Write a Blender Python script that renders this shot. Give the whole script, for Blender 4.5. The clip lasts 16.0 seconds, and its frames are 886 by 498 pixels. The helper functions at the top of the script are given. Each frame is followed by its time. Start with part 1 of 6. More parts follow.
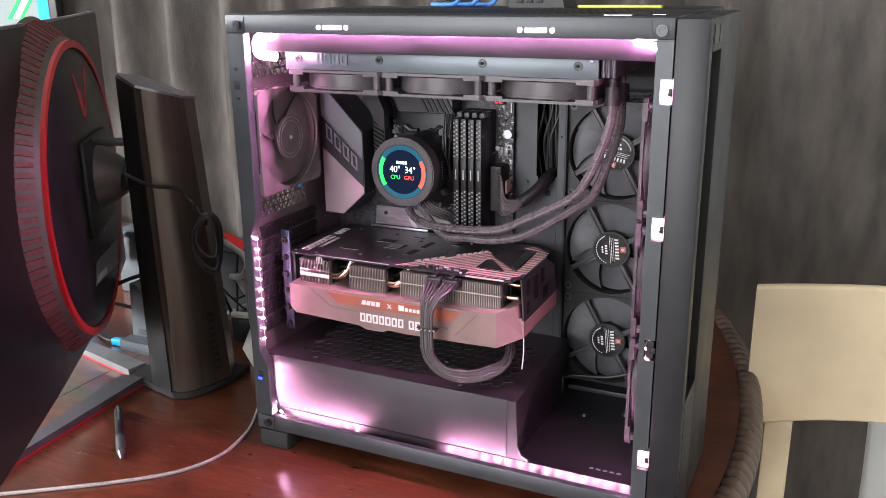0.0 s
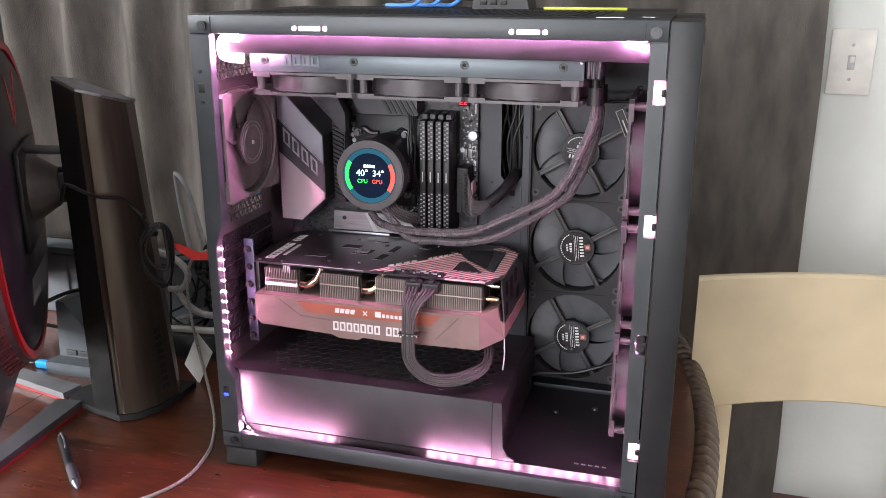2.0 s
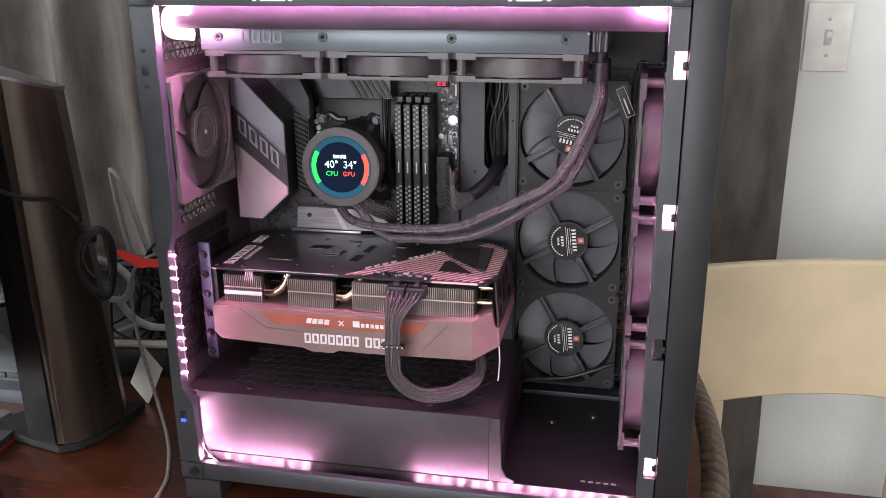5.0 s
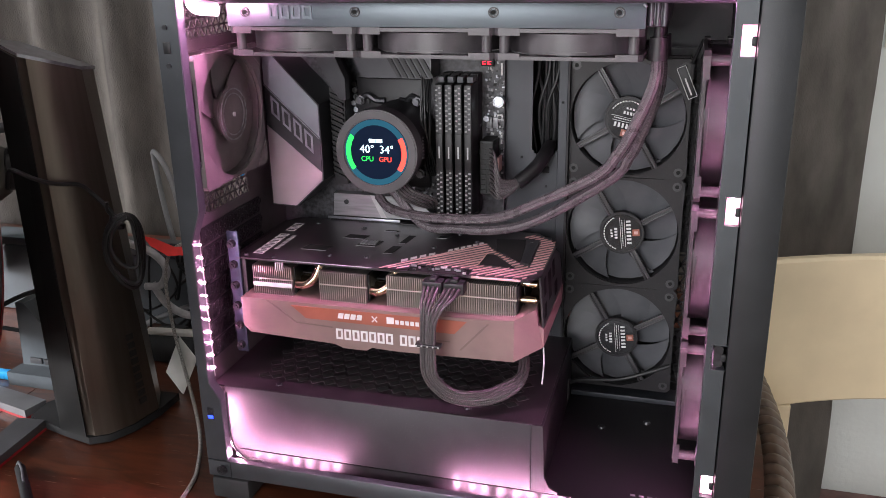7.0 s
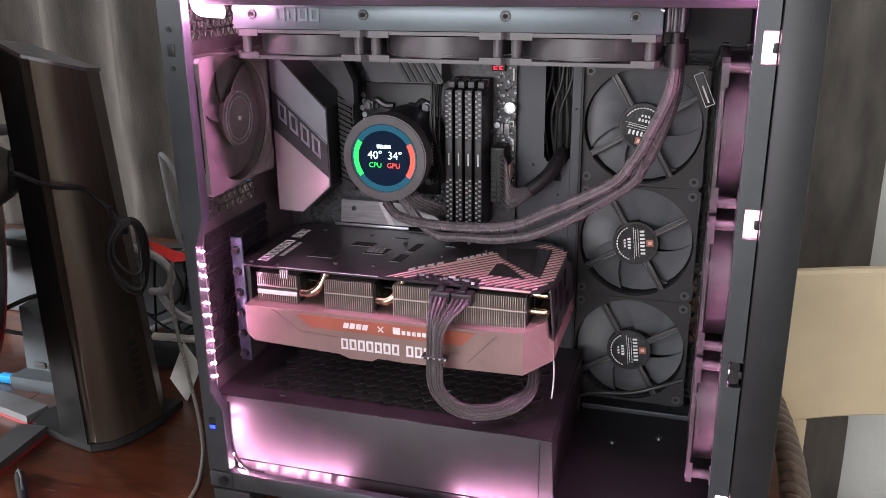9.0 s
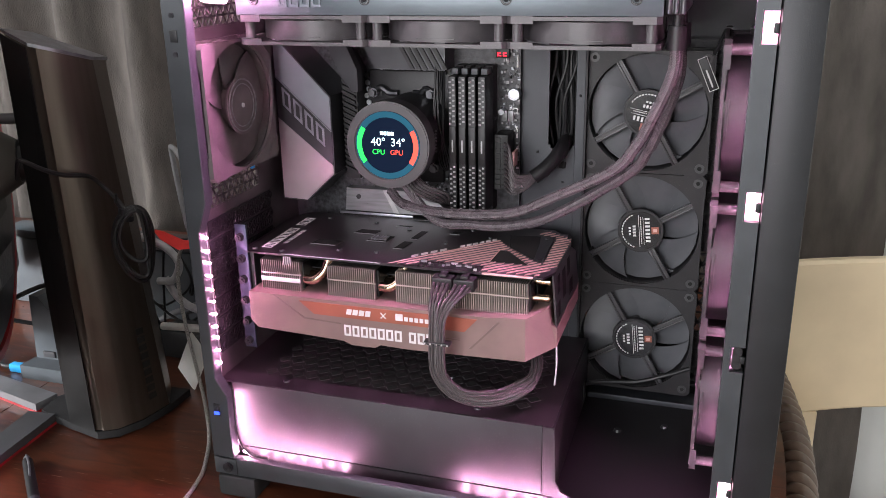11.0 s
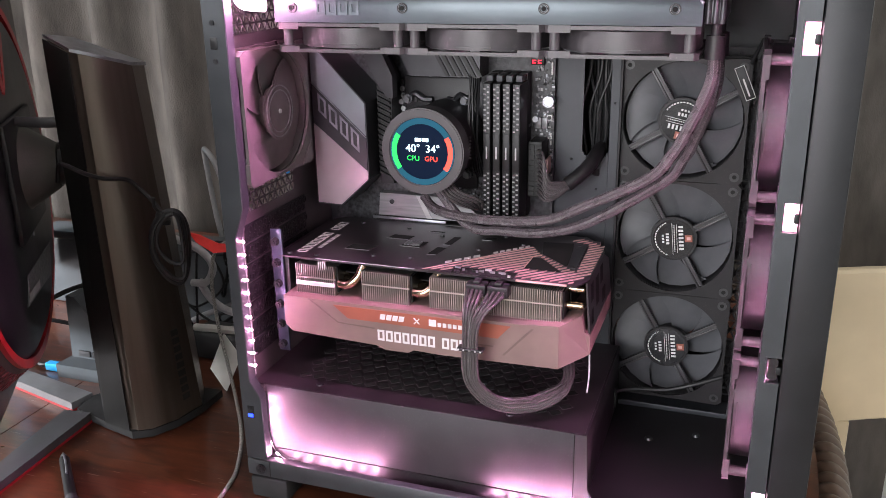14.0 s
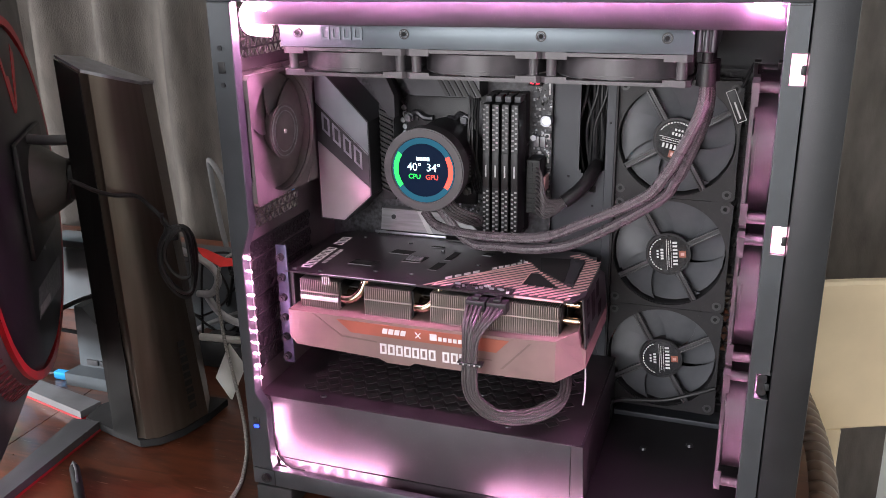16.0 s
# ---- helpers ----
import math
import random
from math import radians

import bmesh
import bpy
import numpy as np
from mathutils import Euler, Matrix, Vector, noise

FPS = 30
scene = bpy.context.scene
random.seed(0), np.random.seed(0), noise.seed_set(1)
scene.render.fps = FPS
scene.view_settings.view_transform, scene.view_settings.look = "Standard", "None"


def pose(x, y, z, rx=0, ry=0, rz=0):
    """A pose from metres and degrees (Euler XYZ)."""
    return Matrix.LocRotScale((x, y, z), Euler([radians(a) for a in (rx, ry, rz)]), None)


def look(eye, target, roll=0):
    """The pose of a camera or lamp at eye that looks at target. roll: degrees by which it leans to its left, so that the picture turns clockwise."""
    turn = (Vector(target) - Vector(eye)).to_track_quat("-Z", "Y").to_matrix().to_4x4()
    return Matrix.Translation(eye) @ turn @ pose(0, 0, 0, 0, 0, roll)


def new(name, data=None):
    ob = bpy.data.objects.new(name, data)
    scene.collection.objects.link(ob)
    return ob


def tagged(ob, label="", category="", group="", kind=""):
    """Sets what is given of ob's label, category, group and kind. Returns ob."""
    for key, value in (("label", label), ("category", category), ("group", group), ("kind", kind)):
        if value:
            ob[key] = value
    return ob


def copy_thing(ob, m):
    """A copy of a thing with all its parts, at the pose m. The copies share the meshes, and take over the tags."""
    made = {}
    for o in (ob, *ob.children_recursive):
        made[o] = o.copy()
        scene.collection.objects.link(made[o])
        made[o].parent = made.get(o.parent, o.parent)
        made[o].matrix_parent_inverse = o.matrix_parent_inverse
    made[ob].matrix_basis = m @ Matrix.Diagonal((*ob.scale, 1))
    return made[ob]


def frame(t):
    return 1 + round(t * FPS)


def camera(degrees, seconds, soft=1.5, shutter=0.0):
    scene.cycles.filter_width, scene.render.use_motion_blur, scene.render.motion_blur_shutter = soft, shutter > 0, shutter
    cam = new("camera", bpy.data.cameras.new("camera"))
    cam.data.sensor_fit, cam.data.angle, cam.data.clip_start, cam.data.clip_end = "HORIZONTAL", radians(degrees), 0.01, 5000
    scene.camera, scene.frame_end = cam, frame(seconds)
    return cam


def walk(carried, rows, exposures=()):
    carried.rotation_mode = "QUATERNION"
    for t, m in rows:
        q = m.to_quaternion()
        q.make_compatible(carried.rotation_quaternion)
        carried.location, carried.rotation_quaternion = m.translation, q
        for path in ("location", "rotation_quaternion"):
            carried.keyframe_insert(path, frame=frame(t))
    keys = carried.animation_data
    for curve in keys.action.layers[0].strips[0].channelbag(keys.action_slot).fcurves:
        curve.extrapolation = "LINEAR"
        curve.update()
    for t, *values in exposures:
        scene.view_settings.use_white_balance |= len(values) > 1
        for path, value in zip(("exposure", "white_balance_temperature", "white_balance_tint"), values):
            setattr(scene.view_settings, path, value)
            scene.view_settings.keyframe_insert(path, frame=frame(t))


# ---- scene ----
cam = camera(53.92, 16.0, soft=0.8)
PATH = [
    (0, (0.6114, -0.7850, 1.2996), (0.2051, 0.0796, 1.0039), -0.71),
    (0.5, (0.5922, -0.7796, 1.3011), (0.2025, 0.0931, 1.0070), -0.54),
    (1, (0.5599, -0.7917, 1.3000), (0.2058, 0.0955, 1.0043), -0.31),
    (1.5, (0.5250, -0.8135, 1.3071), (0.2201, 0.0905, 1.0076), -0.18),
    (2, (0.4941, -0.8176, 1.3015), (0.2290, 0.0997, 1.0045), -0.01),
    (2.5, (0.4679, -0.8266, 1.3079), (0.2387, 0.1004, 1.0110), -0.00),
    (3, (0.4512, -0.8391, 1.3067), (0.2430, 0.0935, 1.0120), -0.16),
    (3.5, (0.4391, -0.8465, 1.3045), (0.2420, 0.0889, 1.0112), -0.29),
    (4, (0.4206, -0.8101, 1.2817), (0.2275, 0.1258, 0.9872), -0.30),
    (4.2, (0.4081, -0.7929, 1.2796), (0.2174, 0.1433, 0.9845), -0.29),
    (6.3, (0.4414, -0.6617, 1.2702), (0.2083, 0.2524, 0.9386), -1.07),
    (6.5, (0.4318, -0.6603, 1.2629), (0.1875, 0.2519, 0.9341), -1.20),
    (7, (0.4248, -0.6621, 1.2695), (0.1635, 0.2453, 0.9401), -1.06),
    (7.5, (0.4262, -0.6647, 1.2865), (0.1516, 0.2370, 0.9523), -1.02),
    (8, (0.4226, -0.6626, 1.2682), (0.1462, 0.2415, 0.9423), -0.80),
    (8.5, (0.4244, -0.6462, 1.2789), (0.1457, 0.2549, 0.9467), -0.83),
    (9, (0.4222, -0.6415, 1.2679), (0.1475, 0.2633, 0.9424), -0.71),
    (11.5, (0.4378, -0.6402, 1.2564), (0.1397, 0.2568, 0.9303), -1.12),
    (12, (0.4388, -0.6424, 1.2595), (0.1370, 0.2538, 0.9343), -1.06),
    (12.5, (0.4378, -0.6353, 1.2595), (0.1333, 0.2599, 0.9339), -1.02),
    (13, (0.4391, -0.6367, 1.2585), (0.1284, 0.2571, 0.9350), -1.10),
    (13.5, (0.4358, -0.6396, 1.2657), (0.1211, 0.2526, 0.9415), -1.09),
    (14, (0.4263, -0.6457, 1.2628), (0.1085, 0.2450, 0.9378), -1.04),
    (14.5, (0.4232, -0.6453, 1.2559), (0.1028, 0.2459, 0.9348), -0.92),
    (15, (0.4162, -0.6548, 1.2689), (0.0932, 0.2337, 0.9429), -1.08),
    (15.5, (0.4242, -0.6630, 1.2819), (0.1040, 0.2272, 0.9580), -1.03),
    (16, (0.4324, -0.6623, 1.2862), (0.1143, 0.2280, 0.9603), -1.01),
]
walk(cam, [(t, look(eye, target, roll)) for t, eye, target, roll in PATH],
     [(t, stops, 6580, 14) for t, stops in ((0, 0.32), (2.0, 0.19), (4.0, 0.03), (7.5, -0.02), (9.0, 0.0), (12.5, 0.16), (16.0, 0.17))])

# world: daylight comes from a window behind the viewer; the room is closed round it
world = bpy.data.worlds.new("world")
scene.world = world
world.use_nodes = True
wn = world.node_tree
sky = wn.nodes.new("ShaderNodeTexSky")
sky.sky_type, sky.sun_disc = "NISHITA", False
sky.sun_elevation, sky.sun_rotation = radians(40), radians(200)
wn.links.new(sky.outputs["Color"], wn.nodes["Background"].inputs["Color"])
wn.nodes["Background"].inputs["Strength"].default_value = 0.1


def area(name, eye, target, sx, sy, watts, colour):
    data = bpy.data.lights.new(name, "AREA")
    data.shape, data.size, data.size_y, data.energy, data.color = "RECTANGLE", sx, sy, watts, colour
    ob = new(name, data)
    ob.matrix_world = look(eye, target)
    return ob


area("window_light", (-0.5, -2.93, 1.55), (-0.5, 0, 1.5), 1.9, 1.2, 97, (0.94, 0.97, 1.0))
area("side_window_light", (-2.13, -1.0, 1.6), (0, -0.8, 1.2), 1.1, 1.2, 86, (0.96, 0.98, 1.0))

# ---------------------------------------------------------------- materials


def mat(name, base, rough=0.5, metal=0.0, var=0.12, scale=40, fine=400, bump=0.05, coat=0.0, stretch=(1, 1, 1), rvar=0.1, dust=0.0):
    m = bpy.data.materials.new(name)
    m.use_nodes = True
    nt = m.node_tree
    b = nt.nodes["Principled BSDF"]
    tc = nt.nodes.new("ShaderNodeTexCoord")
    mp = nt.nodes.new("ShaderNodeMapping")
    mp.inputs["Scale"].default_value = stretch
    nt.links.new(tc.outputs["Object"], mp.inputs["Vector"])
    n1 = nt.nodes.new("ShaderNodeTexNoise")
    n1.inputs["Scale"].default_value, n1.inputs["Detail"].default_value = scale, 6
    n2 = nt.nodes.new("ShaderNodeTexNoise")
    n2.inputs["Scale"].default_value, n2.inputs["Detail"].default_value = fine, 3
    nt.links.new(mp.outputs["Vector"], n1.inputs["Vector"])
    nt.links.new(mp.outputs["Vector"], n2.inputs["Vector"])
    ramp = nt.nodes.new("ShaderNodeValToRGB")
    lo = [max(0.0, c * (1 - 2 * var)) for c in base]
    hi = [min(1.0, c * (1 + 2 * var)) for c in base]
    ramp.color_ramp.elements[0].position, ramp.color_ramp.elements[1].position = 0.3, 0.7
    ramp.color_ramp.elements[0].color, ramp.color_ramp.elements[1].color = (*lo, 1), (*hi, 1)
    nt.links.new(n1.outputs["Fac"], ramp.inputs["Fac"])
    colour = ramp.outputs["Color"]
    if dust > 0:
        n3 = nt.nodes.new("ShaderNodeTexNoise")
        n3.inputs["Scale"].default_value, n3.inputs["Detail"].default_value = 900, 2
        r3 = nt.nodes.new("ShaderNodeValToRGB")
        r3.color_ramp.elements[0].position, r3.color_ramp.elements[1].position = 0.66, 0.72
        r3.color_ramp.elements[1].color = (dust, dust, dust, 1)
        mx = nt.nodes.new("ShaderNodeMixRGB")
        mx.inputs["Color2"].default_value = (0.5, 0.48, 0.45, 1)
        nt.links.new(tc.outputs["Object"], n3.inputs["Vector"])
        nt.links.new(n3.outputs["Fac"], r3.inputs["Fac"])
        nt.links.new(r3.outputs["Color"], mx.inputs["Fac"])
        nt.links.new(colour, mx.inputs["Color1"])
        colour = mx.outputs["Color"]
    nt.links.new(colour, b.inputs["Base Color"])
    rr = nt.nodes.new("ShaderNodeMapRange")
    rr.inputs["To Min"].default_value, rr.inputs["To Max"].default_value = max(0.03, rough - rvar), min(1, rough + rvar)
    nt.links.new(n1.outputs["Fac"], rr.inputs["Value"])
    nt.links.new(rr.outputs["Result"], b.inputs["Roughness"])
    b.inputs["Metallic"].default_value = metal
    b.inputs["Coat Weight"].default_value = coat
    b.inputs["Coat Roughness"].default_value = 0.12
    if bump > 0:
        bp = nt.nodes.new("ShaderNodeBump")
        bp.inputs["Strength"].default_value, bp.inputs["Distance"].default_value = bump, 0.002
        nt.links.new(n2.outputs["Fac"], bp.inputs["Height"])
        nt.links.new(bp.outputs["Normal"], b.inputs["Normal"])
    return m


def glow(name, colour, strength):
    m = bpy.data.materials.new(name)
    m.use_nodes = True
    b = m.node_tree.nodes["Principled BSDF"]
    b.inputs["Base Color"].default_value = (*[min(0.8, c) for c in colour], 1)
    b.inputs["Emission Color"].default_value = (*colour, 1)
    b.inputs["Emission Strength"].default_value = strength
    b.inputs["Specular IOR Level"].default_value = 0.05
    return m


def braid(name, base, scale, rough=0.55, relief=0.6):
    """Woven sleeve: two crossing waves as relief and shade."""
    m = mat(name, base, rough, 0, 0.1, 60, 300, 0)
    nt = m.node_tree
    b = nt.nodes["Principled BSDF"]
    tc = nt.nodes.new("ShaderNodeTexCoord")
    out = []
    for sx in (1, -1):
        mp = nt.nodes.new("ShaderNodeMapping")
        mp.inputs["Scale"].default_value = (scale, sx * scale, scale)
        w = nt.nodes.new("ShaderNodeTexWave")
        w.bands_direction = "DIAGONAL"
        w.inputs["Scale"].default_value = 1.0
        nt.links.new(tc.outputs["Object"], mp.inputs["Vector"])
        nt.links.new(mp.outputs["Vector"], w.inputs["Vector"])
        out.append(w.outputs["Fac"])
    mx = nt.nodes.new("ShaderNodeMath")
    mx.operation = "MULTIPLY"
    nt.links.new(out[0], mx.inputs[0])
    nt.links.new(out[1], mx.inputs[1])
    bp = nt.nodes.new("ShaderNodeBump")
    bp.inputs["Strength"].default_value, bp.inputs["Distance"].default_value = relief, 0.001
    nt.links.new(mx.outputs["Value"], bp.inputs["Height"])
    nt.links.new(bp.outputs["Normal"], b.inputs["Normal"])
    rp = nt.nodes.new("ShaderNodeValToRGB")
    rp.color_ramp.elements[0].color = (*[c * 0.45 for c in base], 1)
    rp.color_ramp.elements[1].color = (*[min(1, c * 2.2) for c in base], 1)
    nt.links.new(mx.outputs["Value"], rp.inputs["Fac"])
    nt.links.new(rp.outputs["Color"], b.inputs["Base Color"])
    return m


def wood(name, dark, light, rough, coat, axis_scale, worn=0.0):
    m = mat(name, light, rough, 0, 0.1, 6, 120, 0.03, coat, axis_scale, 0.06)
    nt = m.node_tree
    b = nt.nodes["Principled BSDF"]
    tc = nt.nodes.new("ShaderNodeTexCoord")
    mp = nt.nodes.new("ShaderNodeMapping")
    mp.inputs["Scale"].default_value = axis_scale
    nt.links.new(tc.outputs["Object"], mp.inputs["Vector"])
    n = nt.nodes.new("ShaderNodeTexNoise")
    n.inputs["Scale"].default_value, n.inputs["Detail"].default_value, n.inputs["Distortion"].default_value = 4, 9, 1.5
    big = nt.nodes.new("ShaderNodeTexNoise")
    big.inputs["Scale"].default_value, big.inputs["Detail"].default_value = 7, 4
    nt.links.new(mp.outputs["Vector"], n.inputs["Vector"])
    nt.links.new(tc.outputs["Object"], big.inputs["Vector"])
    mix = nt.nodes.new("ShaderNodeMath")
    mix.operation = "MULTIPLY_ADD"
    mix.inputs[1].default_value = 0.55
    nt.links.new(big.outputs["Fac"], mix.inputs[0])
    half = nt.nodes.new("ShaderNodeMath")
    half.operation = "MULTIPLY"
    half.inputs[1].default_value = 0.45
    nt.links.new(n.outputs["Fac"], half.inputs[0])
    nt.links.new(half.outputs["Value"], mix.inputs[2])
    r = nt.nodes.new("ShaderNodeValToRGB")
    r.color_ramp.elements[0].position, r.color_ramp.elements[1].position = 0.36, 0.64
    r.color_ramp.elements[0].color, r.color_ramp.elements[1].color = (*dark, 1), (*light, 1)
    nt.links.new(mix.outputs["Value"], r.inputs["Fac"])
    nt.links.new(r.outputs["Color"], b.inputs["Base Color"])
    if worn > 0:
        last = r.outputs["Color"]
        for turn, lines in ((35, 26), (-28, 40)):
            tilt = nt.nodes.new("ShaderNodeMapping")
            tilt.inputs["Rotation"].default_value = (0, 0, radians(turn))
            tilt.inputs["Scale"].default_value = (lines, lines * 14, 20)
            marks_n = nt.nodes.new("ShaderNodeTexNoise")
            marks_n.inputs["Scale"].default_value, marks_n.inputs["Detail"].default_value = 1.0, 1.0
            cutoff = nt.nodes.new("ShaderNodeValToRGB")
            cutoff.color_ramp.elements[0].position, cutoff.color_ramp.elements[1].position = 0.735, 0.765
            cutoff.color_ramp.elements[1].color = (worn, worn, worn, 1)
            blend = nt.nodes.new("ShaderNodeMixRGB")
            blend.inputs["Color2"].default_value = (0.42, 0.34, 0.28, 1)
            nt.links.new(tc.outputs["Object"], tilt.inputs["Vector"])
            nt.links.new(tilt.outputs["Vector"], marks_n.inputs["Vector"])
            nt.links.new(marks_n.outputs["Fac"], cutoff.inputs["Fac"])
            nt.links.new(cutoff.outputs["Color"], blend.inputs["Fac"])
            nt.links.new(last, blend.inputs["Color1"])
            last = blend.outputs["Color"]
        nt.links.new(last, b.inputs["Base Color"])
    return m


STEEL = mat("case_paint", (0.045, 0.05, 0.056), 0.42, 0.25, 0.08, 30, 900, 0.06, dust=0.05)
PANEL = mat("panel_paint", (0.017, 0.018, 0.020), 0.46, 0.15, 0.1, 25, 900, 0.06, dust=0.05)
# Darkened, faint mauve: shade and pink glow inside the case put into the colour.
INNER = mat("shaded_inner_paint", (0.011, 0.0100, 0.0115), 0.46, 0.2, 0.12, 30, 700, 0.04, dust=0.05)
DEEPBLACK = mat("matt_black_plastic", (0.006, 0.006, 0.006), 0.55, 0, 0.2, 40, 500, 0.03)
BLACK = mat("black_plastic", (0.012, 0.012, 0.013), 0.42, 0, 0.2, 40, 500, 0.05)
# Fan black also lowered and tinted, painting the dim pink light in.
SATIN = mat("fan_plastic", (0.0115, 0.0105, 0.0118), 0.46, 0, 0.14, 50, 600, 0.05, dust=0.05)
# Lighter copy of the fan plastic: light on the radiator fans is in its colour.
FANLIT = mat("lit_fan_plastic", (0.055, 0.048, 0.053), 0.40, 0, 0.14, 50, 600, 0.05, dust=0.08)
# Fan plastic lightened: the pink glow on the rear fan is in its colour.
REARFANLIT = mat("lit_rear_fan_plastic", (0.105, 0.090, 0.090), 0.42, 0, 0.12, 50, 600, 0.05, dust=0.1)
# Inner black paint lightened: the loop's glow on the rear panel as colour.
REARLIT = mat("lit_rear_paint", (0.10, 0.085, 0.09), 0.36, 0.3, 0.15, 25, 700, 0.05, dust=0.15)
BLADE = mat("blade_plastic", (0.076, 0.078, 0.085), 0.46, 0, 0.14, 30, 400, 0.04)
COVER = mat("cover_satin", (0.056, 0.054, 0.058), 0.60, 0.80, 0.06, 30, 900, 0.03, dust=0.05, rvar=0.04)
RUBBER = mat("rubber", (0.02, 0.02, 0.021), 0.7, 0, 0.15, 60, 500, 0.1)
RADIATOR = mat("radiator_paint", (0.108, 0.132, 0.148), 0.38, 0.4, 0.05, 20, 800, 0.04)
SCREW = mat("screw_steel", (0.040, 0.040, 0.044), 0.34, 0.6, 0.15, 200, 800, 0.05)
STRIPSTEEL = mat("strip_steel", (0.045, 0.06, 0.085), 0.4, 0.7, 0.15, 80, 600, 0.05)
ZINC = mat("zinc_steel", (0.32, 0.33, 0.36), 0.35, 0.9, 0.15, 80, 600, 0.05)
PCB = mat("board_lacquer", (0.042, 0.041, 0.046), 0.35, 0, 0.35, 260, 900, 0.15)
TRAYPAINT = mat("tray_paint", (0.030, 0.033, 0.039), 0.46, 0.2, 0.08, 30, 700, 0.04, dust=0.03)
# Fan plastic lightened: strip light on the edge-on fans is in the colour.
EDGEFAN = mat("lit_edge_fan_plastic", (0.033, 0.029, 0.031), 0.40, 0, 0.14, 50, 600, 0.05, dust=0.05)
STRUT = mat("strut_plastic", (0.040, 0.038, 0.041), 0.38, 0, 0.14, 50, 600, 0.05)
# Paler than the cover: the lit edges of its slots are put into the colour.
VENTRIM = mat("lit_vent_rim", (0.11, 0.098, 0.105), 0.36, 0.4, 0.1, 40, 600, 0.03)
CHIP = mat("chip_grey", (0.20, 0.20, 0.21), 0.4, 0.3, 0.2, 200, 700, 0.05)
WHITE = mat("white_print", (0.62, 0.60, 0.60), 0.5, 0, 0.06, 100, 700, 0.02)
PALE = mat("pale_plastic", (0.45, 0.44, 0.45), 0.45, 0, 0.1, 100, 700, 0.02)
HEATSINK = mat("heatsink_satin", (0.055, 0.055, 0.060), 0.33, 0.6, 0.1, 30, 900, 0.05)
# Lightened blue-grey: daylight mirrored by the port cover is in the colour.
MIRRORY = mat("heatsink_polished", (0.34, 0.37, 0.40), 0.33, 0.8, 0.08, 15, 900, 0)
ALU = mat("brushed_aluminium", (0.30, 0.30, 0.31), 0.32, 0.9, 0.1, 30, 900, 0.04, stretch=(1, 1, 12))
FIN = mat("fin_nickel", (0.60, 0.56, 0.53), 0.3, 0.9, 0.12, 40, 900, 0.02)
COPPER = mat("heatpipe_nickel", (0.58, 0.43, 0.31), 0.16, 1.0, 0.12, 40, 600, 0.02)
BROWN = mat("brown_plastic", (0.185, 0.120, 0.110), 0.5, 0, 0.06, 40, 900, 0.05)
ACCENT = mat("rust_plastic", (0.27, 0.075, 0.045), 0.45, 0, 0.06, 40, 900, 0.03)
# Black lifted to mauve: pink-grey reflections are painted into the base.
BACKPLATE = mat("backplate_black", (0.046, 0.040, 0.044), 0.33, 0.6, 0.15, 30, 700, 0.03)
STRIPE = mat("stripe_print", (0.60, 0.37, 0.35), 0.45, 0, 0.06, 80, 700, 0.02)
TUBE = braid("braided_tube", (0.110, 0.090, 0.101), 560, 0.28, 0.4)
WIRE = braid("sleeved_wire", (0.060, 0.050, 0.053), 700, 0.34, 0.3)
CABLE = mat("cable_black", (0.014, 0.014, 0.015), 0.45, 0, 0.15, 60, 300, 0.02)
GREYCABLE = mat("cable_grey", (0.22, 0.22, 0.23), 0.5, 0, 0.08, 60, 300, 0.02)
PRINTGREY = mat("grey_print", (0.26, 0.25, 0.26), 0.4, 0, 0.2, 100, 700, 0.02)
PALEBRAID = braid("pale_braid", (0.42, 0.40, 0.37), 900)
BLUE = mat("cable_blue", (0.06, 0.22, 0.62), 0.45, 0, 0.08, 60, 300, 0.02)
SKY = mat("plug_blue", (0.02, 0.36, 0.75), 0.4, 0, 0.08, 60, 300, 0.02)
RED = mat("strap_red", (0.62, 0.03, 0.025), 0.55, 0, 0.1, 60, 300, 0.05)
LIME = mat("strip_lime", (0.50, 0.55, 0.05), 0.5, 0, 0.1, 60, 300, 0.05)
MONITOR = mat("monitor_shell", (0.011, 0.011, 0.012), 0.36, 0, 0.2, 20, 500, 0.04, dust=0.08)
RINGGREY = mat("ring_grey", (0.070, 0.065, 0.058), 0.45, 0.2, 0.1, 40, 500, 0.05)
RINGRED = mat("ring_red", (0.36, 0.010, 0.016), 0.32, 0, 0.08, 30, 500, 0.02)
BRONZE = mat("stand_bronze", (0.122, 0.100, 0.082), 0.33, 0.75, 0.06, 9, 900, 0.05, stretch=(14, 14, 0.6))
MARKGREY = mat("faint_mark", (0.035, 0.033, 0.032), 0.45, 0.2, 0.1, 30, 600, 0.02)
LEGPALE = mat("leg_pale", (0.17, 0.17, 0.18), 0.45, 0.3, 0.1, 30, 600, 0.04)
LEGGREY = mat("leg_grey", (0.065, 0.065, 0.07), 0.5, 0.2, 0.1, 30, 600, 0.04)
GREYBOX = mat("grey_box_plastic", (0.085, 0.098, 0.108), 0.5, 0, 0.1, 20, 500, 0.05)
PAPER = mat("paper_white", (0.72, 0.70, 0.66), 0.7, 0, 0.05, 30, 300, 0.05)
CREAM = mat("cream_paint", (0.66, 0.545, 0.37), 0.45, 0, 0.05, 9, 200, 0.05, coat=0.15)
WALLPAINT = mat("wall_paint", (0.66, 0.68, 0.66), 0.65, 0, 0.03, 6, 90, 0.35)
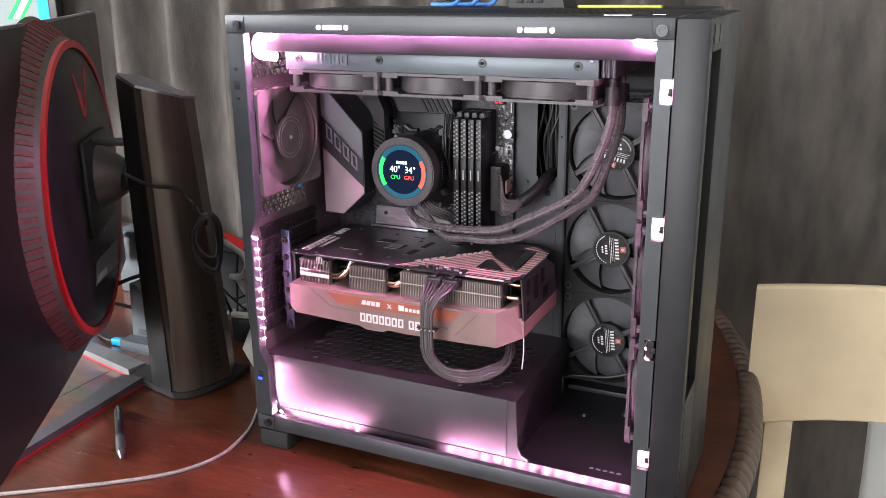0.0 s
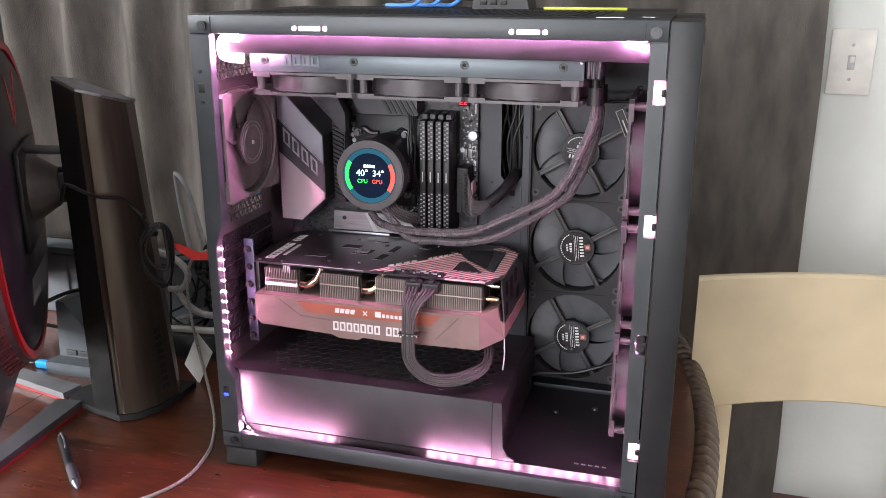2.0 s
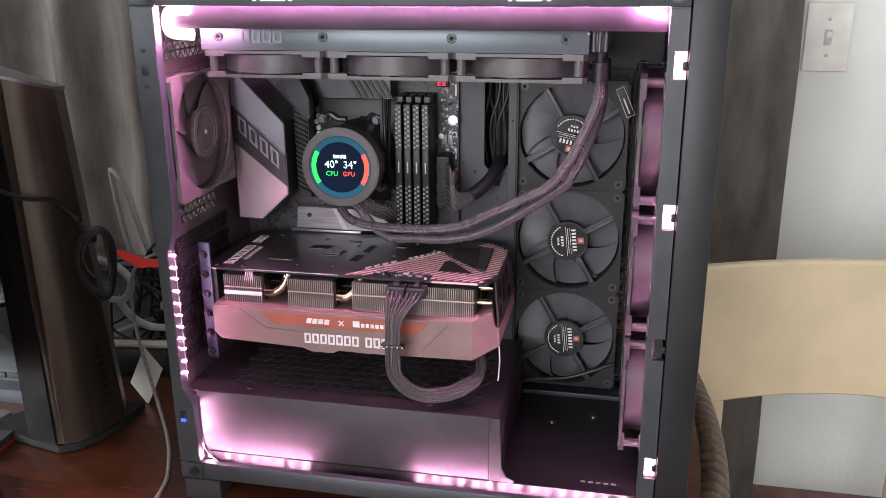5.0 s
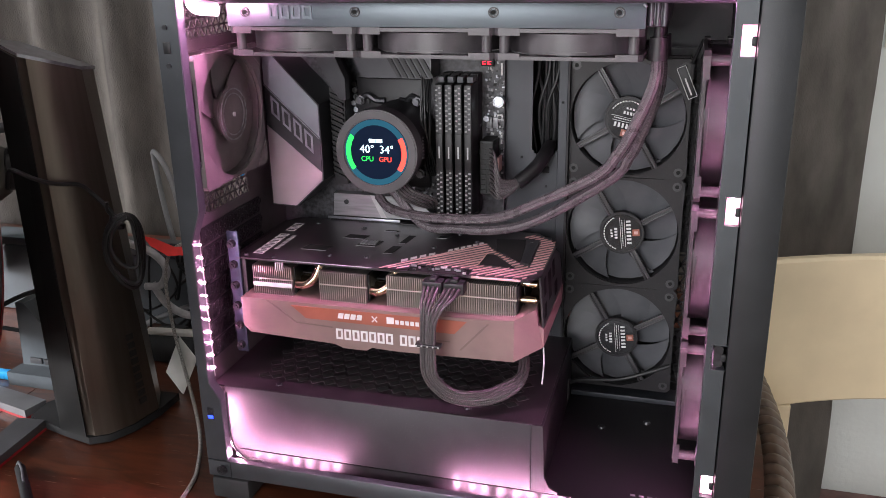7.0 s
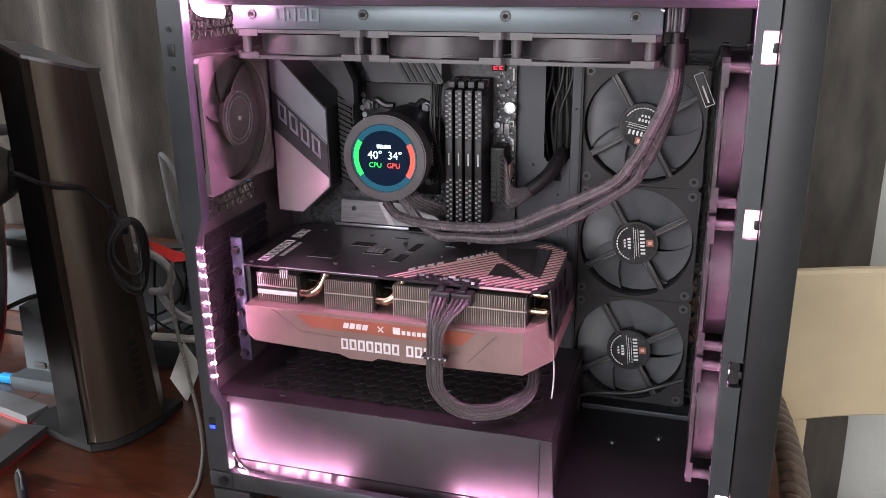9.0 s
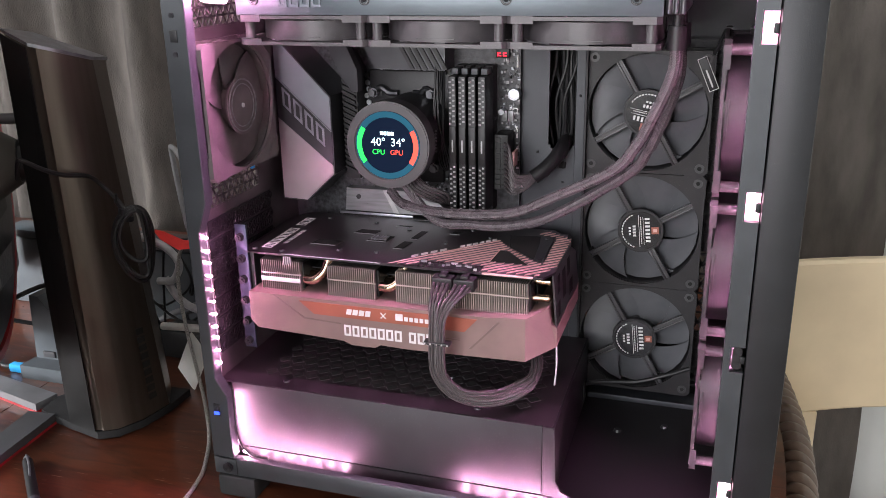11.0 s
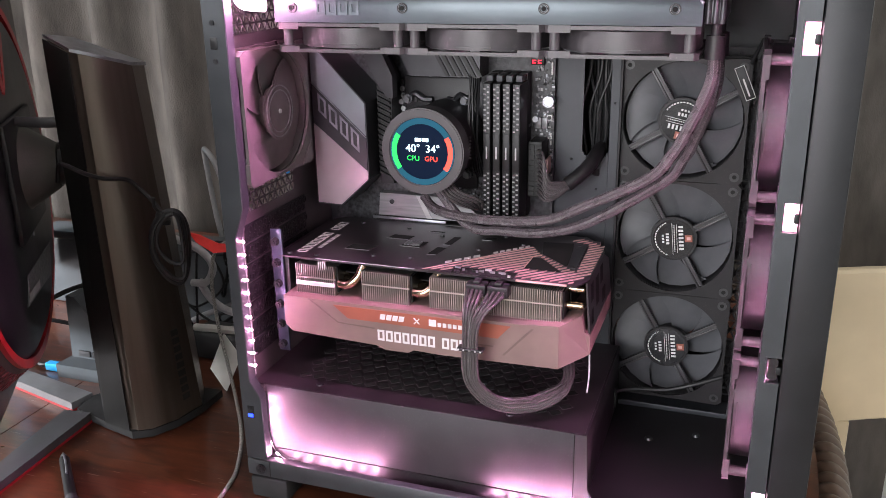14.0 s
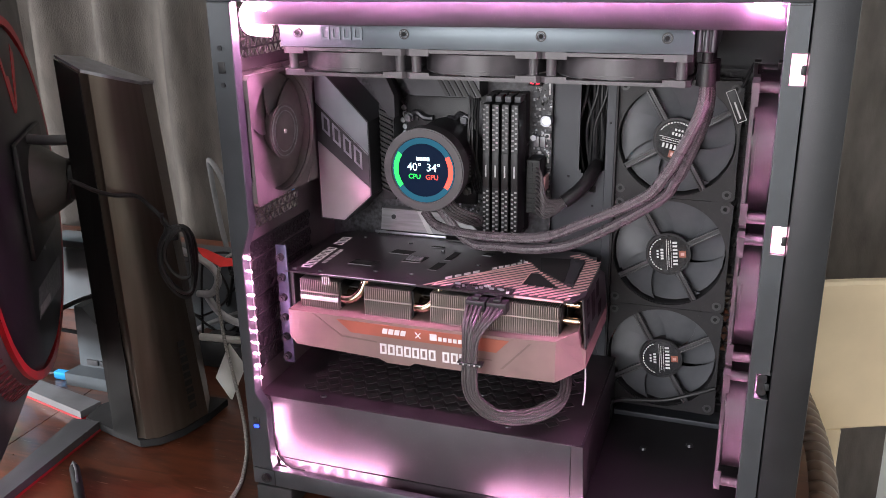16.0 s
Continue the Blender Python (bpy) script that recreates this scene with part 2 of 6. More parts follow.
CEILPAINT = mat("ceiling_paint", (0.75, 0.75, 0.73), 0.8, 0, 0.03, 6, 90, 0.2)
CLOTH = mat("curtain_cloth", (0.172, 0.154, 0.138), 0.8, 0, 0.17, 26, 700, 0.5, stretch=(1, 1, 0.3))
FLOOR = wood("floor_boards", (0.10, 0.06, 0.035), (0.22, 0.14, 0.08), 0.45, 0.1, (2, 14, 2))
CHERRY = wood("cherry_table", (0.034, 0.010, 0.0055), (0.138, 0.038, 0.017), 0.3, 0.4, (3, 16, 3), 0.35)
CARVED = mat("carved_rim", (0.085, 0.052, 0.036), 0.38, 0, 0.22, 25, 300, 0.15, coat=0.3)
for dull in (INNER, SATIN, BLADE, BLACK, CABLE, PCB, MONITOR, PANEL, EDGEFAN, DEEPBLACK, RUBBER):
    dull.node_tree.nodes["Principled BSDF"].inputs["Specular IOR Level"].default_value = 0.36
LED = glow("led_pink_white", (1.0, 0.37, 0.80), 1200)
LEDRAIL = glow("led_rail_pink", (1.0, 0.46, 0.73), 780)
LEDSIDE = glow("led_side_pink", (1.0, 0.38, 0.68), 820)
LEDEDGE = glow("led_edge_pink", (1.0, 0.38, 0.70), 520)
# Glow for frame slots: strip light passing through, made as emitting pieces.
SLOTHALO = glow("slot_halo_pink", (1.0, 0.40, 0.58), 1.0)
SLOTWHITE = glow("slot_light_white", (1.0, 0.66, 0.80), 12)
LEDGREEN = glow("screen_green", (0.012, 0.72, 0.09), 1.6)
LEDRED = glow("screen_red", (1.0, 0.075, 0.05), 1.5)
LCD = glow("screen_navy", (0.002, 0.006, 0.017), 1.0)
LCDTEAL = glow("screen_teal", (0.010, 0.062, 0.095), 1.0)
LCDWHITE = glow("screen_white", (0.65, 0.9, 1.0), 1.8)
LEDBLUE = glow("power_led_blue", (0.02, 0.05, 1.0), 5)
CODERED = glow("code_display_red", (1.0, 0.03, 0.06), 2.5)

# ---------------------------------------------------------------- mesh helpers


def box(bm, x0, x1, y0, y1, z0, z1, bevel=0.0, m=None):
    r = bmesh.ops.create_cube(bm, size=1)
    vs = r["verts"]
    for v in vs:
        v.co = Vector((x0 + (v.co.x + 0.5) * (x1 - x0), y0 + (v.co.y + 0.5) * (y1 - y0), z0 + (v.co.z + 0.5) * (z1 - z0)))
    if bevel > 0:
        es = list({e for v in vs for e in v.link_edges})
        r = bmesh.ops.bevel(bm, geom=es, offset=bevel, segments=2, affect="EDGES", profile=0.5)
        vs = list({v for f in r["faces"] for v in f.verts} | {v for v in vs if v.is_valid})
    if m is not None:
        bmesh.ops.transform(bm, matrix=m, verts=[v for v in vs if v.is_valid])
    return bm


def cyl(bm, centre, axis, r0, r1, depth, seg=32):
    """A cone or cylinder of that depth, centred, along axis."""
    q = Vector((0, 0, 1)).rotation_difference(Vector(axis)).to_matrix().to_4x4()
    bmesh.ops.create_cone(bm, cap_ends=True, segments=seg, radius1=r0, radius2=r1, depth=depth, matrix=Matrix.Translation(centre) @ q)
    return bm


def prism(bm, outline, y0, y1, plane="xz"):
    """An outline in x and z pulled out in y (or in x, y and z for other planes)."""
    def place(a, b, c):
        return (a, c, b) if plane == "xz" else (a, b, c) if plane == "xy" else (c, a, b)
    lo = [bm.verts.new(place(a, b, y0)) for a, b in outline]
    hi = [bm.verts.new(place(a, b, y1)) for a, b in outline]
    n = len(lo)
    bm.faces.new(lo), bm.faces.new(hi[::-1])
    for i in range(n):
        bm.faces.new((lo[i], hi[i], hi[(i + 1) % n], lo[(i + 1) % n]))
    bmesh.ops.recalc_face_normals(bm, faces=bm.faces)
    return bm


def ring(bm, centre, axis, r_in, r_out, depth, seg=48, a0=0.0, a1=360.0):
    """A flat ring or arc with thickness."""
    q = Vector((0, 0, 1)).rotation_difference(Vector(axis)).to_matrix().to_4x4()
    m = Matrix.Translation(centre) @ q
    whole = a1 - a0 >= 360
    n = seg if whole else seg + 1
    rows = []
    for i in range(n):
        a = radians(a0 + (a1 - a0) * i / seg)
        rows.append([bm.verts.new(m @ Vector((r * math.cos(a), r * math.sin(a), z))) for r, z in ((r_in, -depth / 2), (r_out, -depth / 2), (r_out, depth / 2), (r_in, depth / 2))])
    for i in range(n if whole else n - 1):
        p, q2 = rows[i], rows[(i + 1) % n]
        for k in range(4):
            bm.faces.new((p[k], p[(k + 1) % 4], q2[(k + 1) % 4], q2[k]))
    if not whole:
        bm.faces.new(rows[0]), bm.faces.new(rows[-1][::-1])
    bmesh.ops.recalc_face_normals(bm, faces=bm.faces)
    return bm


def smooth_path(points, steps=10):
    """Catmull-Rom through the points."""
    p = [Vector(v) for v in points]
    p = [2 * p[0] - p[1]] + p + [2 * p[-1] - p[-2]]
    out = []
    for i in range(1, len(p) - 2):
        for s in range(steps):
            t = s / steps
            out.append(0.5 * ((2 * p[i]) + (p[i + 1] - p[i - 1]) * t + (2 * p[i - 1] - 5 * p[i] + 4 * p[i + 1] - p[i + 2]) * t * t + (3 * p[i] - p[i - 1] - 3 * p[i + 1] + p[i + 2]) * t ** 3))
    out.append(p[-2])
    return out


def tube(bm, points, radius, seg=10, steps=10, closed=False, rib=0.0):
    path = smooth_path(points, steps)
    rows, up = [], Vector((0.3, 0.2, 0.93))
    for i, c in enumerate(path):
        d = (path[min(i + 1, len(path) - 1)] - path[max(i - 1, 0)]).normalized()
        a = d.cross(up)
        if a.length < 1e-4:
            a = d.cross(Vector((1, 0, 0)))
        a.normalize()
        b = d.cross(a).normalized()
        up = -b if b.dot(up) < 0 else b
        b = up
        a = b.cross(d).normalized()
        rows.append([bm.verts.new(c + radius * (1 - rib * (k % 2)) * (math.cos(2 * math.pi * k / seg) * a + math.sin(2 * math.pi * k / seg) * b)) for k in range(seg)])
    for p, q in zip(rows, rows[1:]):
        for k in range(seg):
            bm.faces.new((p[k], p[(k + 1) % seg], q[(k + 1) % seg], q[k])).smooth = True
    bm.faces.new(rows[0][::-1]), bm.faces.new(rows[-1])
    bmesh.ops.recalc_face_normals(bm, faces=bm.faces)
    return bm


BASE = {}


def thing(name, label, category, at=(0, 0, 0), group="", kind=""):
    ob = new(name)
    ob.empty_display_size = 0.02
    ob.location = at
    BASE[ob.name] = Vector(at)
    return tagged(ob, label, category, group, kind)


def mesh_of(name, bm, material, smooth=0):
    me = bpy.data.meshes.new(name)
    bm.to_mesh(me)
    bm.free()
    me.materials.append(material)
    if smooth:
        me.shade_smooth()
        me.set_sharp_from_angle(angle=radians(smooth))
    return me


def part(name, bm, material, parent, label="", smooth=35):
    ob = new(name, mesh_of(name, bm, material, smooth))
    ob.parent = parent
    ob.matrix_parent_inverse = Matrix.Translation(-BASE.get(parent.name, Vector()))
    return tagged(ob, label)


def solo(name, bm, material, label, category, group="", kind="", smooth=35):
    return tagged(new(name, mesh_of(name, bm, material, smooth)), label, category, group, kind)


def B():
    return bmesh.new()


def marks(x0, x1, z0, z1, count, y, slant=0.0, deep=0.0004, gap=0.28):
    """A row of plain upright bars in place of a maker's mark."""
    bm = B()
    step = (x1 - x0) / count
    for i in range(count):
        a, b = x0 + i * step, x0 + (i + 1 - gap) * step
        prism(bm, [(a, z0), (b, z0), (b + slant, z1), (a + slant, z1)], y - deep, y)
    return bm


def hollow(bm, x0, x1, z0, z1, w, y, slant=0.0, deep=0.0006):
    """An upright open frame, one plain sign of a mark; leaning by slant."""
    s = slant / (z1 - z0)
    for a, b, c, d in ((x0, x0 + w, z0, z1), (x1 - w, x1, z0, z1), (x0 + w, x1 - w, z1 - w, z1), (x0 + w, x1 - w, z0, z0 + w)):
        prism(bm, [(a + s * (c - z0), c), (b + s * (c - z0), c), (b + s * (d - z0), d), (a + s * (d - z0), d)], y - deep, y)
    return bm


def lettering(name, text, size, at, material, parent, turn=(90, 0, 0)):
    data = bpy.data.curves.new(name, "FONT")
    data.body, data.size, data.align_x, data.align_y, data.extrude = text, size, "CENTER", "CENTER", 0.0001
    tmp = bpy.data.objects.new(name + "_tmp", data)
    me = bpy.data.meshes.new_from_object(tmp)
    bpy.data.objects.remove(tmp)
    me.materials.append(material)
    ob = new(name, me)
    ob.parent = parent
    ob.matrix_parent_inverse = Matrix.Translation(-BASE.get(parent.name, Vector()))
    ob.matrix_basis = pose(*at, *turn)
    return ob

# ---------------------------------------------------------------- room

TOP = 0.744  # height of the table top
bm = B(); box(bm, -2.2, 2.4, -3.0, 0.9, -0.05, 0.0)
solo("floor", bm, FLOOR, "brown wooden floor boards under the table", "floor", kind="structure")
bm = B(); box(bm, -2.3, 2.5, -3.1, 1.0, 2.45, 2.55)
solo("ceiling", bm, CEILPAINT, "plain white painted ceiling over the room", "ceiling", kind="structure")
bm = B(); box(bm, -2.3, 2.5, 0.9, 1.0, 0, 2.45)
solo("wall_north", bm, WALLPAINT, "off-white painted plaster wall behind curtain", "wall", kind="structure")
bm = B(); box(bm, 2.4, 2.5, -3.0, 0.9, 0, 2.45)
solo("wall_east", bm, WALLPAINT, "off-white painted plaster side wall", "wall", kind="structure")
bm = B()
box(bm, -2.3, -2.2, -3.0, -1.6, 0, 2.45), box(bm, -2.3, -2.2, -0.4, 0.9, 0, 2.45)
box(bm, -2.3, -2.2, -1.6, -0.4, 0, 0.95), box(bm, -2.3, -2.2, -1.6, -0.4, 2.25, 2.45)
solo("wall_west", bm, WALLPAINT, "off-white plaster wall with a window opening", "wall", kind="structure")
bm = B()
box(bm, -2.3, -1.5, -3.1, -3.0, 0, 2.45), box(bm, 0.5, 2.5, -3.1, -3.0, 0, 2.45)
box(bm, -1.5, 0.5, -3.1, -3.0, 0, 0.9), box(bm, -1.5, 0.5, -3.1, -3.0, 2.2, 2.45)
solo("wall_south", bm, WALLPAINT, "off-white plaster wall with a wide window opening", "wall", kind="structure")


def curtain():
    bm = B()
    nx, nz = 420, 40
    x0, x1, z0, z1 = -2.15, 0.706, 0.06, 2.4
    rows = []
    for j in range(nz + 1):
        z = z0 + (z1 - z0) * j / nz
        row = []
        for i in range(nx + 1):
            u = i / nx
            x = x0 + (x1 - x0) * u
            calm = max(0.0, min(1.0, (x - 0.28) / 0.2))
            fold = 0.5 + 0.5 * math.sin(2 * math.pi * (x / 0.145 + 0.35 * math.sin(3.1 * x + 0.6) + 0.05 * math.sin(2.2 * z)))
            deep = (0.062 + 0.02 * math.sin(5 * x)) * (1 - 0.8 * calm)
            y = 0.845 - deep * fold ** 1.3 + 0.012 * noise.noise((x * 6, z * 3, 0.3)) + 0.006 * noise.noise((x * 22, z * 9, 1.3))
            crease = math.exp(-((z - 1.07 - 0.05 * noise.noise((x * 3, 2, 1))) / 0.008) ** 2)
            y -= 0.004 * crease
            xx = x + (-0.010 * (z - 0.5) + 0.003 * noise.noise((z * 5, 0.2, 0.7))) * u ** 6
            row.append(bm.verts.new((xx, y, z)))
        rows.append(row)
    for a, b in zip(rows, rows[1:]):
        for i in range(nx):
            bm.faces.new((a[i], a[i + 1], b[i + 1], b[i])).smooth = True
    bmesh.ops.solidify(bm, geom=list(bm.faces), thickness=0.003)
    return solo("curtain", bm, CLOTH, "long taupe-grey cloth curtain hanging in folds", "curtain", smooth=60)


curtain()
bm = B(); cyl(bm, (-0.72, 0.85, 2.405), (1, 0, 0), 0.012, 0.012, 3.0, 16)
solo("curtain_rod", bm, SCREW, "dark metal rod carrying the grey curtain", "curtain rod")

SX, SZ = 0.7525, 1.159
sw = thing("light_switch", "white plastic toggle light switch plate on wall", "light switch", (SX, 0.9, 1.10))
bm = B(); box(bm, SX - 0.037, SX + 0.037, 0.8925, 0.9, SZ - 0.0575, SZ + 0.0575, 0.003)
part("plate", bm, PAPER, sw)
bm = B(); box(bm, SX - 0.006, SX + 0.006, 0.8905, 0.893, SZ - 0.013, SZ + 0.013, 0.0006)
part("toggle_frame", bm, PALE, sw)
bm = B(); box(bm, SX - 0.004, SX + 0.004, 0.883, 0.892, SZ, SZ + 0.010, 0.001)
part("toggle", bm, PAPER, sw)
for z in (SZ - 0.030, SZ + 0.030):
    bm = B(); cyl(bm, (SX, 0.8918, z), (0, 1, 0), 0.003, 0.003, 0.002, 16)
    part("screw", bm, PALE, sw)

ht = thing("baseboard_heater", "low metal baseboard heater with reddish top edge", "heater", (0.95, 0.87, 0))
bm = B(); box(bm, 0.60, 1.9, 0.845, 0.898, 0.0, 0.262, 0.004)
part("cover", bm, mat("heater_paint", (0.42, 0.42, 0.41), 0.5, 0.1, 0.08, 10, 200, 0.05), ht)
bm = B(); box(bm, 0.60, 1.9, 0.838, 0.9, 0.2625, 0.276, 0.003)
part("top_edge", bm, mat("heater_edge", (0.20, 0.10, 0.09), 0.5, 0.1, 0.2, 30, 200, 0.05), ht, "worn reddish-brown top edge")
bm = B(); tube(bm, [(0.83, 0.80, 0.006), (0.845, 0.79, 0.2), (0.875, 0.79, 0.285), (0.92, 0.79, 0.25), (0.94, 0.80, 0.006)], 0.004, 8)
solo("loose_cable", bm, CABLE, "black cable looping up from the floor", "cable")

# ---------------------------------------------------------------- table


def rim_line(inset):
    """The bulging right-hand edge and the rest of the outline, anticlockwise from the near end."""
    r, cx, cy = 1.1445 - inset, -0.591, 0.22
    pts = [(cx + r * math.cos(a), cy + r * math.sin(a)) for a in [radians(-32 + 58 * i / 60) for i in range(61)]]
    x, y = pts[-1]
    for i in range(1, 13):
        a = radians(26 + 64 * i / 12)
        pts.append((x - 0.12 * (math.cos(radians(26)) - math.cos(a)) * 1.2, y + 0.05 * (math.sin(a) - math.sin(radians(26)))))
    yb = pts[-1][1]
    x0 = -1.7 + inset
    y0 = pts[0][1]
    pts += [(-1.2, yb), (x0 + 0.1, yb), (x0, yb - 0.1), (x0, y0 + 0.1), (x0 + 0.1, y0), (0.1, y0)]
    return pts


table = thing("dining_table", "glossy reddish-brown wooden table with carved rope edge", "table", (-0.55, 0.1, 0))
inner = rim_line(0.026)
SEAM = -0.353
for side in (1, -1):
    bm = B()
    prism(bm, inner, TOP - 0.026, TOP, "xy")
    cut = bmesh.ops.bisect_plane(bm, geom=list(bm.verts) + list(bm.edges) + list(bm.faces), plane_co=(SEAM + side * 0.0007, 0, 0), plane_no=(1, 0, 0), clear_outer=side < 0, clear_inner=side > 0)
    bmesh.ops.holes_fill(bm, edges=[e for e in bm.edges if len(e.link_faces) == 1])
    bmesh.ops.recalc_face_normals(bm, faces=bm.faces)
    part("table_leaf", bm, CHERRY, table, smooth=0)


def rope_rim():
    pts = [Vector((x, y, 0)) for x, y in rim_line(0.012)][:70]
    path = smooth_path([(p.x, p.y, TOP - 0.011) for p in pts], 14)
    bm = B()
    rows, run, seg = [], 0.0, 28
    for i, c in enumerate(path):
        d = (path[min(i + 1, len(path) - 1)] - path[max(i - 1, 0)]).normalized()
        if i:
            run += (c - path[i - 1]).length
        side = Vector((d.y, -d.x, 0))
        row = []
        for k in range(seg):
            a = 2 * math.pi * k / seg
            lobe = abs(math.sin(run * math.pi / 0.0205 - a * 1.0))
            wear = 0.0006 * noise.noise(c * 60)
            r = 0.0128 + 0.0048 * lobe ** 0.6 + wear
            row.append(bm.verts.new(c + side * (r * math.cos(a)) + Vector((0, 0, 1)) * (r * 1.05 * math.sin(a))))
        rows.append(row)
    for p, q in zip(rows, rows[1:]):
        for k in range(seg):
            bm.faces.new((p[k], q[k], q[(k + 1) % seg], p[(k + 1) % seg])).smooth = True
    bm.faces.new(rows[0]), bm.faces.new(rows[-1][::-1])
    bmesh.ops.recalc_face_normals(bm, faces=bm.faces)
    return bm


part("carved_rim", rope_rim(), CARVED, table, "worn brown rope-carved edge", smooth=0)
bm = B(); prism(bm, rim_line(0.06), TOP - 0.09, TOP - 0.0265, "xy")
part("apron", bm, CHERRY, table)
for x, y in ((0.38, -0.3), (0.38, 0.62), (-1.5, -0.3), (-1.5, 0.62)):
    bm = B(); cyl(bm, (x, y, (TOP - 0.09) / 2), (0, 0, 1), 0.028, 0.045, TOP - 0.09, 20)
    part("leg", bm, CHERRY, table)

# ---------------------------------------------------------------- chair

chair = thing("dining_chair", "cream-painted wooden chair with a broad curved back slat", "chair", (0.71, 0.42, 0))


def slat_y(x):
    """Front face of the backrest: the chair stands a little turned and its back is hollowed."""
    w = (x - 0.7115) / 0.1915
    return 0.446 + 0.20 * (x - 0.52) + 0.020 * (1 - w * w)


def back_slat():
    bm = B()
    n = 40
    rows = []
    for i in range(n + 1):
        u = i / n
        x = 0.520 + 0.392 * u
        w = (2 * u - 1)
        y = slat_y(x)
        zt = 0.881 + 0.003 * (1 - w * w)
        zb = 0.664 + 0.014 * (1 - w * w)
        row = []
        for dy, z in ((0, zb + 0.003), (0.003, zb), (0.015, zb), (0.018, zb + 0.003), (0.018, zt - 0.004), (0.014, zt), (0.004, zt), (0, zt - 0.004)):
            row.append(bm.verts.new((x, y + dy, z)))
        rows.append(row)
    for a, b in zip(rows, rows[1:]):
        for k in range(8):
            bm.faces.new((a[k], a[(k + 1) % 8], b[(k + 1) % 8], b[k]))
    bm.faces.new(rows[0][::-1]), bm.faces.new(rows[-1])
    bmesh.ops.recalc_face_normals(bm, faces=bm.faces)
    return bm


part("backrest", back_slat(), CREAM, chair)
for x in (0.548, 0.843):
    y = slat_y(x + 0.018)
    bm = B(); box(bm, x, x + 0.038, y + 0.003, y + 0.026, 0.0, 0.672, 0.003)
    part("leg", bm, CREAM, chair)
bm = B(); prism(bm, [(0.545, 0.09), (0.875, 0.10), (0.885, 0.43), (0.535, 0.42)], 0.40, 0.425, "xy")
part("seat", bm, CREAM, chair)
for x in (0.555, 0.832):
    bm = B(); box(bm, x, x + 0.034, 0.11, 0.144, 0.0, 0.3995, 0.003)
    part("leg", bm, CREAM, chair)
    bm = B(); box(bm, x + 0.004, x + 0.03, 0.1445, slat_y(x) + 0.002, 0.36, 0.3995, 0.003)
    part("side_rail", bm, CREAM, chair)

# ---------------------------------------------------------------- computer case
case = thing("computer_case", "dark grey steel computer tower case, open side, lit inside", "computer case", (0.24, 0.14, TOP))
XL, XR, ZB, ZT, DEEP = -0.016, 0.467, 0.768, 1.266, 0.285

# front frame
bm = B(); box(bm, XL, XR - 0.0005, 0, 0.012, 1.247, ZT, 0.0012)
part("top_bar", bm, STEEL, case)
bm = B(); box(bm, XL, XR - 0.0005, 0, 0.0085, ZB, 0.787, 0.0012)
part("bottom_bar", bm, STEEL, case)
bm = B()
prism(bm, [(XL, 0.7872), (0.0065, 0.7872), (0.0065, 0.855), (-0.0045, 0.873), (-0.0045, 1.016), (0.0065, 1.046), (0.0065, 1.2468), (XL, 1.2468)], 0, 0.012)
bmesh.ops.bevel(bm, geom=list(bm.edges), offset=0.0008, segments=1, affect="EDGES")
part("left_bar", bm, STEEL, case)
SLOTS = ((1.190, 1.214), (1.0640, 1.0880), (0.9430, 0.9660), (0.8230, 0.8460))
bm = B()
box(bm, 0.4510, 0.4552, 0, 0.012, 0.7872, 1.2468)
rb = part("right_bar", bm, STEEL, case)
zs = [1.2468] + [z for s in SLOTS for z in (s[1], s[0])] + [0.7872]
for a, b in zip(zs[::2], zs[1::2]):
    bm = B(); box(bm, 0.4552, XR - 0.0008, 0, 0.012, b, a)
    part("bar_face", bm, STEEL, rb)
for n, (a, b) in enumerate(SLOTS):
    lit = n != 2
    # no lamp sits here: glowing sheets replace light shining out of the slot
    if lit:
        bm = B(); box(bm, 0.4554, 0.4666, 0.0062, 0.0072, a + 0.0002, b - 0.0002)
        part("slot_halo", bm, SLOTHALO, case, "pink glowing sheet, halo of the slot light")
    bm = B()
    x0, x1, z0, z1, c = 0.4574, 0.4646, a + 0.0024, b - 0.0024, 0.0022
    prism(bm, [(x0 + c, z0), (x1 - c, z0), (x1 - c * 0.3, z0 + c * 0.3), (x1, z0 + c), (x1, z1 - c), (x1 - c * 0.3, z1 - c * 0.3), (x1 - c, z1), (x0 + c, z1), (x0 + c * 0.3, z1 - c * 0.3), (x0, z1 - c), (x0, z0 + c), (x0 + c * 0.3, z0 + c * 0.3)], 0.0030, 0.0061)
    part("light_slot" if lit else "latch", bm, SLOTWHITE if lit else SCREW, case, "glowing sheet for strip light coming through the slot" if lit else "bare metal latch")
    bm = B(); box(bm, 0.4632, 0.4668, 0.0008, 0.0034, a + 0.008, b - 0.009, 0.0006)
    part("latch_tongue", bm, PANEL, case)
    bm = B(); box(bm, 0.4553, 0.4562, 0.0, 0.0034, a, b), box(bm, 0.4562, 0.4668, 0.0, 0.0034, b - 0.0008, b), box(bm, 0.4562, 0.4668, 0, 0.0034, a, a + 0.0008)
    part("slot_rim", bm, STEEL, case)
# emitting pills painted as strip light through the top bar's holes
for x0, x1 in ((0.1012, 0.1388), (0.3218, 0.3578)):
    for a, b, r in ((x0, x0 + 0.0045, 1), (x0 + 0.0075, x1 - 0.0075, 0), (x1 - 0.0045, x1, 1)):
        bm = B()
        if r:
            cyl(bm, ((a + b) / 2, -0.0001, 1.2538), (0, 1, 0), 0.0023, 0.0023, 0.001, 20)
        else:
            box(bm, a, b, -0.0006, 0.0004, 1.2518, 1.2558, 0.0009)
        part("light_window", bm, SLOTWHITE, case, "glowing piece for strip light coming through the bar")
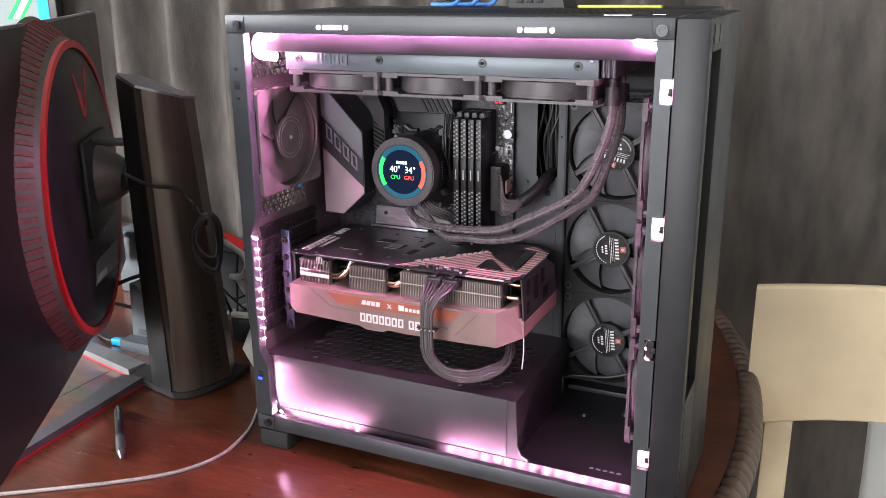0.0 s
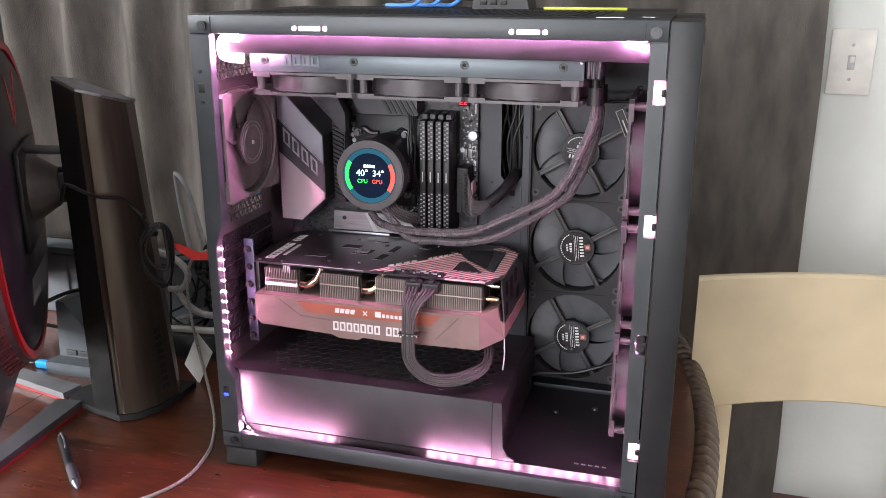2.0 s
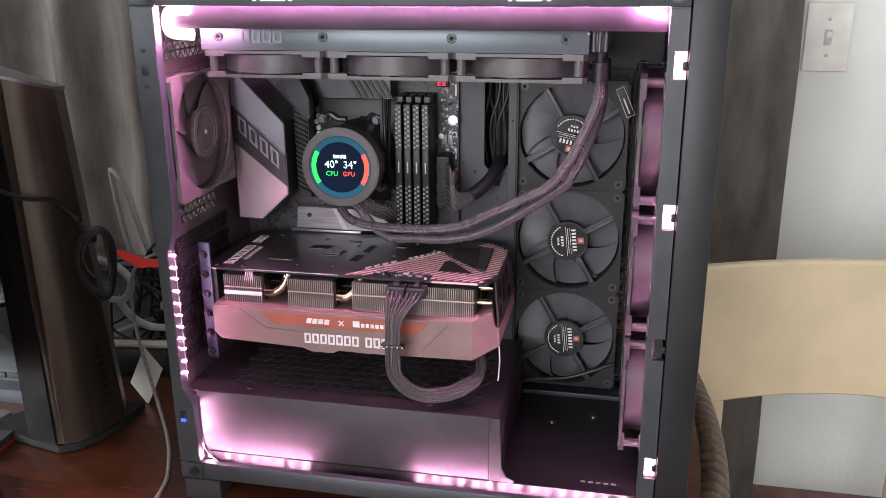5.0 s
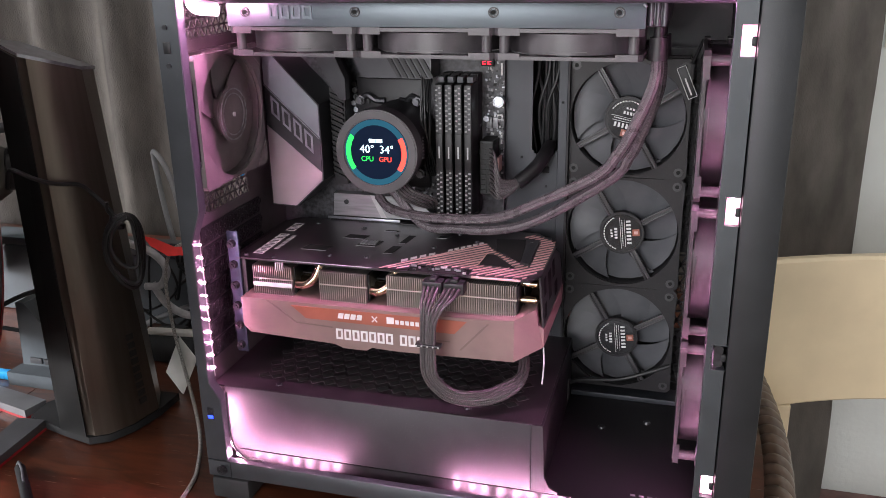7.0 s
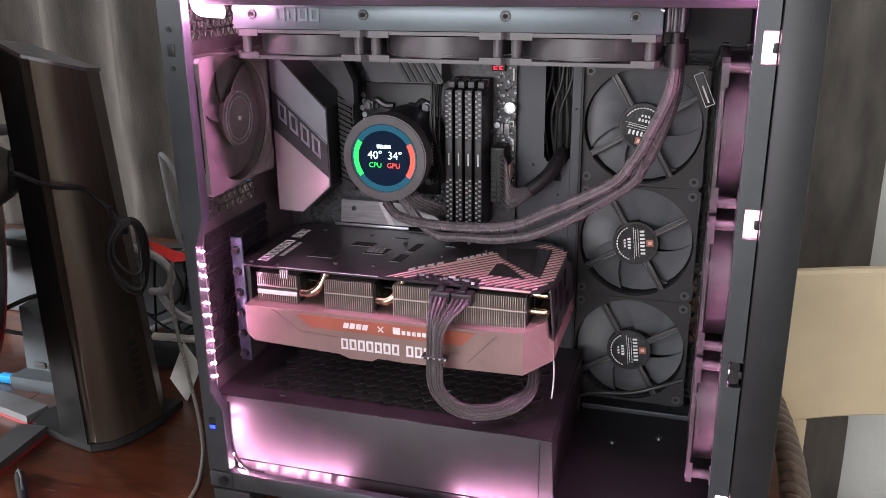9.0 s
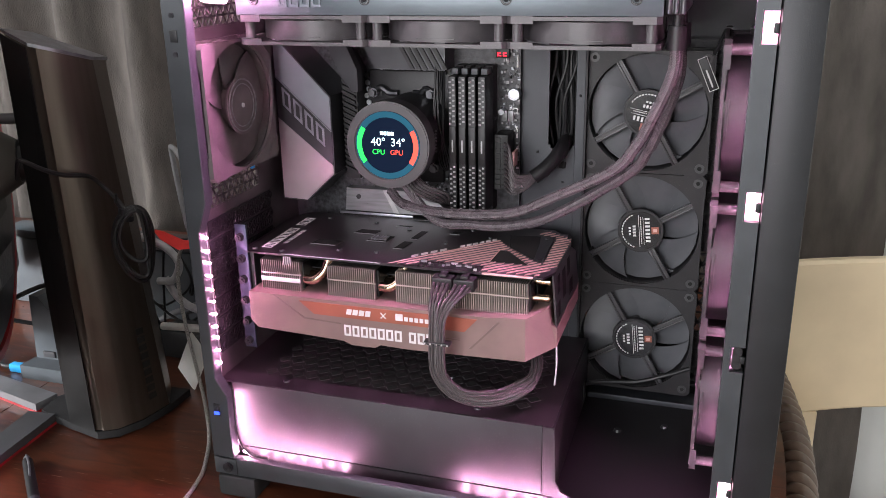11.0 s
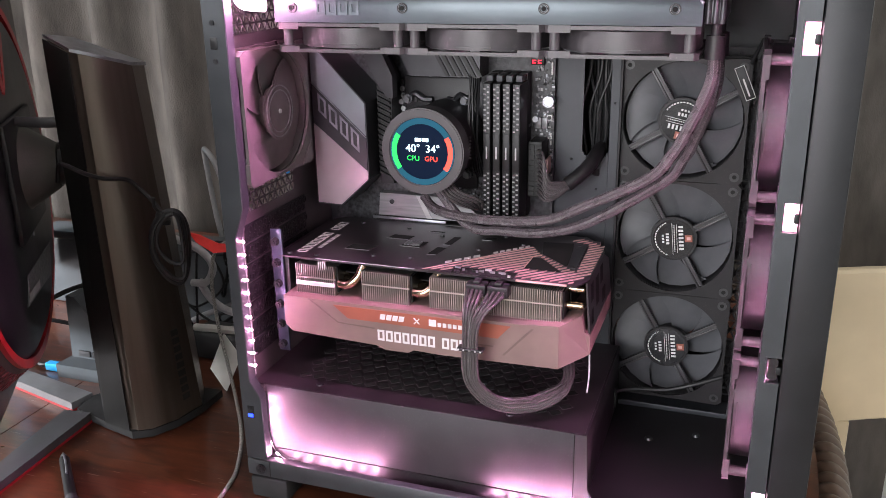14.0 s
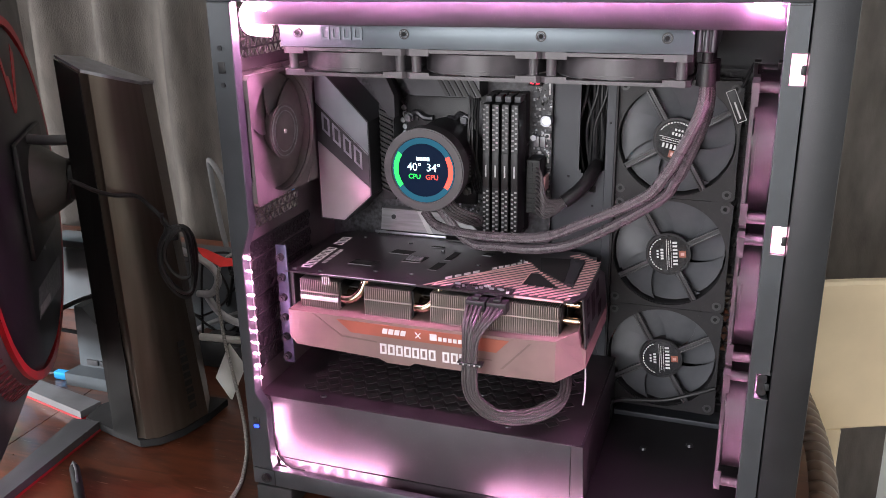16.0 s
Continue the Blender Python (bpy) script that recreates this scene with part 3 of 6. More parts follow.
for x, z in ((0, 1.255), (0.4555, 1.255), (0, 0.7771), (0.4555, 0.7771)):
    bm = B(); cyl(bm, (x, -0.0012, z), (0, 1, 0), 0.0052, 0.0046, 0.003, 28)
    s = part("screw", bm, SCREW, case)
    bm = B(); ring(bm, (x, -0.0029, z), (0, 1, 0), 0.0022, 0.0036, 0.0006, 24)
    part("socket", bm, SCREW, s)
    bm = B()
    ox = 0.0095 if x > 0.2 else -0.0095
    box(bm, x - 0.0095, x + 0.0095, -0.0005, 0.0004, z - 0.0096 if z > 1 else z + 0.0088, z - 0.0090 if z > 1 else z + 0.0094)
    box(bm, x - ox * 0.98 - 0.0003, x - ox * 0.98 + 0.0003, -0.0005, 0.0004, z - 0.009, z + 0.0088)
    part("corner_seam", bm, BLACK, case)
# small fittings on the left bar
bm = B(); box(bm, -0.0098, -0.0028, -0.0006, 0.0005, 1.186, 1.196, 0.0004)
part("latch_plate", bm, BLACK, case)
for z in (1.208, 1.176):
    bm = B(); cyl(bm, (-0.0062, -0.0003, z), (0, 1, 0), 0.0022, 0.0022, 0.0014, 18)
    part("rivet", bm, SCREW, case)
bm = B(); box(bm, -0.0095, -0.0025, -0.0006, 0.0005, 0.833, 0.846, 0.0004)
part("latch_plate", bm, BLACK, case)
bm = B(); box(bm, -0.0088, -0.0032, -0.0016, -0.0007, 0.8345, 0.838, 0.0004)
part("power_led", bm, LEDBLUE, case, "small blue light")
bm = B(); cyl(bm, (-0.006, -0.001, 0.842), (0, 1, 0), 0.002, 0.002, 0.001, 16)
part("rivet", bm, SCREW, case)

# front panel with its recessed air slot on the outer side
bm = B()
box(bm, XR + 0.0004, 0.4965, -0.001, 0.016, 0.752, 1.2655, 0.0018)
box(bm, XR + 0.0004, 0.4965, 0.072, 0.192, 0.752, 1.2655, 0.0015)
box(bm, XR + 0.0004, 0.4965, 0.0162, 0.0718, 1.236, 1.2650)
box(bm, XR + 0.0004, 0.4965, 0.0162, 0.0718, 0.752, 0.9)
fp = part("front_panel", bm, PANEL, case)
bm = B(); box(bm, XR + 0.001, 0.4805, 0.0162, 0.0718, 0.9, 1.236)
part("air_filter", bm, BLACK, fp)
bm = B(); box(bm, 0.4966, 0.4972, 0.02, 0.045, 1.243, 1.259), box(bm, 0.4966, 0.4972, 0.05, 0.068, 1.243, 1.259)
part("port_cover", bm, STEEL, fp)
# top panel with vent slits
bm = B()
box(bm, XL, XR - 0.0005, 0.0124, 0.05, 1.2618, 1.2668, 0.0012)
box(bm, XL, XR - 0.0005, 0.20, DEEP, 1.2618, 1.2668, 0.0012)
box(bm, XL, 0.02, 0.0502, 0.1998, 1.2618, 1.2666), box(bm, 0.40, XR - 0.0005, 0.0502, 0.1998, 1.2618, 1.2666)
tp = part("top_panel", bm, PANEL, case)
for i in range(46):
    x = 0.0205 + i * 0.00825
    bm = B(); box(bm, x, x + 0.0045, 0.0502, 0.1998, 1.2622, 1.2664)
    part("vent_bar", bm, PANEL, tp, smooth=0)
bm = B(); box(bm, 0.40, 0.425, 0.012, 0.02, 1.2669, 1.2675), box(bm, 0.44, 0.452, 0.03, 0.034, 1.2669, 1.2674)
part("button", bm, ALU, tp, "small bright power button")

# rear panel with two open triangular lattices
# Near-black for sheets that paint the shade inside openings left uncut.
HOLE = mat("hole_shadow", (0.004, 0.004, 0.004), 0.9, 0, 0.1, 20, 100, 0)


def prism_fast(bm, o, y0, y1):
    a = [bm.verts.new((p, y0, q)) for p, q in o]
    b = [bm.verts.new((p, y1, q)) for p, q in o]
    bm.faces.new(a), bm.faces.new(b[::-1])
    n = len(o)
    for i in range(n):
        bm.faces.new((a[i], b[i], b[(i + 1) % n], a[(i + 1) % n]))


def lattice(x0, x1, z0, z1, y, step, w):
    """Triangular lattice of thin bars."""
    bm = B()
    h = step * 0.866
    rows = int((z1 - z0) / h) + 1
    for j in range(rows):
        z = z0 + j * h
        box(bm, x0, x1, y, y + 0.001, z - w / 2, z + w / 2)
        if j < rows - 1:
            n = int((x1 - x0) / step)
            off = 0.5 * step if j % 2 else 0
            for i in range(n + 1):
                x = x0 + off + i * step
                for s in (1, -1):
                    xa, xb = x, x + s * step / 2
                    if x0 <= xb <= x1 and xa <= x1:
                        prism_fast(bm, [(xa - w * 0.58, z), (xa + w * 0.58, z), (xb + w * 0.58, z + h), (xb - w * 0.58, z + h)], y, y + 0.001)
    return bm


rear = None
for y0, y1, z0, z1 in ((0.0124, DEEP, 0.7905, 1.028), (0.0124, DEEP, 1.062, 1.192), (0.0124, DEEP, 1.2445, 1.2615), (0.0124, 0.0155, 1.028, 1.062), (0.131, DEEP, 1.028, 1.062), (0.0124, 0.0155, 1.192, 1.2445), (0.131, DEEP, 1.192, 1.2445)):
    bm = B(); box(bm, XL - 0.001, -0.0145, y0, y1, z0, z1)
    piece = part("rear_panel" if rear is None else "panel_strip", bm, REARLIT, rear or case, smooth=0)
    rear = rear or piece
TURNED = Matrix(((0, 1, 0, -0.0155), (1, 0, 0, 0), (0, 0, 1, 0), (0, 0, 0, 1)))
for z0, z1 in ((1.193, 1.2445), (1.029, 1.062)):
    bm = lattice(0.0155, 0.131, z0, z1, 0.0, 0.0104, 0.0019)
    bmesh.ops.transform(bm, matrix=TURNED, verts=list(bm.verts))
    bmesh.ops.recalc_face_normals(bm, faces=bm.faces)
    tagged(part("perforation", bm, REARLIT, rear, smooth=0), kind="stuff")
# ribbed expansion slot covers
for i in range(7):
    z = 0.885 + 0.0195 * i
    bm = B(); box(bm, -0.0143, -0.0128, 0.03, 0.15, z, z + 0.0175, 0.0005)
    sc = part("slot_cover", bm, BLACK, rear)
    bm = B()
    for k in range(13):
        for up in (0, 1):
            ring(bm, (-0.0124, 0.035 + 0.0090 * k + 0.0045 * up, z + 0.0048 + 0.0076 * up), (1, 0, 0), 0.0027, 0.0039, 0.0008, 6)
    tagged(part("perforation", bm, SATIN, sc, smooth=0), kind="stuff")
bm = B(); box(bm, 0.0005, 0.0125, 0.052, 0.0545, 0.884, 1.012, 0.0006)
strip = part("slot_strip", bm, STRIPSTEEL, case, "bare bluish steel strip with thumbscrews")
for i in range(6):
    z = 0.892 + 0.0215 * i
    bm = B(); cyl(bm, (0.006, 0.0495, z), (0, 1, 0), 0.0036, 0.0042, 0.005, 18), cyl(bm, (0.006, 0.0465, z), (0, 1, 0), 0.0022, 0.0022, 0.002, 6)
    part("thumbscrew", bm, SCREW, strip)

# tray with the cable slot, back and floor
bm = B()
box(bm, -0.0144, 0.2705, 0.2125, 0.2145, 0.7905, 1.2615)
box(bm, 0.2970, 0.3060, 0.2125, 0.2145, 0.7905, 1.2615, 0.0005)
box(bm, 0.2705, 0.2970, 0.2125, 0.2145, 0.7905, 1.0605), box(bm, 0.2705, 0.2970, 0.2125, 0.2145, 1.168, 1.2615)
for sx in (0, 1):
    for i in range(5):
        x = 0.2705 + i * 0.0022 if not sx else 0.297 - (i + 1) * 0.0022
        h = 0.012 * (1 - math.sqrt(max(0, 1 - (1 - (i + 0.5) / 5) ** 2)))
        box(bm, x, x + 0.0022, 0.2125, 0.2145, 1.0605, 1.0605 + h + 0.0005)
        box(bm, x, x + 0.0022, 0.2125, 0.2145, 1.168 - h - 0.0005, 1.168)
tray = part("tray", bm, TRAYPAINT, case, smooth=0)
# tray holes as dark squares, their inner shade in the colour
for x, z, a in ((0.2855, 1.0480, 0.0034), (0.2860, 1.0300, 0.0011), (0.2600, 1.0600, 0.0012), (0.2600, 1.1750, 0.0014), (0.3015, 1.1180, 0.0011)):
    bm = B(); box(bm, x - a, x + a, 0.2118, 0.2124, z - a, z + a, a * 0.3)
    part("cutout", bm, HOLE, tray)
bm = B(); box(bm, 0.3060, 0.3078, 0.2126, 0.2505, 0.7905, 1.2615)
part("tray_edge", bm, INNER, case)
bm = B(); box(bm, -0.0144, 0.30, 0.281, DEEP, 0.7905, 1.2615), box(bm, 0.30, 0.4665, 0.281, DEEP, 0.945, 1.2615), box(bm, 0.30, 0.4665, 0.281, DEEP, 0.7905, 0.85)
part("side_panel", bm, PANEL, case)
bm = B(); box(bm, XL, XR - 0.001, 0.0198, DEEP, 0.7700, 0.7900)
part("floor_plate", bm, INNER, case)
bm = B(); box(bm, 0.3195, 0.4570, 0.2160, 0.2450, 0.7902, 0.7935, 0.0006)
part("fan_ledge", bm, TRAYPAINT, case)
bm = B(); box(bm, 0.3195, 0.4570, 0.2130, 0.2158, 0.7902, 0.7960, 0.0006)
part("ledge_lip", bm, TRAYPAINT, case)
# unseen plate added to stop bead light leaking onto the table
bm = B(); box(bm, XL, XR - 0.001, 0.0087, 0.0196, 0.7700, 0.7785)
part("leak_stop", bm, INNER, case)
for i in range(5):
    bm = B(); box(bm, 0.398 + 0.0075 * i, 0.4025 + 0.0075 * i, 0.0355, 0.038, 0.7901, 0.7906)
    part("vent_slit", bm, CHIP, case)
bm = B(); box(bm, 0.006, 0.4508, 0.021, 0.024, 1.2265, 1.2610, 0.0005)
part("top_rail", bm, INNER, case)
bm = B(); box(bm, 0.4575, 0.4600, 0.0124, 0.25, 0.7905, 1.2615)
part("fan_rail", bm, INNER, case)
bm = B(); tube(bm, [(0.3865, 0.023, 1.2255), (0.3885, 0.022, 1.2235)], 0.0012, 8)
part("rail_pin", bm, ZINC, case)


tagged(part("fan_grille", lattice(0.309, 0.4565, 0.80, 1.175, 0.2515, 0.0125, 0.0022), INNER, case, smooth=0), kind="stuff")

# power-supply cover
bm = B(); box(bm, -0.0005, 0.3078, 0.0205, 0.0225, 0.7905, 0.8600, 0.0005)
psu = part("supply_cover_front", bm, COVER, case)
bm = B(); prism(bm, [(0.3082, 0.7905), (0.3082, 0.8600), (0.3185, 0.8600), (0.3205, 0.806), (0.325, 0.7965), (0.333, 0.7925), (0.333, 0.7905)], 0.0200, 0.0220)
part("supply_cover_edge", bm, COVER, case)
bm = B(); box(bm, 0.3165, 0.3185, 0.0222, 0.2122, 0.7905, 0.8600)
part("supply_cover_side", bm, INNER, case)
bm = B(); box(bm, -0.0140, 0.3164, 0.0226, 0.2122, 0.8582, 0.8600)
top_cover = part("supply_cover_top", bm, BACKPLATE, case)


def lozenges():
    """Slanted near-black sheets on the cover, opening shade as colour, thin lightened raised rim."""
    holes, rims = B(), B()
    for j in range(9):
        y = 0.052 + 0.0136 * j
        for i in range(21):
            x = 0.028 + 0.0142 * i + (0.0071 if j % 2 else 0)
            if x > 0.296:
                continue
            for bm, k, z in ((holes, 1.0, 0.86036), (rims, 1.12, 0.8603)):
                o = [(x - 0.0060 * k, y), (x - 0.0016 * k, y - 0.0060 * k), (x + 0.0060 * k, y), (x + 0.0016 * k, y + 0.0060 * k)]
                a = [bm.verts.new((p, q, 0.8601)) for p, q in o]
                b = [bm.verts.new((p, q, z)) for p, q in o]
                bm.faces.new(a[::-1]), bm.faces.new(b)
                for n in range(4):
                    bm.faces.new((a[n], a[(n + 1) % 4], b[(n + 1) % 4], b[n]))
    return holes, rims


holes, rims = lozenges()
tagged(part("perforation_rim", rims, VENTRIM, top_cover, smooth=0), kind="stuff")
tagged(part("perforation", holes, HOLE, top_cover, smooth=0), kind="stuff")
for x, y in ((0.052, 0.036), (0.245, 0.036), (0.205, 0.088)):
    bm = B(); cyl(bm, (x, y, 0.8606), (0, 0, 1), 0.0035, 0.003, 0.0014, 20)
    part("screw", bm, SCREW, top_cover)
for x, y in ((0.36, 0.15), (0.405, 0.17)):
    bm = B(); cyl(bm, (x, y, 0.7912), (0, 0, 1), 0.004, 0.003, 0.0024, 18)
    part("screw", bm, SCREW, case)
for x0, y0 in ((-0.013, -0.002), (0.42, -0.002), (-0.013, 0.22), (0.42, 0.22)):
    bm = B(); box(bm, x0, x0 + 0.041, y0, y0 + 0.05, TOP, 0.7676, 0.003)
    part("foot", bm, RUBBER, case)

# light strips inside the frame
def led_strip(name, points, label, size=0.0019, step=0.0145, material=None):
    st = thing(name, label, "light strip", points[0], group="light strips in the case")
    bm = B(); tube(bm, points, 0.0005, 6, 4)
    part("tape", bm, PALE, st)
    beads = []
    walked, nxt = 0.0, 0.004
    fine = smooth_path(points, 40)
    for a, b in zip(fine, fine[1:]):
        walked += (b - a).length
        if walked >= nxt:
            beads.append(b)
            nxt += step
    for p in beads:
        bm = B(); bmesh.ops.create_icosphere(bm, subdivisions=1, radius=size, matrix=Matrix.Translation(p))
        part("bead", bm, material or LED, st, smooth=60)
    return st


bm = B(); tube(bm, [(0.0072, 0.0095, 0.860), (0.0076, 0.0095, 0.815), (0.0125, 0.0092, 0.7960), (0.024, 0.0090, 0.7880), (0.040, 0.0090, 0.7872)], 0.0011, 8)
part("corner_cable", bm, BLACK, case)
led_strip("light_strip", [(-0.0032, 0.0105, 1.016), (-0.0030, 0.0105, 0.95), (-0.0030, 0.0105, 0.876)], "string of pink-white light beads along the case edge", 0.0012, 0.0125, LEDSIDE)
led_strip("light_strip", [(0.0016, 0.0145, 0.848), (0.0018, 0.0145, 0.815), (0.0060, 0.0135, 0.7970), (0.022, 0.0120, 0.7830), (0.050, 0.0116, 0.7815), (0.118, 0.0116, 0.7812)], "string of pink-white light beads curving along the bottom rail", 0.0020, 0.0145, LEDRAIL)
led_strip("light_strip", [(0.230, 0.0116, 0.7812), (0.35, 0.0116, 0.7812), (0.446, 0.0116, 0.7812)], "string of pink-white light beads on the bottom rail", 0.0020, 0.0145, LEDRAIL)
led_strip("light_strip", [(0.035, 0.0160, 1.2530), (0.25, 0.0160, 1.2530), (0.42, 0.0160, 1.2530)], "string of pink-white light beads behind the top rail", 0.0030)
led_strip("light_strip", [(0.4545, 0.0190, 1.230), (0.4545, 0.0190, 1.0), (0.4545, 0.0190, 0.80)], "string of pink-white light beads behind the front upright", 0.0014, 0.0145, LEDEDGE)
lt = thing("light_strip", "bright pink-white light loop in the upper corner", "light strip", (0.01, 0.02, 1.225), group="light strips in the case")
bm = B(); tube(bm, [(0.030, 0.021, 1.2425), (0.017, 0.021, 1.2430), (0.0100, 0.021, 1.2385), (0.0085, 0.021, 1.2300), (0.0120, 0.022, 1.2225), (0.031, 0.024, 1.2205)], 0.0048, 12, 8)
part("tape", bm, glow("led_loop_pink", (1.0, 0.45, 0.73), 140), lt)
lc = thing("light_strip", "bright light strip end in the upper corner", "light strip", (0.44, 0.018, 1.24), group="light strips in the case")
bm = B(); tube(bm, [(0.428, 0.017, 1.2445), (0.441, 0.017, 1.2435), (0.4475, 0.017, 1.237)], 0.0016, 8, 8)
part("tape", bm, LED, lc)

# ---------------------------------------------------------------- fans


def make_fan(name, label, SATIN=SATIN, BLADE=BLADE, pitch=1.0, wall=None):
    """A fan lying in its own x-y plane, its struts towards +z."""
    fan = thing(name, label, "fan", group="case fans")
    h, r, n = 0.0598, 0.0572, 64

    def flange(z0, z1):
        bm = B()
        rows = []
        for i in range(n):
            a = 2 * math.pi * i / n
            c, s = math.cos(a), math.sin(a)
            k = h / max(abs(c), abs(s))
            k = min(k, h * 1.33)
            rows.append([bm.verts.new((q * c, q * s, z)) for q, z in ((r, z0), (k, z0), (k, z1), (r, z1))])
        for i in range(n):
            p, q = rows[i], rows[(i + 1) % n]
            for k in range(4):
                bm.faces.new((p[k], q[k], q[(k + 1) % 4], p[(k + 1) % 4]))
        bmesh.ops.recalc_face_normals(bm, faces=bm.faces)
        return bm

    part("front_flange", flange(0.0220, 0.025), SATIN, fan, smooth=30)
    part("rear_flange", flange(0.0, 0.0030), SATIN, fan, smooth=30)
    bm = B(); ring(bm, (0, 0, 0.0125), (0, 0, 1), 0.0572, 0.0588, 0.0166, 48)
    part("barrel", bm, wall or SATIN, fan)
    for sx in (-1, 1):
        for sy in (-1, 1):
            bm = B(); ring(bm, (sx * 0.0525, sy * 0.0525, 0.0125), (0, 0, 1), 0.0024, 0.0044, 0.0164, 14)
            part("post", bm, SATIN, fan)
            for z0, z1 in ((-0.0004, 0.0054), (0.0196, 0.0249)):
                bm = B()
                e, g = 0.0603, 0.0385
                prism(bm, [(sx * p, sy * q) for p, q in ((e - 0.004, e), (e, e - 0.004), (e, g), (0.0592, g), (0.0475, 0.0475), (g, 0.0592), (g, e))], z0, z1, "xy")
                bmesh.ops.recalc_face_normals(bm, faces=bm.faces)
                part("corner_pad", bm, SATIN, fan, smooth=0)
            bm = B(); ring(bm, (sx * 0.0525, sy * 0.0525, 0.0252), (0, 0, 1), 0.0022, 0.0046, 0.0006, 18)
            pad = part("screw_ring", bm, STRUT, fan)
            bm = B(); cyl(bm, (sx * 0.0525, sy * 0.0525, 0.02515), (0, 0, 1), 0.0021, 0.0021, 0.0004, 14)
            part("screw_hole", bm, HOLE, pad)
    for k in range(4):
        m = pose(0, 0, 0, 0, 0, 90 * k)
        bm = B(); box(bm, 0.0586, 0.0590, -0.0165, 0.0165, 0.0178, 0.0186, 0, m)
        part("barrel_rib", bm, SATIN, fan, smooth=0)
        m = pose(0, 0, 0, 0, 0, 31 + 90 * k)
        bm = B(); box(bm, 0.020, 0.0575, -0.0032, -0.0012, 0.021, 0.0246, 0.0003, m), box(bm, 0.020, 0.0575, 0.0012, 0.0032, 0.021, 0.0246, 0.0003, m), box(bm, 0.02, 0.0573, -0.0012, 0.0012, 0.0205, 0.0228, 0, m)
        part("strut", bm, STRUT if SATIN is not FANLIT else FANLIT, fan)
    bm = B(); cyl(bm, (0, 0, 0.0226), (0, 0, 1), 0.0232, 0.0228, 0.0044, 40)
    hub = part("hub", bm, SATIN, fan)
    bm = B(); cyl(bm, (0, 0, 0.011), (0, 0, 1), 0.0205, 0.0205, 0.016, 32)
    part("motor", bm, BLADE, fan)
    for k in range(7):
        bm = B()
        rows = []
        for i in range(7):
            u = i / 6
            rad = 0.0206 + 0.0352 * u
            half = radians(27.0 + 1.0 * u)
            sweep = radians(360 / 7 * k + 24 * u)
            row = []
            for j in range(5):
                v = j / 4 * 2 - 1
                a = sweep + half * v
                z = 0.011 + v * 0.0062 * pitch * (1 - 0.35 * u)
                row.append((bm.verts.new((rad * math.cos(a), rad * math.sin(a), z + 0.0006)), bm.verts.new((rad * math.cos(a), rad * math.sin(a), z - 0.0006))))
            rows.append(row)
        for a, b in zip(rows, rows[1:]):
            for j in range(4):
                bm.faces.new((a[j][0], a[j + 1][0], b[j + 1][0], b[j][0]))
                bm.faces.new((a[j][1], b[j][1], b[j + 1][1], a[j + 1][1]))
        for j in range(4):
            bm.faces.new((rows[-1][j][0], rows[-1][j + 1][0], rows[-1][j + 1][1], rows[-1][j][1]))
        for row_a, row_b in zip(rows, rows[1:]):
            for j in (0, 4):
                bm.faces.new((row_a[j][0], row_b[j][0], row_b[j][1], row_a[j][1]))
        bmesh.ops.recalc_face_normals(bm, faces=bm.faces)
        part("blade", bm, BLADE, fan, smooth=50)
    return fan, hub


def label_parts(hub, spin):
    """Black round label with plain white bars and a rust square."""
    m = pose(0, 0, 0, 0, 0, spin)

    def bar(x0, x1, y0, y1, z=0.0251, material=WHITE, name="print_bar", bevel=0):
        bm = B(); box(bm, x0, x1, y0, y1, z, z + 0.0003, bevel, m)
        part(name, bm, material, disc)
    bm = B(); cyl(bm, (0, 0, 0.02495), (0, 0, 1), 0.0205, 0.0205, 0.0004, 40)
    disc = part("label", bm, mat("label_gloss", (0.012, 0.012, 0.014), 0.22, 0, 0.1, 40, 400, 0.02), hub, "round black label with white print")
    for i in range(7):
        x = -0.0135 + i * 0.0039
        bar(x, x + 0.0021, 0.0050, 0.0096)
    bar(-0.0150, 0.0150, 0.0030, 0.0034), bar(-0.0170, 0.0170, -0.0014, -0.0010)
    for i in range(16):
        bar(-0.0145 + i * 0.0018, -0.0145 + i * 0.0018 + 0.0012, 0.0003, 0.0012)
    for i in range(4):
        bar(-0.006 + i * 0.0032, -0.004 + i * 0.0032, -0.0075, -0.0045)
    for i in range(3):
        bar(-0.0045 + i * 0.0032, -0.0025 + i * 0.0032, -0.0115, -0.0095)
    for i in range(15):
        a = radians(205 + i * 9.3)
        bm = B(); box(bm, -0.0009, 0.0009, -0.0006, 0.0006, 0.0251, 0.0254, 0, m @ Matrix.Translation((0.0182 * math.cos(a), 0.0182 * math.sin(a), 0)) @ pose(0, 0, 0, 0, 0, math.degrees(a) + 90))
        part("print_bar", bm, WHITE, disc)
    bar(-0.0036, 0.0036, 0.0110, 0.0182, 0.0251, ACCENT, "rust_square")
    bar(-0.0016, 0.0016, 0.0128, 0.0165, 0.0255, STRIPE, "mark")


FACE = Matrix(((1, 0, 0, 0), (0, 0, -1, 0), (0, 1, 0, 0), (0, 0, 0, 1)))  # fan's +z towards the viewer (-y)
for n, z in enumerate((1.1018, 0.9818, 0.8618)):
    fan, hub = make_fan("case_fan", "black square case fan with round printed label")
    label_parts(hub, (168, -84, -84)[n])
    fan.matrix_basis = Matrix.Translation((0.3655, 0.2455, z)) @ FACE
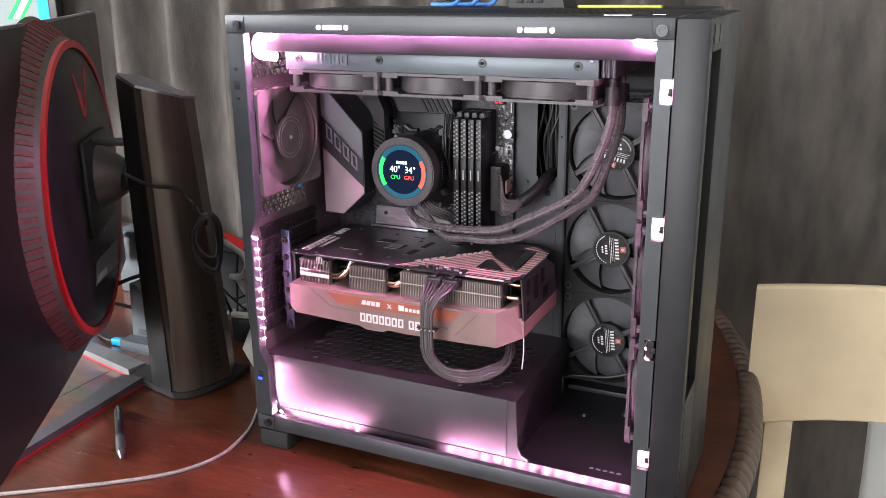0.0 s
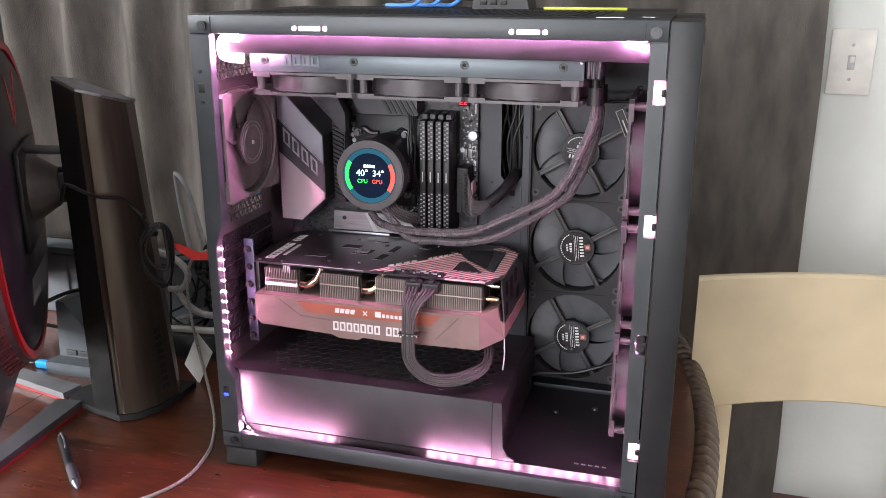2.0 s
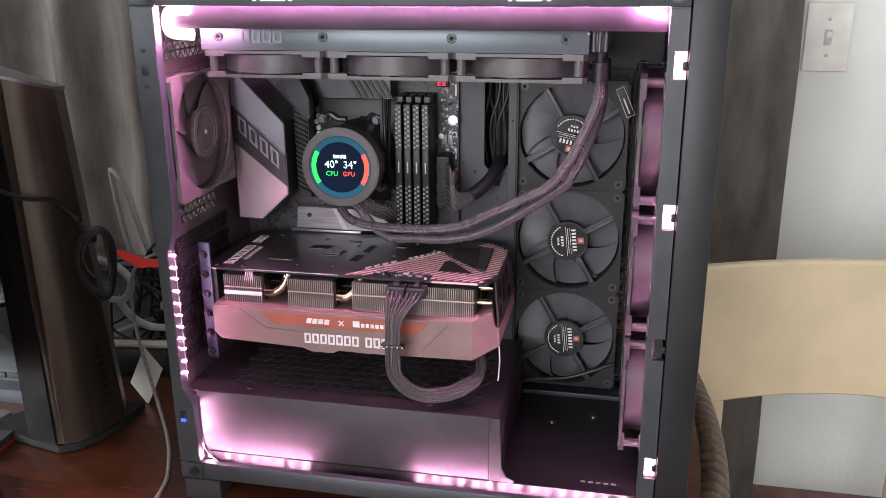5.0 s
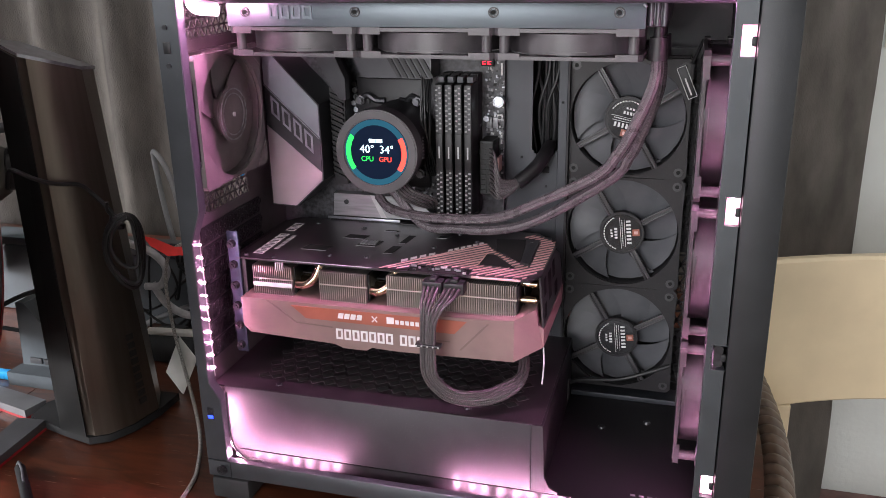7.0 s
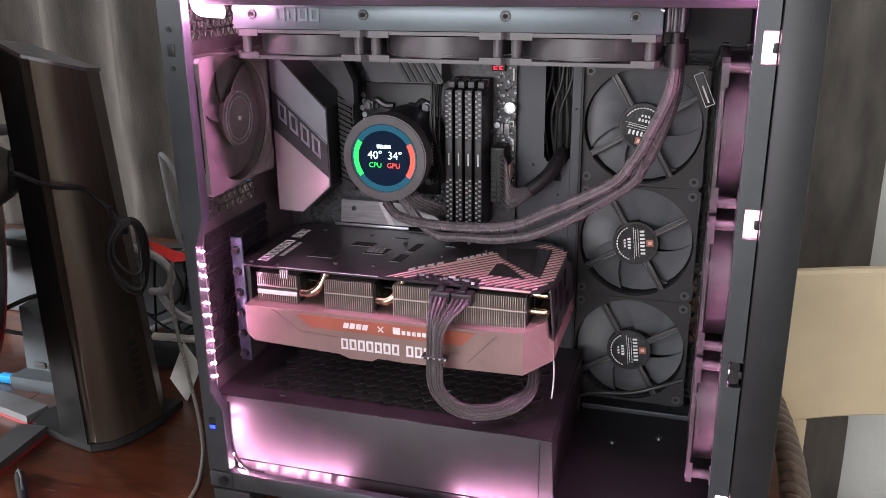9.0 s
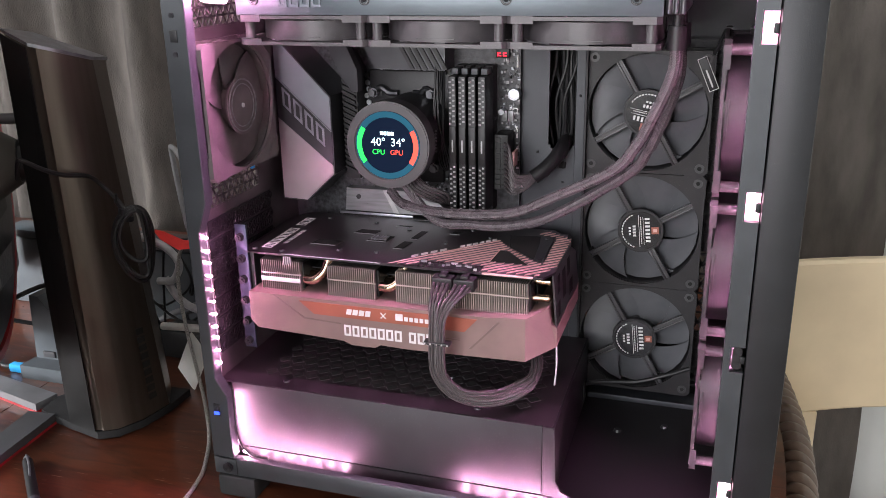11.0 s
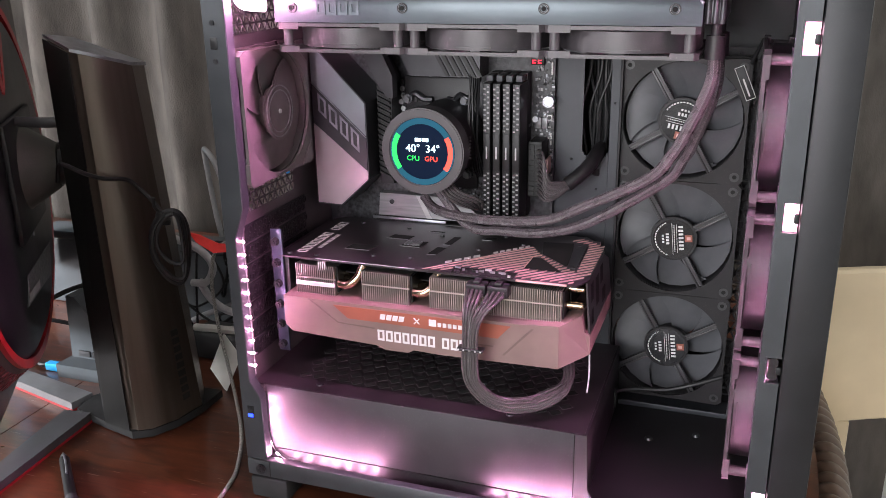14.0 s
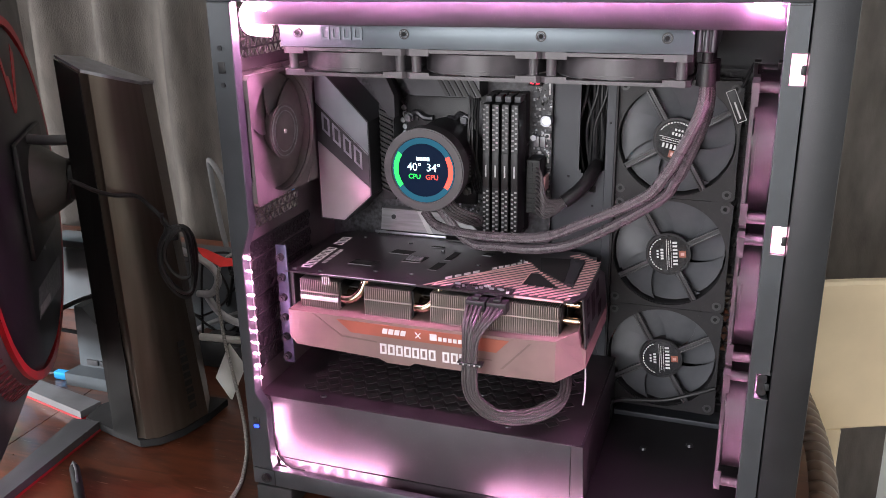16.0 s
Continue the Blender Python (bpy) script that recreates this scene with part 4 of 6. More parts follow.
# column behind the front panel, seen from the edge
# Barrels keep the darker plastic, which paints the shade behind the flanges.
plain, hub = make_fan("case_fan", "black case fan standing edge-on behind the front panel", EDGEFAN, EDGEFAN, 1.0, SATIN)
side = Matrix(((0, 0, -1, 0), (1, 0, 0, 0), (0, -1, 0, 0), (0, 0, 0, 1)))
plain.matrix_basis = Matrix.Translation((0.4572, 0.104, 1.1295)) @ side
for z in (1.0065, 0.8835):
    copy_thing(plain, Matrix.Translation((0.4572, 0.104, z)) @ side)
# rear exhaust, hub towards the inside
rearfan, hub = make_fan("case_fan", "black rear exhaust fan lit pink", REARFANLIT, REARFANLIT, 0.3)
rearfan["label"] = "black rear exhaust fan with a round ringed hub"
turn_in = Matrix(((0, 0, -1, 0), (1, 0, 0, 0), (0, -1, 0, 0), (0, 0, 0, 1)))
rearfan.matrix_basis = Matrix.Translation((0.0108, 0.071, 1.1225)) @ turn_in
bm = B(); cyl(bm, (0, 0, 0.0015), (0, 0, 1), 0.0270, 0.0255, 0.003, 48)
part("rotor_cap", bm, REARFANLIT, rearfan)
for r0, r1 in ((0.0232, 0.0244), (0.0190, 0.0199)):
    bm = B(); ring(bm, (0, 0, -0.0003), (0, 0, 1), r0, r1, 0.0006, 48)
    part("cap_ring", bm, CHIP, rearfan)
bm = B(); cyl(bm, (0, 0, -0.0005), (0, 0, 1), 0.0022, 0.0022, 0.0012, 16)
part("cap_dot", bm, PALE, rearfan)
# under the radiator, facing down
under = pose(0, 0, 0, 180, 0, 0)
flatfan, hub = make_fan("case_fan", "black radiator fan hanging flat below the radiator", FANLIT, FANLIT)
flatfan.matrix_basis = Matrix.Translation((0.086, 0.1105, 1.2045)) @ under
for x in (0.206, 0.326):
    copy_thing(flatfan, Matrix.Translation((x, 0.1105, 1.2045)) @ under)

# ---------------------------------------------------------------- radiator
rad = thing("radiator", "long blue-grey liquid cooling radiator under the case top", "radiator", (0.206, 0.11, 1.2048))
bm = B(); box(bm, 0.0250, 0.3870, 0.0500, 0.0515, 1.2050, 1.2288, 0.0006)
rp = part("side_plate", bm, RADIATOR, rad)
bm = B(); box(bm, 0.0250, 0.3870, 0.1685, 0.1700, 1.2050, 1.2288)
part("side_plate", bm, RADIATOR, rad)
bm = B(); box(bm, 0.0255, 0.3865, 0.0516, 0.1684, 1.2060, 1.2280)
part("core", bm, BLACK, rad)
for x in (0.0433, 0.1461, 0.2661, 0.3666):
    bm = B(); ring(bm, (x, 0.0494, 1.2175), (0, 1, 0), 0.0026, 0.0044, 0.0014, 28)
    s = part("screw", bm, BLACK, rp)
    bm = B(); ring(bm, (x, 0.0490, 1.2175), (0, 1, 0), 0.0030, 0.0036, 0.0006, 24)
    part("rim", bm, CHIP, s)
    bm = B(); cyl(bm, (x, 0.0496, 1.2175), (0, 1, 0), 0.0020, 0.0016, 0.0014, 16)
    part("socket", bm, HOLE, s)
for i in range(4):
    x = 0.0665 + 0.0105 * i
    bm = hollow(B(), x, x + 0.0086, 1.2118, 1.2230, 0.0022, 0.0500, 0.0, 0.0009)
    part("embossed_mark", bm, RADIATOR, rp)
bm = B(); box(bm, 0.3872, 0.4030, 0.056, 0.164, 1.2060, 1.2280, 0.002)
for k in range(3):
    cyl(bm, (0.3905 + 0.0052 * k, 0.0560, 1.217), (0, 0, 1), 0.0022, 0.0022, 0.020, 14)
tank = part("end_tank", bm, HEATSINK, rad)
for x, y in ((0.3965, 0.0700), (0.3985, 0.1000)):
    bm = B(); cyl(bm, (x, y, 1.2015), (0, 0, 1), 0.0040, 0.0040, 0.009, 18), cyl(bm, (x, y, 1.1880), (0, 0, 1), 0.0078, 0.0070, 0.018, 24)
    part("fitting", bm, SATIN, tank)
FIRST = [(0.3965, 0.07, 1.185), (0.395, 0.072, 1.159), (0.379, 0.085, 1.118), (0.367, 0.092, 1.095), (0.349, 0.1, 1.073), (0.295, 0.115, 1.041), (0.252, 0.125, 1.02), (0.186, 0.14, 1.011), (0.136, 0.155, 1.012), (0.117, 0.165, 1.023)]
SECOND = [(0.3985, 0.1, 1.185), (0.398, 0.098, 1.15), (0.382, 0.105, 1.101), (0.376, 0.11, 1.089), (0.361, 0.116, 1.067), (0.293, 0.128, 1.02), (0.249, 0.136, 1.004), (0.207, 0.143, 1.0), (0.17, 0.15, 1.0), (0.132, 0.16, 1.035)]
for pts in (FIRST, SECOND):
    bm = B(); tube(bm, pts, 0.0049, 20, 14, False, 0.10)
    part("hose", bm, TUBE, rad, "dark braided coolant hose")

# ---------------------------------------------------------------- motherboard
mb = thing("motherboard", "black motherboard with angular grey heatsinks and small parts", "motherboard", (0.12, 0.2065, 0.89))
bm = B(); box(bm, -0.0030, 0.2430, 0.2050, 0.2070, 0.8880, 1.1950)
part("board", bm, PCB, mb)
# port cover at the rear, with its bevelled faces
bm = B(); prism(bm, [(0.0020, 1.1800), (0.0120, 1.1700), (0.0620, 1.1190), (0.0625, 1.0400), (0.0300, 1.0095), (0.0020, 1.0105)], 0.1520, 0.2045)
cover = part("port_cover", bm, HEATSINK, mb, "angular grey metal cover")
bm = B(); prism(bm, [(0.0030, 1.1780), (0.0610, 1.1180), (0.0612, 1.0850), (0.0030, 1.1390)], 0.1510, 0.1519)
part("upper_face", bm, MIRRORY, cover)
bm = B(); prism(bm, [(0.0030, 1.1370), (0.0612, 1.0830), (0.0612, 1.0500), (0.0030, 1.0980)], 0.1508, 0.1519)
part("middle_band", bm, HEATSINK, cover)
bm = B(); prism(bm, [(0.0030, 1.1385), (0.0612, 1.0845), (0.0612, 1.0834), (0.0030, 1.1374)], 0.1500, 0.1519)
part("bright_line", bm, ZINC, cover)
# pinkish base carries the pink reflection of the lower face
bm = B(); prism(bm, [(0.0030, 1.0960), (0.0612, 1.0485), (0.0612, 1.0400), (0.0295, 1.0108), (0.0030, 1.0118)], 0.1511, 0.1519)
part("lower_face", bm, mat("heatsink_lower", (0.46, 0.40, 0.42), 0.34, 0.7, 0.08, 15, 900, 0), cover)
for i in range(4):
    x = 0.0095 + 0.0118 * i
    z = 1.1275 - 0.0110 * i
    bm = B()
    for a, b, c, d in ((0, 0.0022, 0, 1), (0.0066, 0.0088, 0, 1), (0.0022, 0.0066, 0.86, 1.0), (0.0022, 0.0066, 0.0, 0.14)):
        lo, hi = z - 0.0185 * (1 - c), z - 0.0185 * (1 - d)
        prism(bm, [(x + a, lo - 0.93 * a), (x + b, lo - 0.93 * b), (x + b, hi - 0.93 * b), (x + a, hi - 0.93 * a)], 0.1502, 0.1508)
    part("raised_mark", bm, ZINC, cover, smooth=0)
# ribbed heatsink beside the port cover
bm = B(); prism(bm, [(0.0635, 1.1560), (0.0700, 1.1600), (0.0800, 1.1400), (0.0790, 1.0300), (0.0640, 1.0300)], 0.1780, 0.2045)
ribs = part("side_heatsink", bm, BLACK, mb, "black finned heatsink")
for i in range(17):
    z = 1.036 + 0.0056 * i
    bm = B(); prism(bm, [(0.0648, z + 0.006), (0.0785, z), (0.0785, z + 0.0022), (0.0648, z + 0.0082)], 0.1740, 0.1779)
    part("rib", bm, SATIN, ribs)
bm = B(); prism(bm, [(0.0560, 1.1640), (0.0740, 1.1700), (0.0860, 1.1440), (0.0860, 1.1220), (0.0800, 1.1220), (0.0700, 1.1350)], 0.1660, 0.1778)
part("corner_heatsink", bm, HEATSINK, mb)
bm = B(); prism(bm, [(0.0880, 1.1720), (0.1750, 1.1720), (0.1750, 1.1440), (0.1020, 1.1440)], 0.1750, 0.2045)
top_sink = part("upper_heatsink", bm, HEATSINK, mb)
for i in range(6):
    x = 0.1260 + 0.0068 * i
    bm = B(); prism(bm, [(x, 1.1700), (x + 0.0040, 1.1700), (x + 0.0180, 1.1450), (x + 0.0140, 1.1450)], 0.1730, 0.1749)
    part("rib", bm, BLACK, top_sink)
bm = B(); box(bm, 0.0860, 0.1640, 0.1985, 0.2049, 1.0250, 1.1400, 0.001)
part("socket_frame", bm, SATIN, mb)
for i in range(14):
    bm = B(); box(bm, 0.0960 + 0.0052 * i, 0.0996 + 0.0052 * i, 0.2010, 0.2049, 1.1360, 1.1415, 0.0006)
    part("choke", bm, SATIN if i % 3 else CHIP, mb)
bm = B(); tube(bm, [(0.0905, 0.1965, 1.1165), (0.0990, 0.1950, 1.1230), (0.1080, 0.1950, 1.1180), (0.1180, 0.1950, 1.1175)], 0.0034, 8)
part("mount_bracket", bm, SCREW, mb)
bm = B(); tube(bm, [(0.1555, 0.1965, 1.1165), (0.1480, 0.1950, 1.1225), (0.1420, 0.1950, 1.1180), (0.1340, 0.1950, 1.1180)], 0.0034, 8)
part("mount_bracket", bm, SCREW, mb)
for x, z in ((0.0920, 1.1180), (0.1540, 1.1180), (0.1560, 1.0420), (0.0920, 1.0420)):
    bm = B(); cyl(bm, (x, 0.1950, z), (0, 1, 0), 0.0052, 0.0052, 0.008, 6), cyl(bm, (x, 0.1890, z), (0, 1, 0), 0.0034, 0.0034, 0.006, 16)
    part("mount_screw", bm, mat("mount_steel", (0.14, 0.14, 0.15), 0.35, 0.8, 0.1, 80, 400, 0.02), mb)
    bm = B(); prism(bm, [(x - 0.008, z - 0.004), (x + 0.008, z - 0.004), (x + 0.008, z + 0.004), (x - 0.008, z + 0.004)], 0.1968, 0.1984)
    part("mount_arm", bm, BLACK, mb)
# plate over the drive slot below the cooler
bm = B(); prism(bm, [(0.0540, 0.9900), (0.0560, 1.0150), (0.1460, 1.0150), (0.1780, 0.9900)], 0.1920, 0.2049)
shield = part("drive_shield", bm, ALU, mb, "silver drive cover with a diagonal edge")
bm = B(); prism(bm, [(0.0980, 1.0149), (0.1040, 1.0149), (0.1160, 0.9901), (0.1100, 0.9901)], 0.1912, 0.1919)
part("diagonal_line", bm, PALE, shield)
bm = B(); cyl(bm, (0.0700, 0.1914, 1.0060), (0, 1, 0), 0.0026, 0.0026, 0.0014, 16)
part("screw", bm, SCREW, shield)
bm = B(); box(bm, 0.052, 0.176, 0.186, 0.2049, 0.9790, 0.9870, 0.0008)
slot = part("card_slot", bm, SATIN, mb)
bm = B(); box(bm, 0.048, 0.132, 0.1885, 0.1905, 0.9865, 0.9895, 0.0004)
part("slot_shield", bm, ZINC, slot, "bright steel slot shield")
for i in range(18):
    bm = B(); box(bm, 0.058 + 0.006 * i, 0.0615 + 0.006 * i, 0.1852, 0.1859, 0.9822, 0.9846)
    part("contact", bm, PALE, slot)
# memory sockets' right-hand strip: small parts
random.seed(5)
for i in range(170):
    x, z = random.uniform(0.2240, 0.2425), random.uniform(1.040, 1.180)
    w, h = random.uniform(0.0004, 0.0015), random.uniform(0.0004, 0.0016)
    bm = B(); box(bm, x - w, x + w, 0.2030, 0.2049, z - h, z + h)
    part("chip", bm, random.choice((CHIP, CHIP, PALE, BLACK, ZINC)), mb, smooth=0)
for i in range(40):
    x, z = random.uniform(0.0650, 0.1700), random.uniform(1.016, 1.036)
    bm = B(); box(bm, x - 0.001, x + 0.001, 0.2020, 0.2049, z - 0.001, z + 0.001)
    part("chip", bm, random.choice((CHIP, ZINC, PALE, BLACK)), mb, smooth=0)
for i in range(16):
    bm = B(); cyl(bm, (0.0835 + random.uniform(-0.0015, 0.0015), 0.2010, 1.032 + 0.0068 * i), (0, 1, 0), 0.0028, 0.0028, 0.008, 14)
    part("capacitor", bm, random.choice((ZINC, CHIP, SATIN)), mb)
for x, z in ((0.2170, 1.0950), (0.2200, 1.0680), (0.2195, 1.0450), (0.2205, 1.0320), (0.2260, 1.1020)):
    bm = B(); cyl(bm, (x, 0.2000, z), (0, 1, 0), 0.0030, 0.0030, 0.010, 16)
    part("capacitor", bm, ZINC, mb)
for x in (0.2280, 0.2345):
    bm = B(); box(bm, x - 0.0029, x + 0.0029, 0.2000, 0.2049, 1.0920, 1.1030, 0.0006)
    part("grey_plug", bm, CHIP, mb)
for z in (1.145, 1.163, 1.075):
    bm = B(); box(bm, 0.2395, 0.2412, 0.2030, 0.2049, z, z + 0.012)
    part("white_socket", bm, WHITE, mb)
bm = B(); ring(bm, (0.2385, 0.2000, 1.1195), (0, 1, 0), 0.0036, 0.0056, 0.009, 28)
knob = part("start_button", bm, ZINC, mb, "round button with a bright white centre")
bm = B(); cyl(bm, (0.2385, 0.1975, 1.1195), (0, 1, 0), 0.0035, 0.0035, 0.004, 24)
part("button_light", bm, glow("button_white", (0.8, 0.92, 1.0), 1.3), knob)
bm = B(); box(bm, 0.2360, 0.2420, 0.2010, 0.2049, 1.1000, 1.1060, 0.0004)
k2 = part("reset_button", bm, PALE, mb)
bm = B(); cyl(bm, (0.2390, 0.2003, 1.1030), (0, 1, 0), 0.0018, 0.0018, 0.0014, 16)
part("button_cap", bm, BLACK, k2)
bm = B(); box(bm, 0.2195, 0.2330, 0.1985, 0.2049, 1.1545, 1.1640, 0.0005)
code = part("code_display", bm, BLACK, mb)
for x in (0.2215, 0.2270):
    bm = B(); box(bm, x, x + 0.0036, 0.1978, 0.1984, 1.1562, 1.1570), box(bm, x, x + 0.0036, 0.1978, 0.1984, 1.1588, 1.1596), box(bm, x, x + 0.0009, 0.1978, 0.1984, 1.1562, 1.1596)
    part("digit", bm, CODERED, code)

# memory sticks
stick = thing("memory_stick", "black memory module with chequered top edge", "memory module", group="memory modules")
bm = B(); box(bm, -0.0036, 0.0036, 0.0, 0.040, 0.0, 0.1330, 0.0004)
part("heat_spreader", bm, BLACK, stick)
for half, z0 in ((0, 0.002), (1, 0.0870)):
    for i in range(9):
        for c in (0, 1):
            z = z0 + 0.0050 * i + (0.0022 if c else 0)
            bm = B(); box(bm, -0.0030 + 0.0034 * c, -0.0008 + 0.0034 * c, -0.0008, -0.0001, z, z + 0.0016)
            part("chequer", bm, PRINTGREY, stick, smooth=0)
bm = B(); box(bm, -0.0034, 0.0034, -0.0010, -0.0001, 0.0480, 0.0850, 0.0004)
cap = part("top_bar", bm, SATIN, stick)
bm = B(); box(bm, -0.0006, 0.0008, -0.0014, -0.0011, 0.0600, 0.0720)
part("mark", bm, PALE, cap)
stick.matrix_basis = Matrix.Translation((0.1865, 0.1590, 1.0080))
for i in (1, 2, 3):
    copy_thing(stick, Matrix.Translation((0.1865 + 0.0098 * i, 0.1590, 1.0080)))
for i in range(4):
    bm = B(); box(bm, 0.1822 + 0.0098 * i, 0.1902 + 0.0098 * i, 0.1880, 0.2049, 1.0020, 1.1480, 0.0005)
    so = part("memory_socket", bm, SATIN, mb)
    bm = B(); box(bm, 0.1830 + 0.0098 * i, 0.1894 + 0.0098 * i, 0.1700, 0.1879, 1.1415, 1.1475, 0.0008)
    part("latch", bm, BLADE, so)

# ---------------------------------------------------------------- cooler pump with round screen
PX, PZ = 0.1345, 1.0805
pump = thing("cooler_pump", "round black liquid cooler pump with a lit screen", "cooler", (PX, 0.2, PZ - 0.04))
bm = B(); cyl(bm, (PX, 0.168, PZ), (0, 1, 0), 0.0365, 0.0385, 0.060, 56)
part("body", bm, BLACK, pump)
bm = B(); ring(bm, (PX, 0.1270, PZ), (0, 1, 0), 0.0325, 0.0418, 0.0200, 64)
bmesh.ops.bevel(bm, geom=[e for e in bm.edges if e.calc_face_angle(0) > 1], offset=0.0012, segments=2, affect="EDGES")
part("bezel", bm, mat("bezel_satin", (0.085, 0.08, 0.085), 0.38, 0.5, 0.06, 40, 800, 0.03), pump, "satin grey bezel")
bm = B(); cyl(bm, (PX, 0.1260, PZ), (0, 1, 0), 0.0328, 0.0328, 0.016, 56)
screen = part("screen", bm, LCD, pump, "dark blue round screen with lit figures")
bm = B(); ring(bm, (PX, 0.1178, PZ), (0, 1, 0), 0.0268, 0.0324, 0.0004, 64)
part("teal_ring", bm, LCDTEAL, screen)


def arc(a0, a1, material, label):
    bm = B()
    n = 24
    rows = []
    for i in range(n + 1):
        a = radians(a0 + (a1 - a0) * i / n)
        rows.append([bm.verts.new((PX + r * math.cos(a), y, PZ + r * math.sin(a))) for r, y in ((0.0262, 0.1174), (0.0310, 0.1174), (0.0310, 0.1177), (0.0262, 0.1177))])
    for p, q in zip(rows, rows[1:]):
        for k in range(4):
            bm.faces.new((p[k], p[(k + 1) % 4], q[(k + 1) % 4], q[k]))
    bm.faces.new(rows[0]), bm.faces.new(rows[-1])
    bmesh.ops.recalc_face_normals(bm, faces=bm.faces)
    part("gauge", bm, material, screen, label)


arc(146, 216, LEDGREEN, "glowing green gauge")
arc(-36, 30, LEDRED, "glowing red gauge")
for i in range(4):
    bm = B(); box(bm, PX - 0.0070 + 0.0036 * i, PX - 0.0042 + 0.0036 * i, 0.1174, 0.1178, PZ + 0.0098, PZ + 0.0132)
    part("mark", bm, LCDWHITE, screen)
lettering("processor_heat", "40°", 0.0108, (PX - 0.0092, 0.1175, PZ + 0.0028), LCDWHITE, screen)
lettering("graphics_heat", "34°", 0.0108, (PX + 0.0108, 0.1175, PZ + 0.0028), LCDWHITE, screen)
lettering("processor_word", "CPU", 0.0068, (PX - 0.0092, 0.1175, PZ - 0.0068), LEDGREEN, screen)
lettering("graphics_word", "GPU", 0.0068, (PX + 0.0092, 0.1175, PZ - 0.0068), LEDRED, screen)
for k in range(7):
    bm = B(); box(bm, PX + 0.0368, PX + 0.0384, 0.150, 0.152, PZ - 0.012 + 0.0034 * k, PZ - 0.0105 + 0.0034 * k)
    part("side_rib", bm, CHIP, pump)

# ---------------------------------------------------------------- graphics card
gpu = thing("graphics_card", "large brown graphics card with finned cooler and printed backplate", "graphics card", (0.16, 0.11, 0.905))
ZP = 0.9860
bm = B(); prism(bm, [(0.0080, 0.0520), (0.2990, 0.0520), (0.3070, 0.0700), (0.3070, 0.1500), (0.2950, 0.1750), (0.2840, 0.1880), (0.0180, 0.1880), (0.0080, 0.1760)], ZP - 0.0018, ZP, "xy")
bp = part("backplate", bm, BACKPLATE, gpu, "glossy black backplate with pale stripes")


def flat(name, o, material, z=ZP, up=0.0004, label=""):
    bm = B(); prism(bm, o, z + 0.0001, z + up, "xy")
    return part(name, bm, material, bp, label, smooth=0)


# striped corner with dark windows, near-black sheets painting the shade of openings
CORNER = [(0.156, 0.0545), (0.239, 0.1420), (0.252, 0.1245), (0.281, 0.0960), (0.2925, 0.0870), (0.2905, 0.1620), (0.277, 0.1660), (0.270, 0.1720), (0.280, 0.1840), (0.3055, 0.1640), (0.3050, 0.0800), (0.293, 0.0545)]
PANE = [(0.245, 0.1120), (0.254, 0.1130), (0.279, 0.0815), (0.244, 0.0830)]


def within(x, y, poly):
    odd = False
    for (xa, ya), (xb, yb) in zip(poly, poly[1:] + poly[:1]):
        if (ya > y) != (yb > y) and x < xa + (y - ya) * (xb - xa) / (yb - ya):
            odd = not odd
    return odd


def inside(x, y):
    if 0.182 < x < 0.243 and y < 0.0690:
        return False
    return within(x, y, CORNER) and not within(x, y, PANE)


def stripes():
    """Oblique printed stripes, cut to the striped corner."""
    bm = B()
    k, thick, slope = -0.26, 0.0037, 0.92
    while k < 0.0:
        run, x = None, 0.150
        while x <= 0.3080:
            ok = x < 0.3075 and inside(x, slope * x + k) and inside(x, slope * x + k + thick)
            if ok and run is None:
                run = x
            if not ok and run is not None:
                if x - run > 0.002:
                    o = [(run, slope * run + k), (x, slope * x + k), (x, slope * x + k + thick), (run, slope * run + k + thick)]
                    a = [bm.verts.new((p, q, ZP + 0.0004)) for p, q in o]
                    b = [bm.verts.new((p, q, ZP + 0.0001)) for p, q in o]
                    bm.faces.new(a), bm.faces.new(b[::-1])
                    for i in range(4):
                        bm.faces.new((a[i], b[i], b[(i + 1) % 4], a[(i + 1) % 4]))
                run = None
            x += 0.0005
        k += 0.0078
    bmesh.ops.recalc_face_normals(bm, faces=bm.faces)
    return bm


tagged(part("stripes", stripes(), STRIPE, bp, "pale pink printed stripes", smooth=0), kind="stuff")
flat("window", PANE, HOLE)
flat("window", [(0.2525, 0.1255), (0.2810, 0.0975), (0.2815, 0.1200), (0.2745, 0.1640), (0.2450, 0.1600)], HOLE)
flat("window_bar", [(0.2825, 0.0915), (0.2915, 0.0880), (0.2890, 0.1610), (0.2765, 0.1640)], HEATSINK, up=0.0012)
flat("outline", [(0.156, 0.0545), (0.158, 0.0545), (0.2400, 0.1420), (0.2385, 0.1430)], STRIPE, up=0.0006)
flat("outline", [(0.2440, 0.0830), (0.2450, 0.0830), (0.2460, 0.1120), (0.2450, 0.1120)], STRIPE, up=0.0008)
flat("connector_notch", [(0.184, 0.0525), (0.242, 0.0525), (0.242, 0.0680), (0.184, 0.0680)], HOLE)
bm = B(); box(bm, 0.2450, 0.2905, 0.0505, 0.0530, ZP - 0.0012, ZP + 0.0006, 0.0004)
part("bright_edge", bm, STRIPE, bp)
random.seed(23)
for i in range(16):
    x, y, w = 0.187 + 0.0034 * i, random.uniform(0.0545, 0.0660), random.uniform(0.0008, 0.0026)
    bm = B(); box(bm, x - w, x + w, y - 0.0009, y + 0.0009, ZP + 0.0004, ZP + 0.0022)
    part("small_part", bm, random.choice((ZINC, CHIP, PALE, BLACK)), bp, smooth=0)
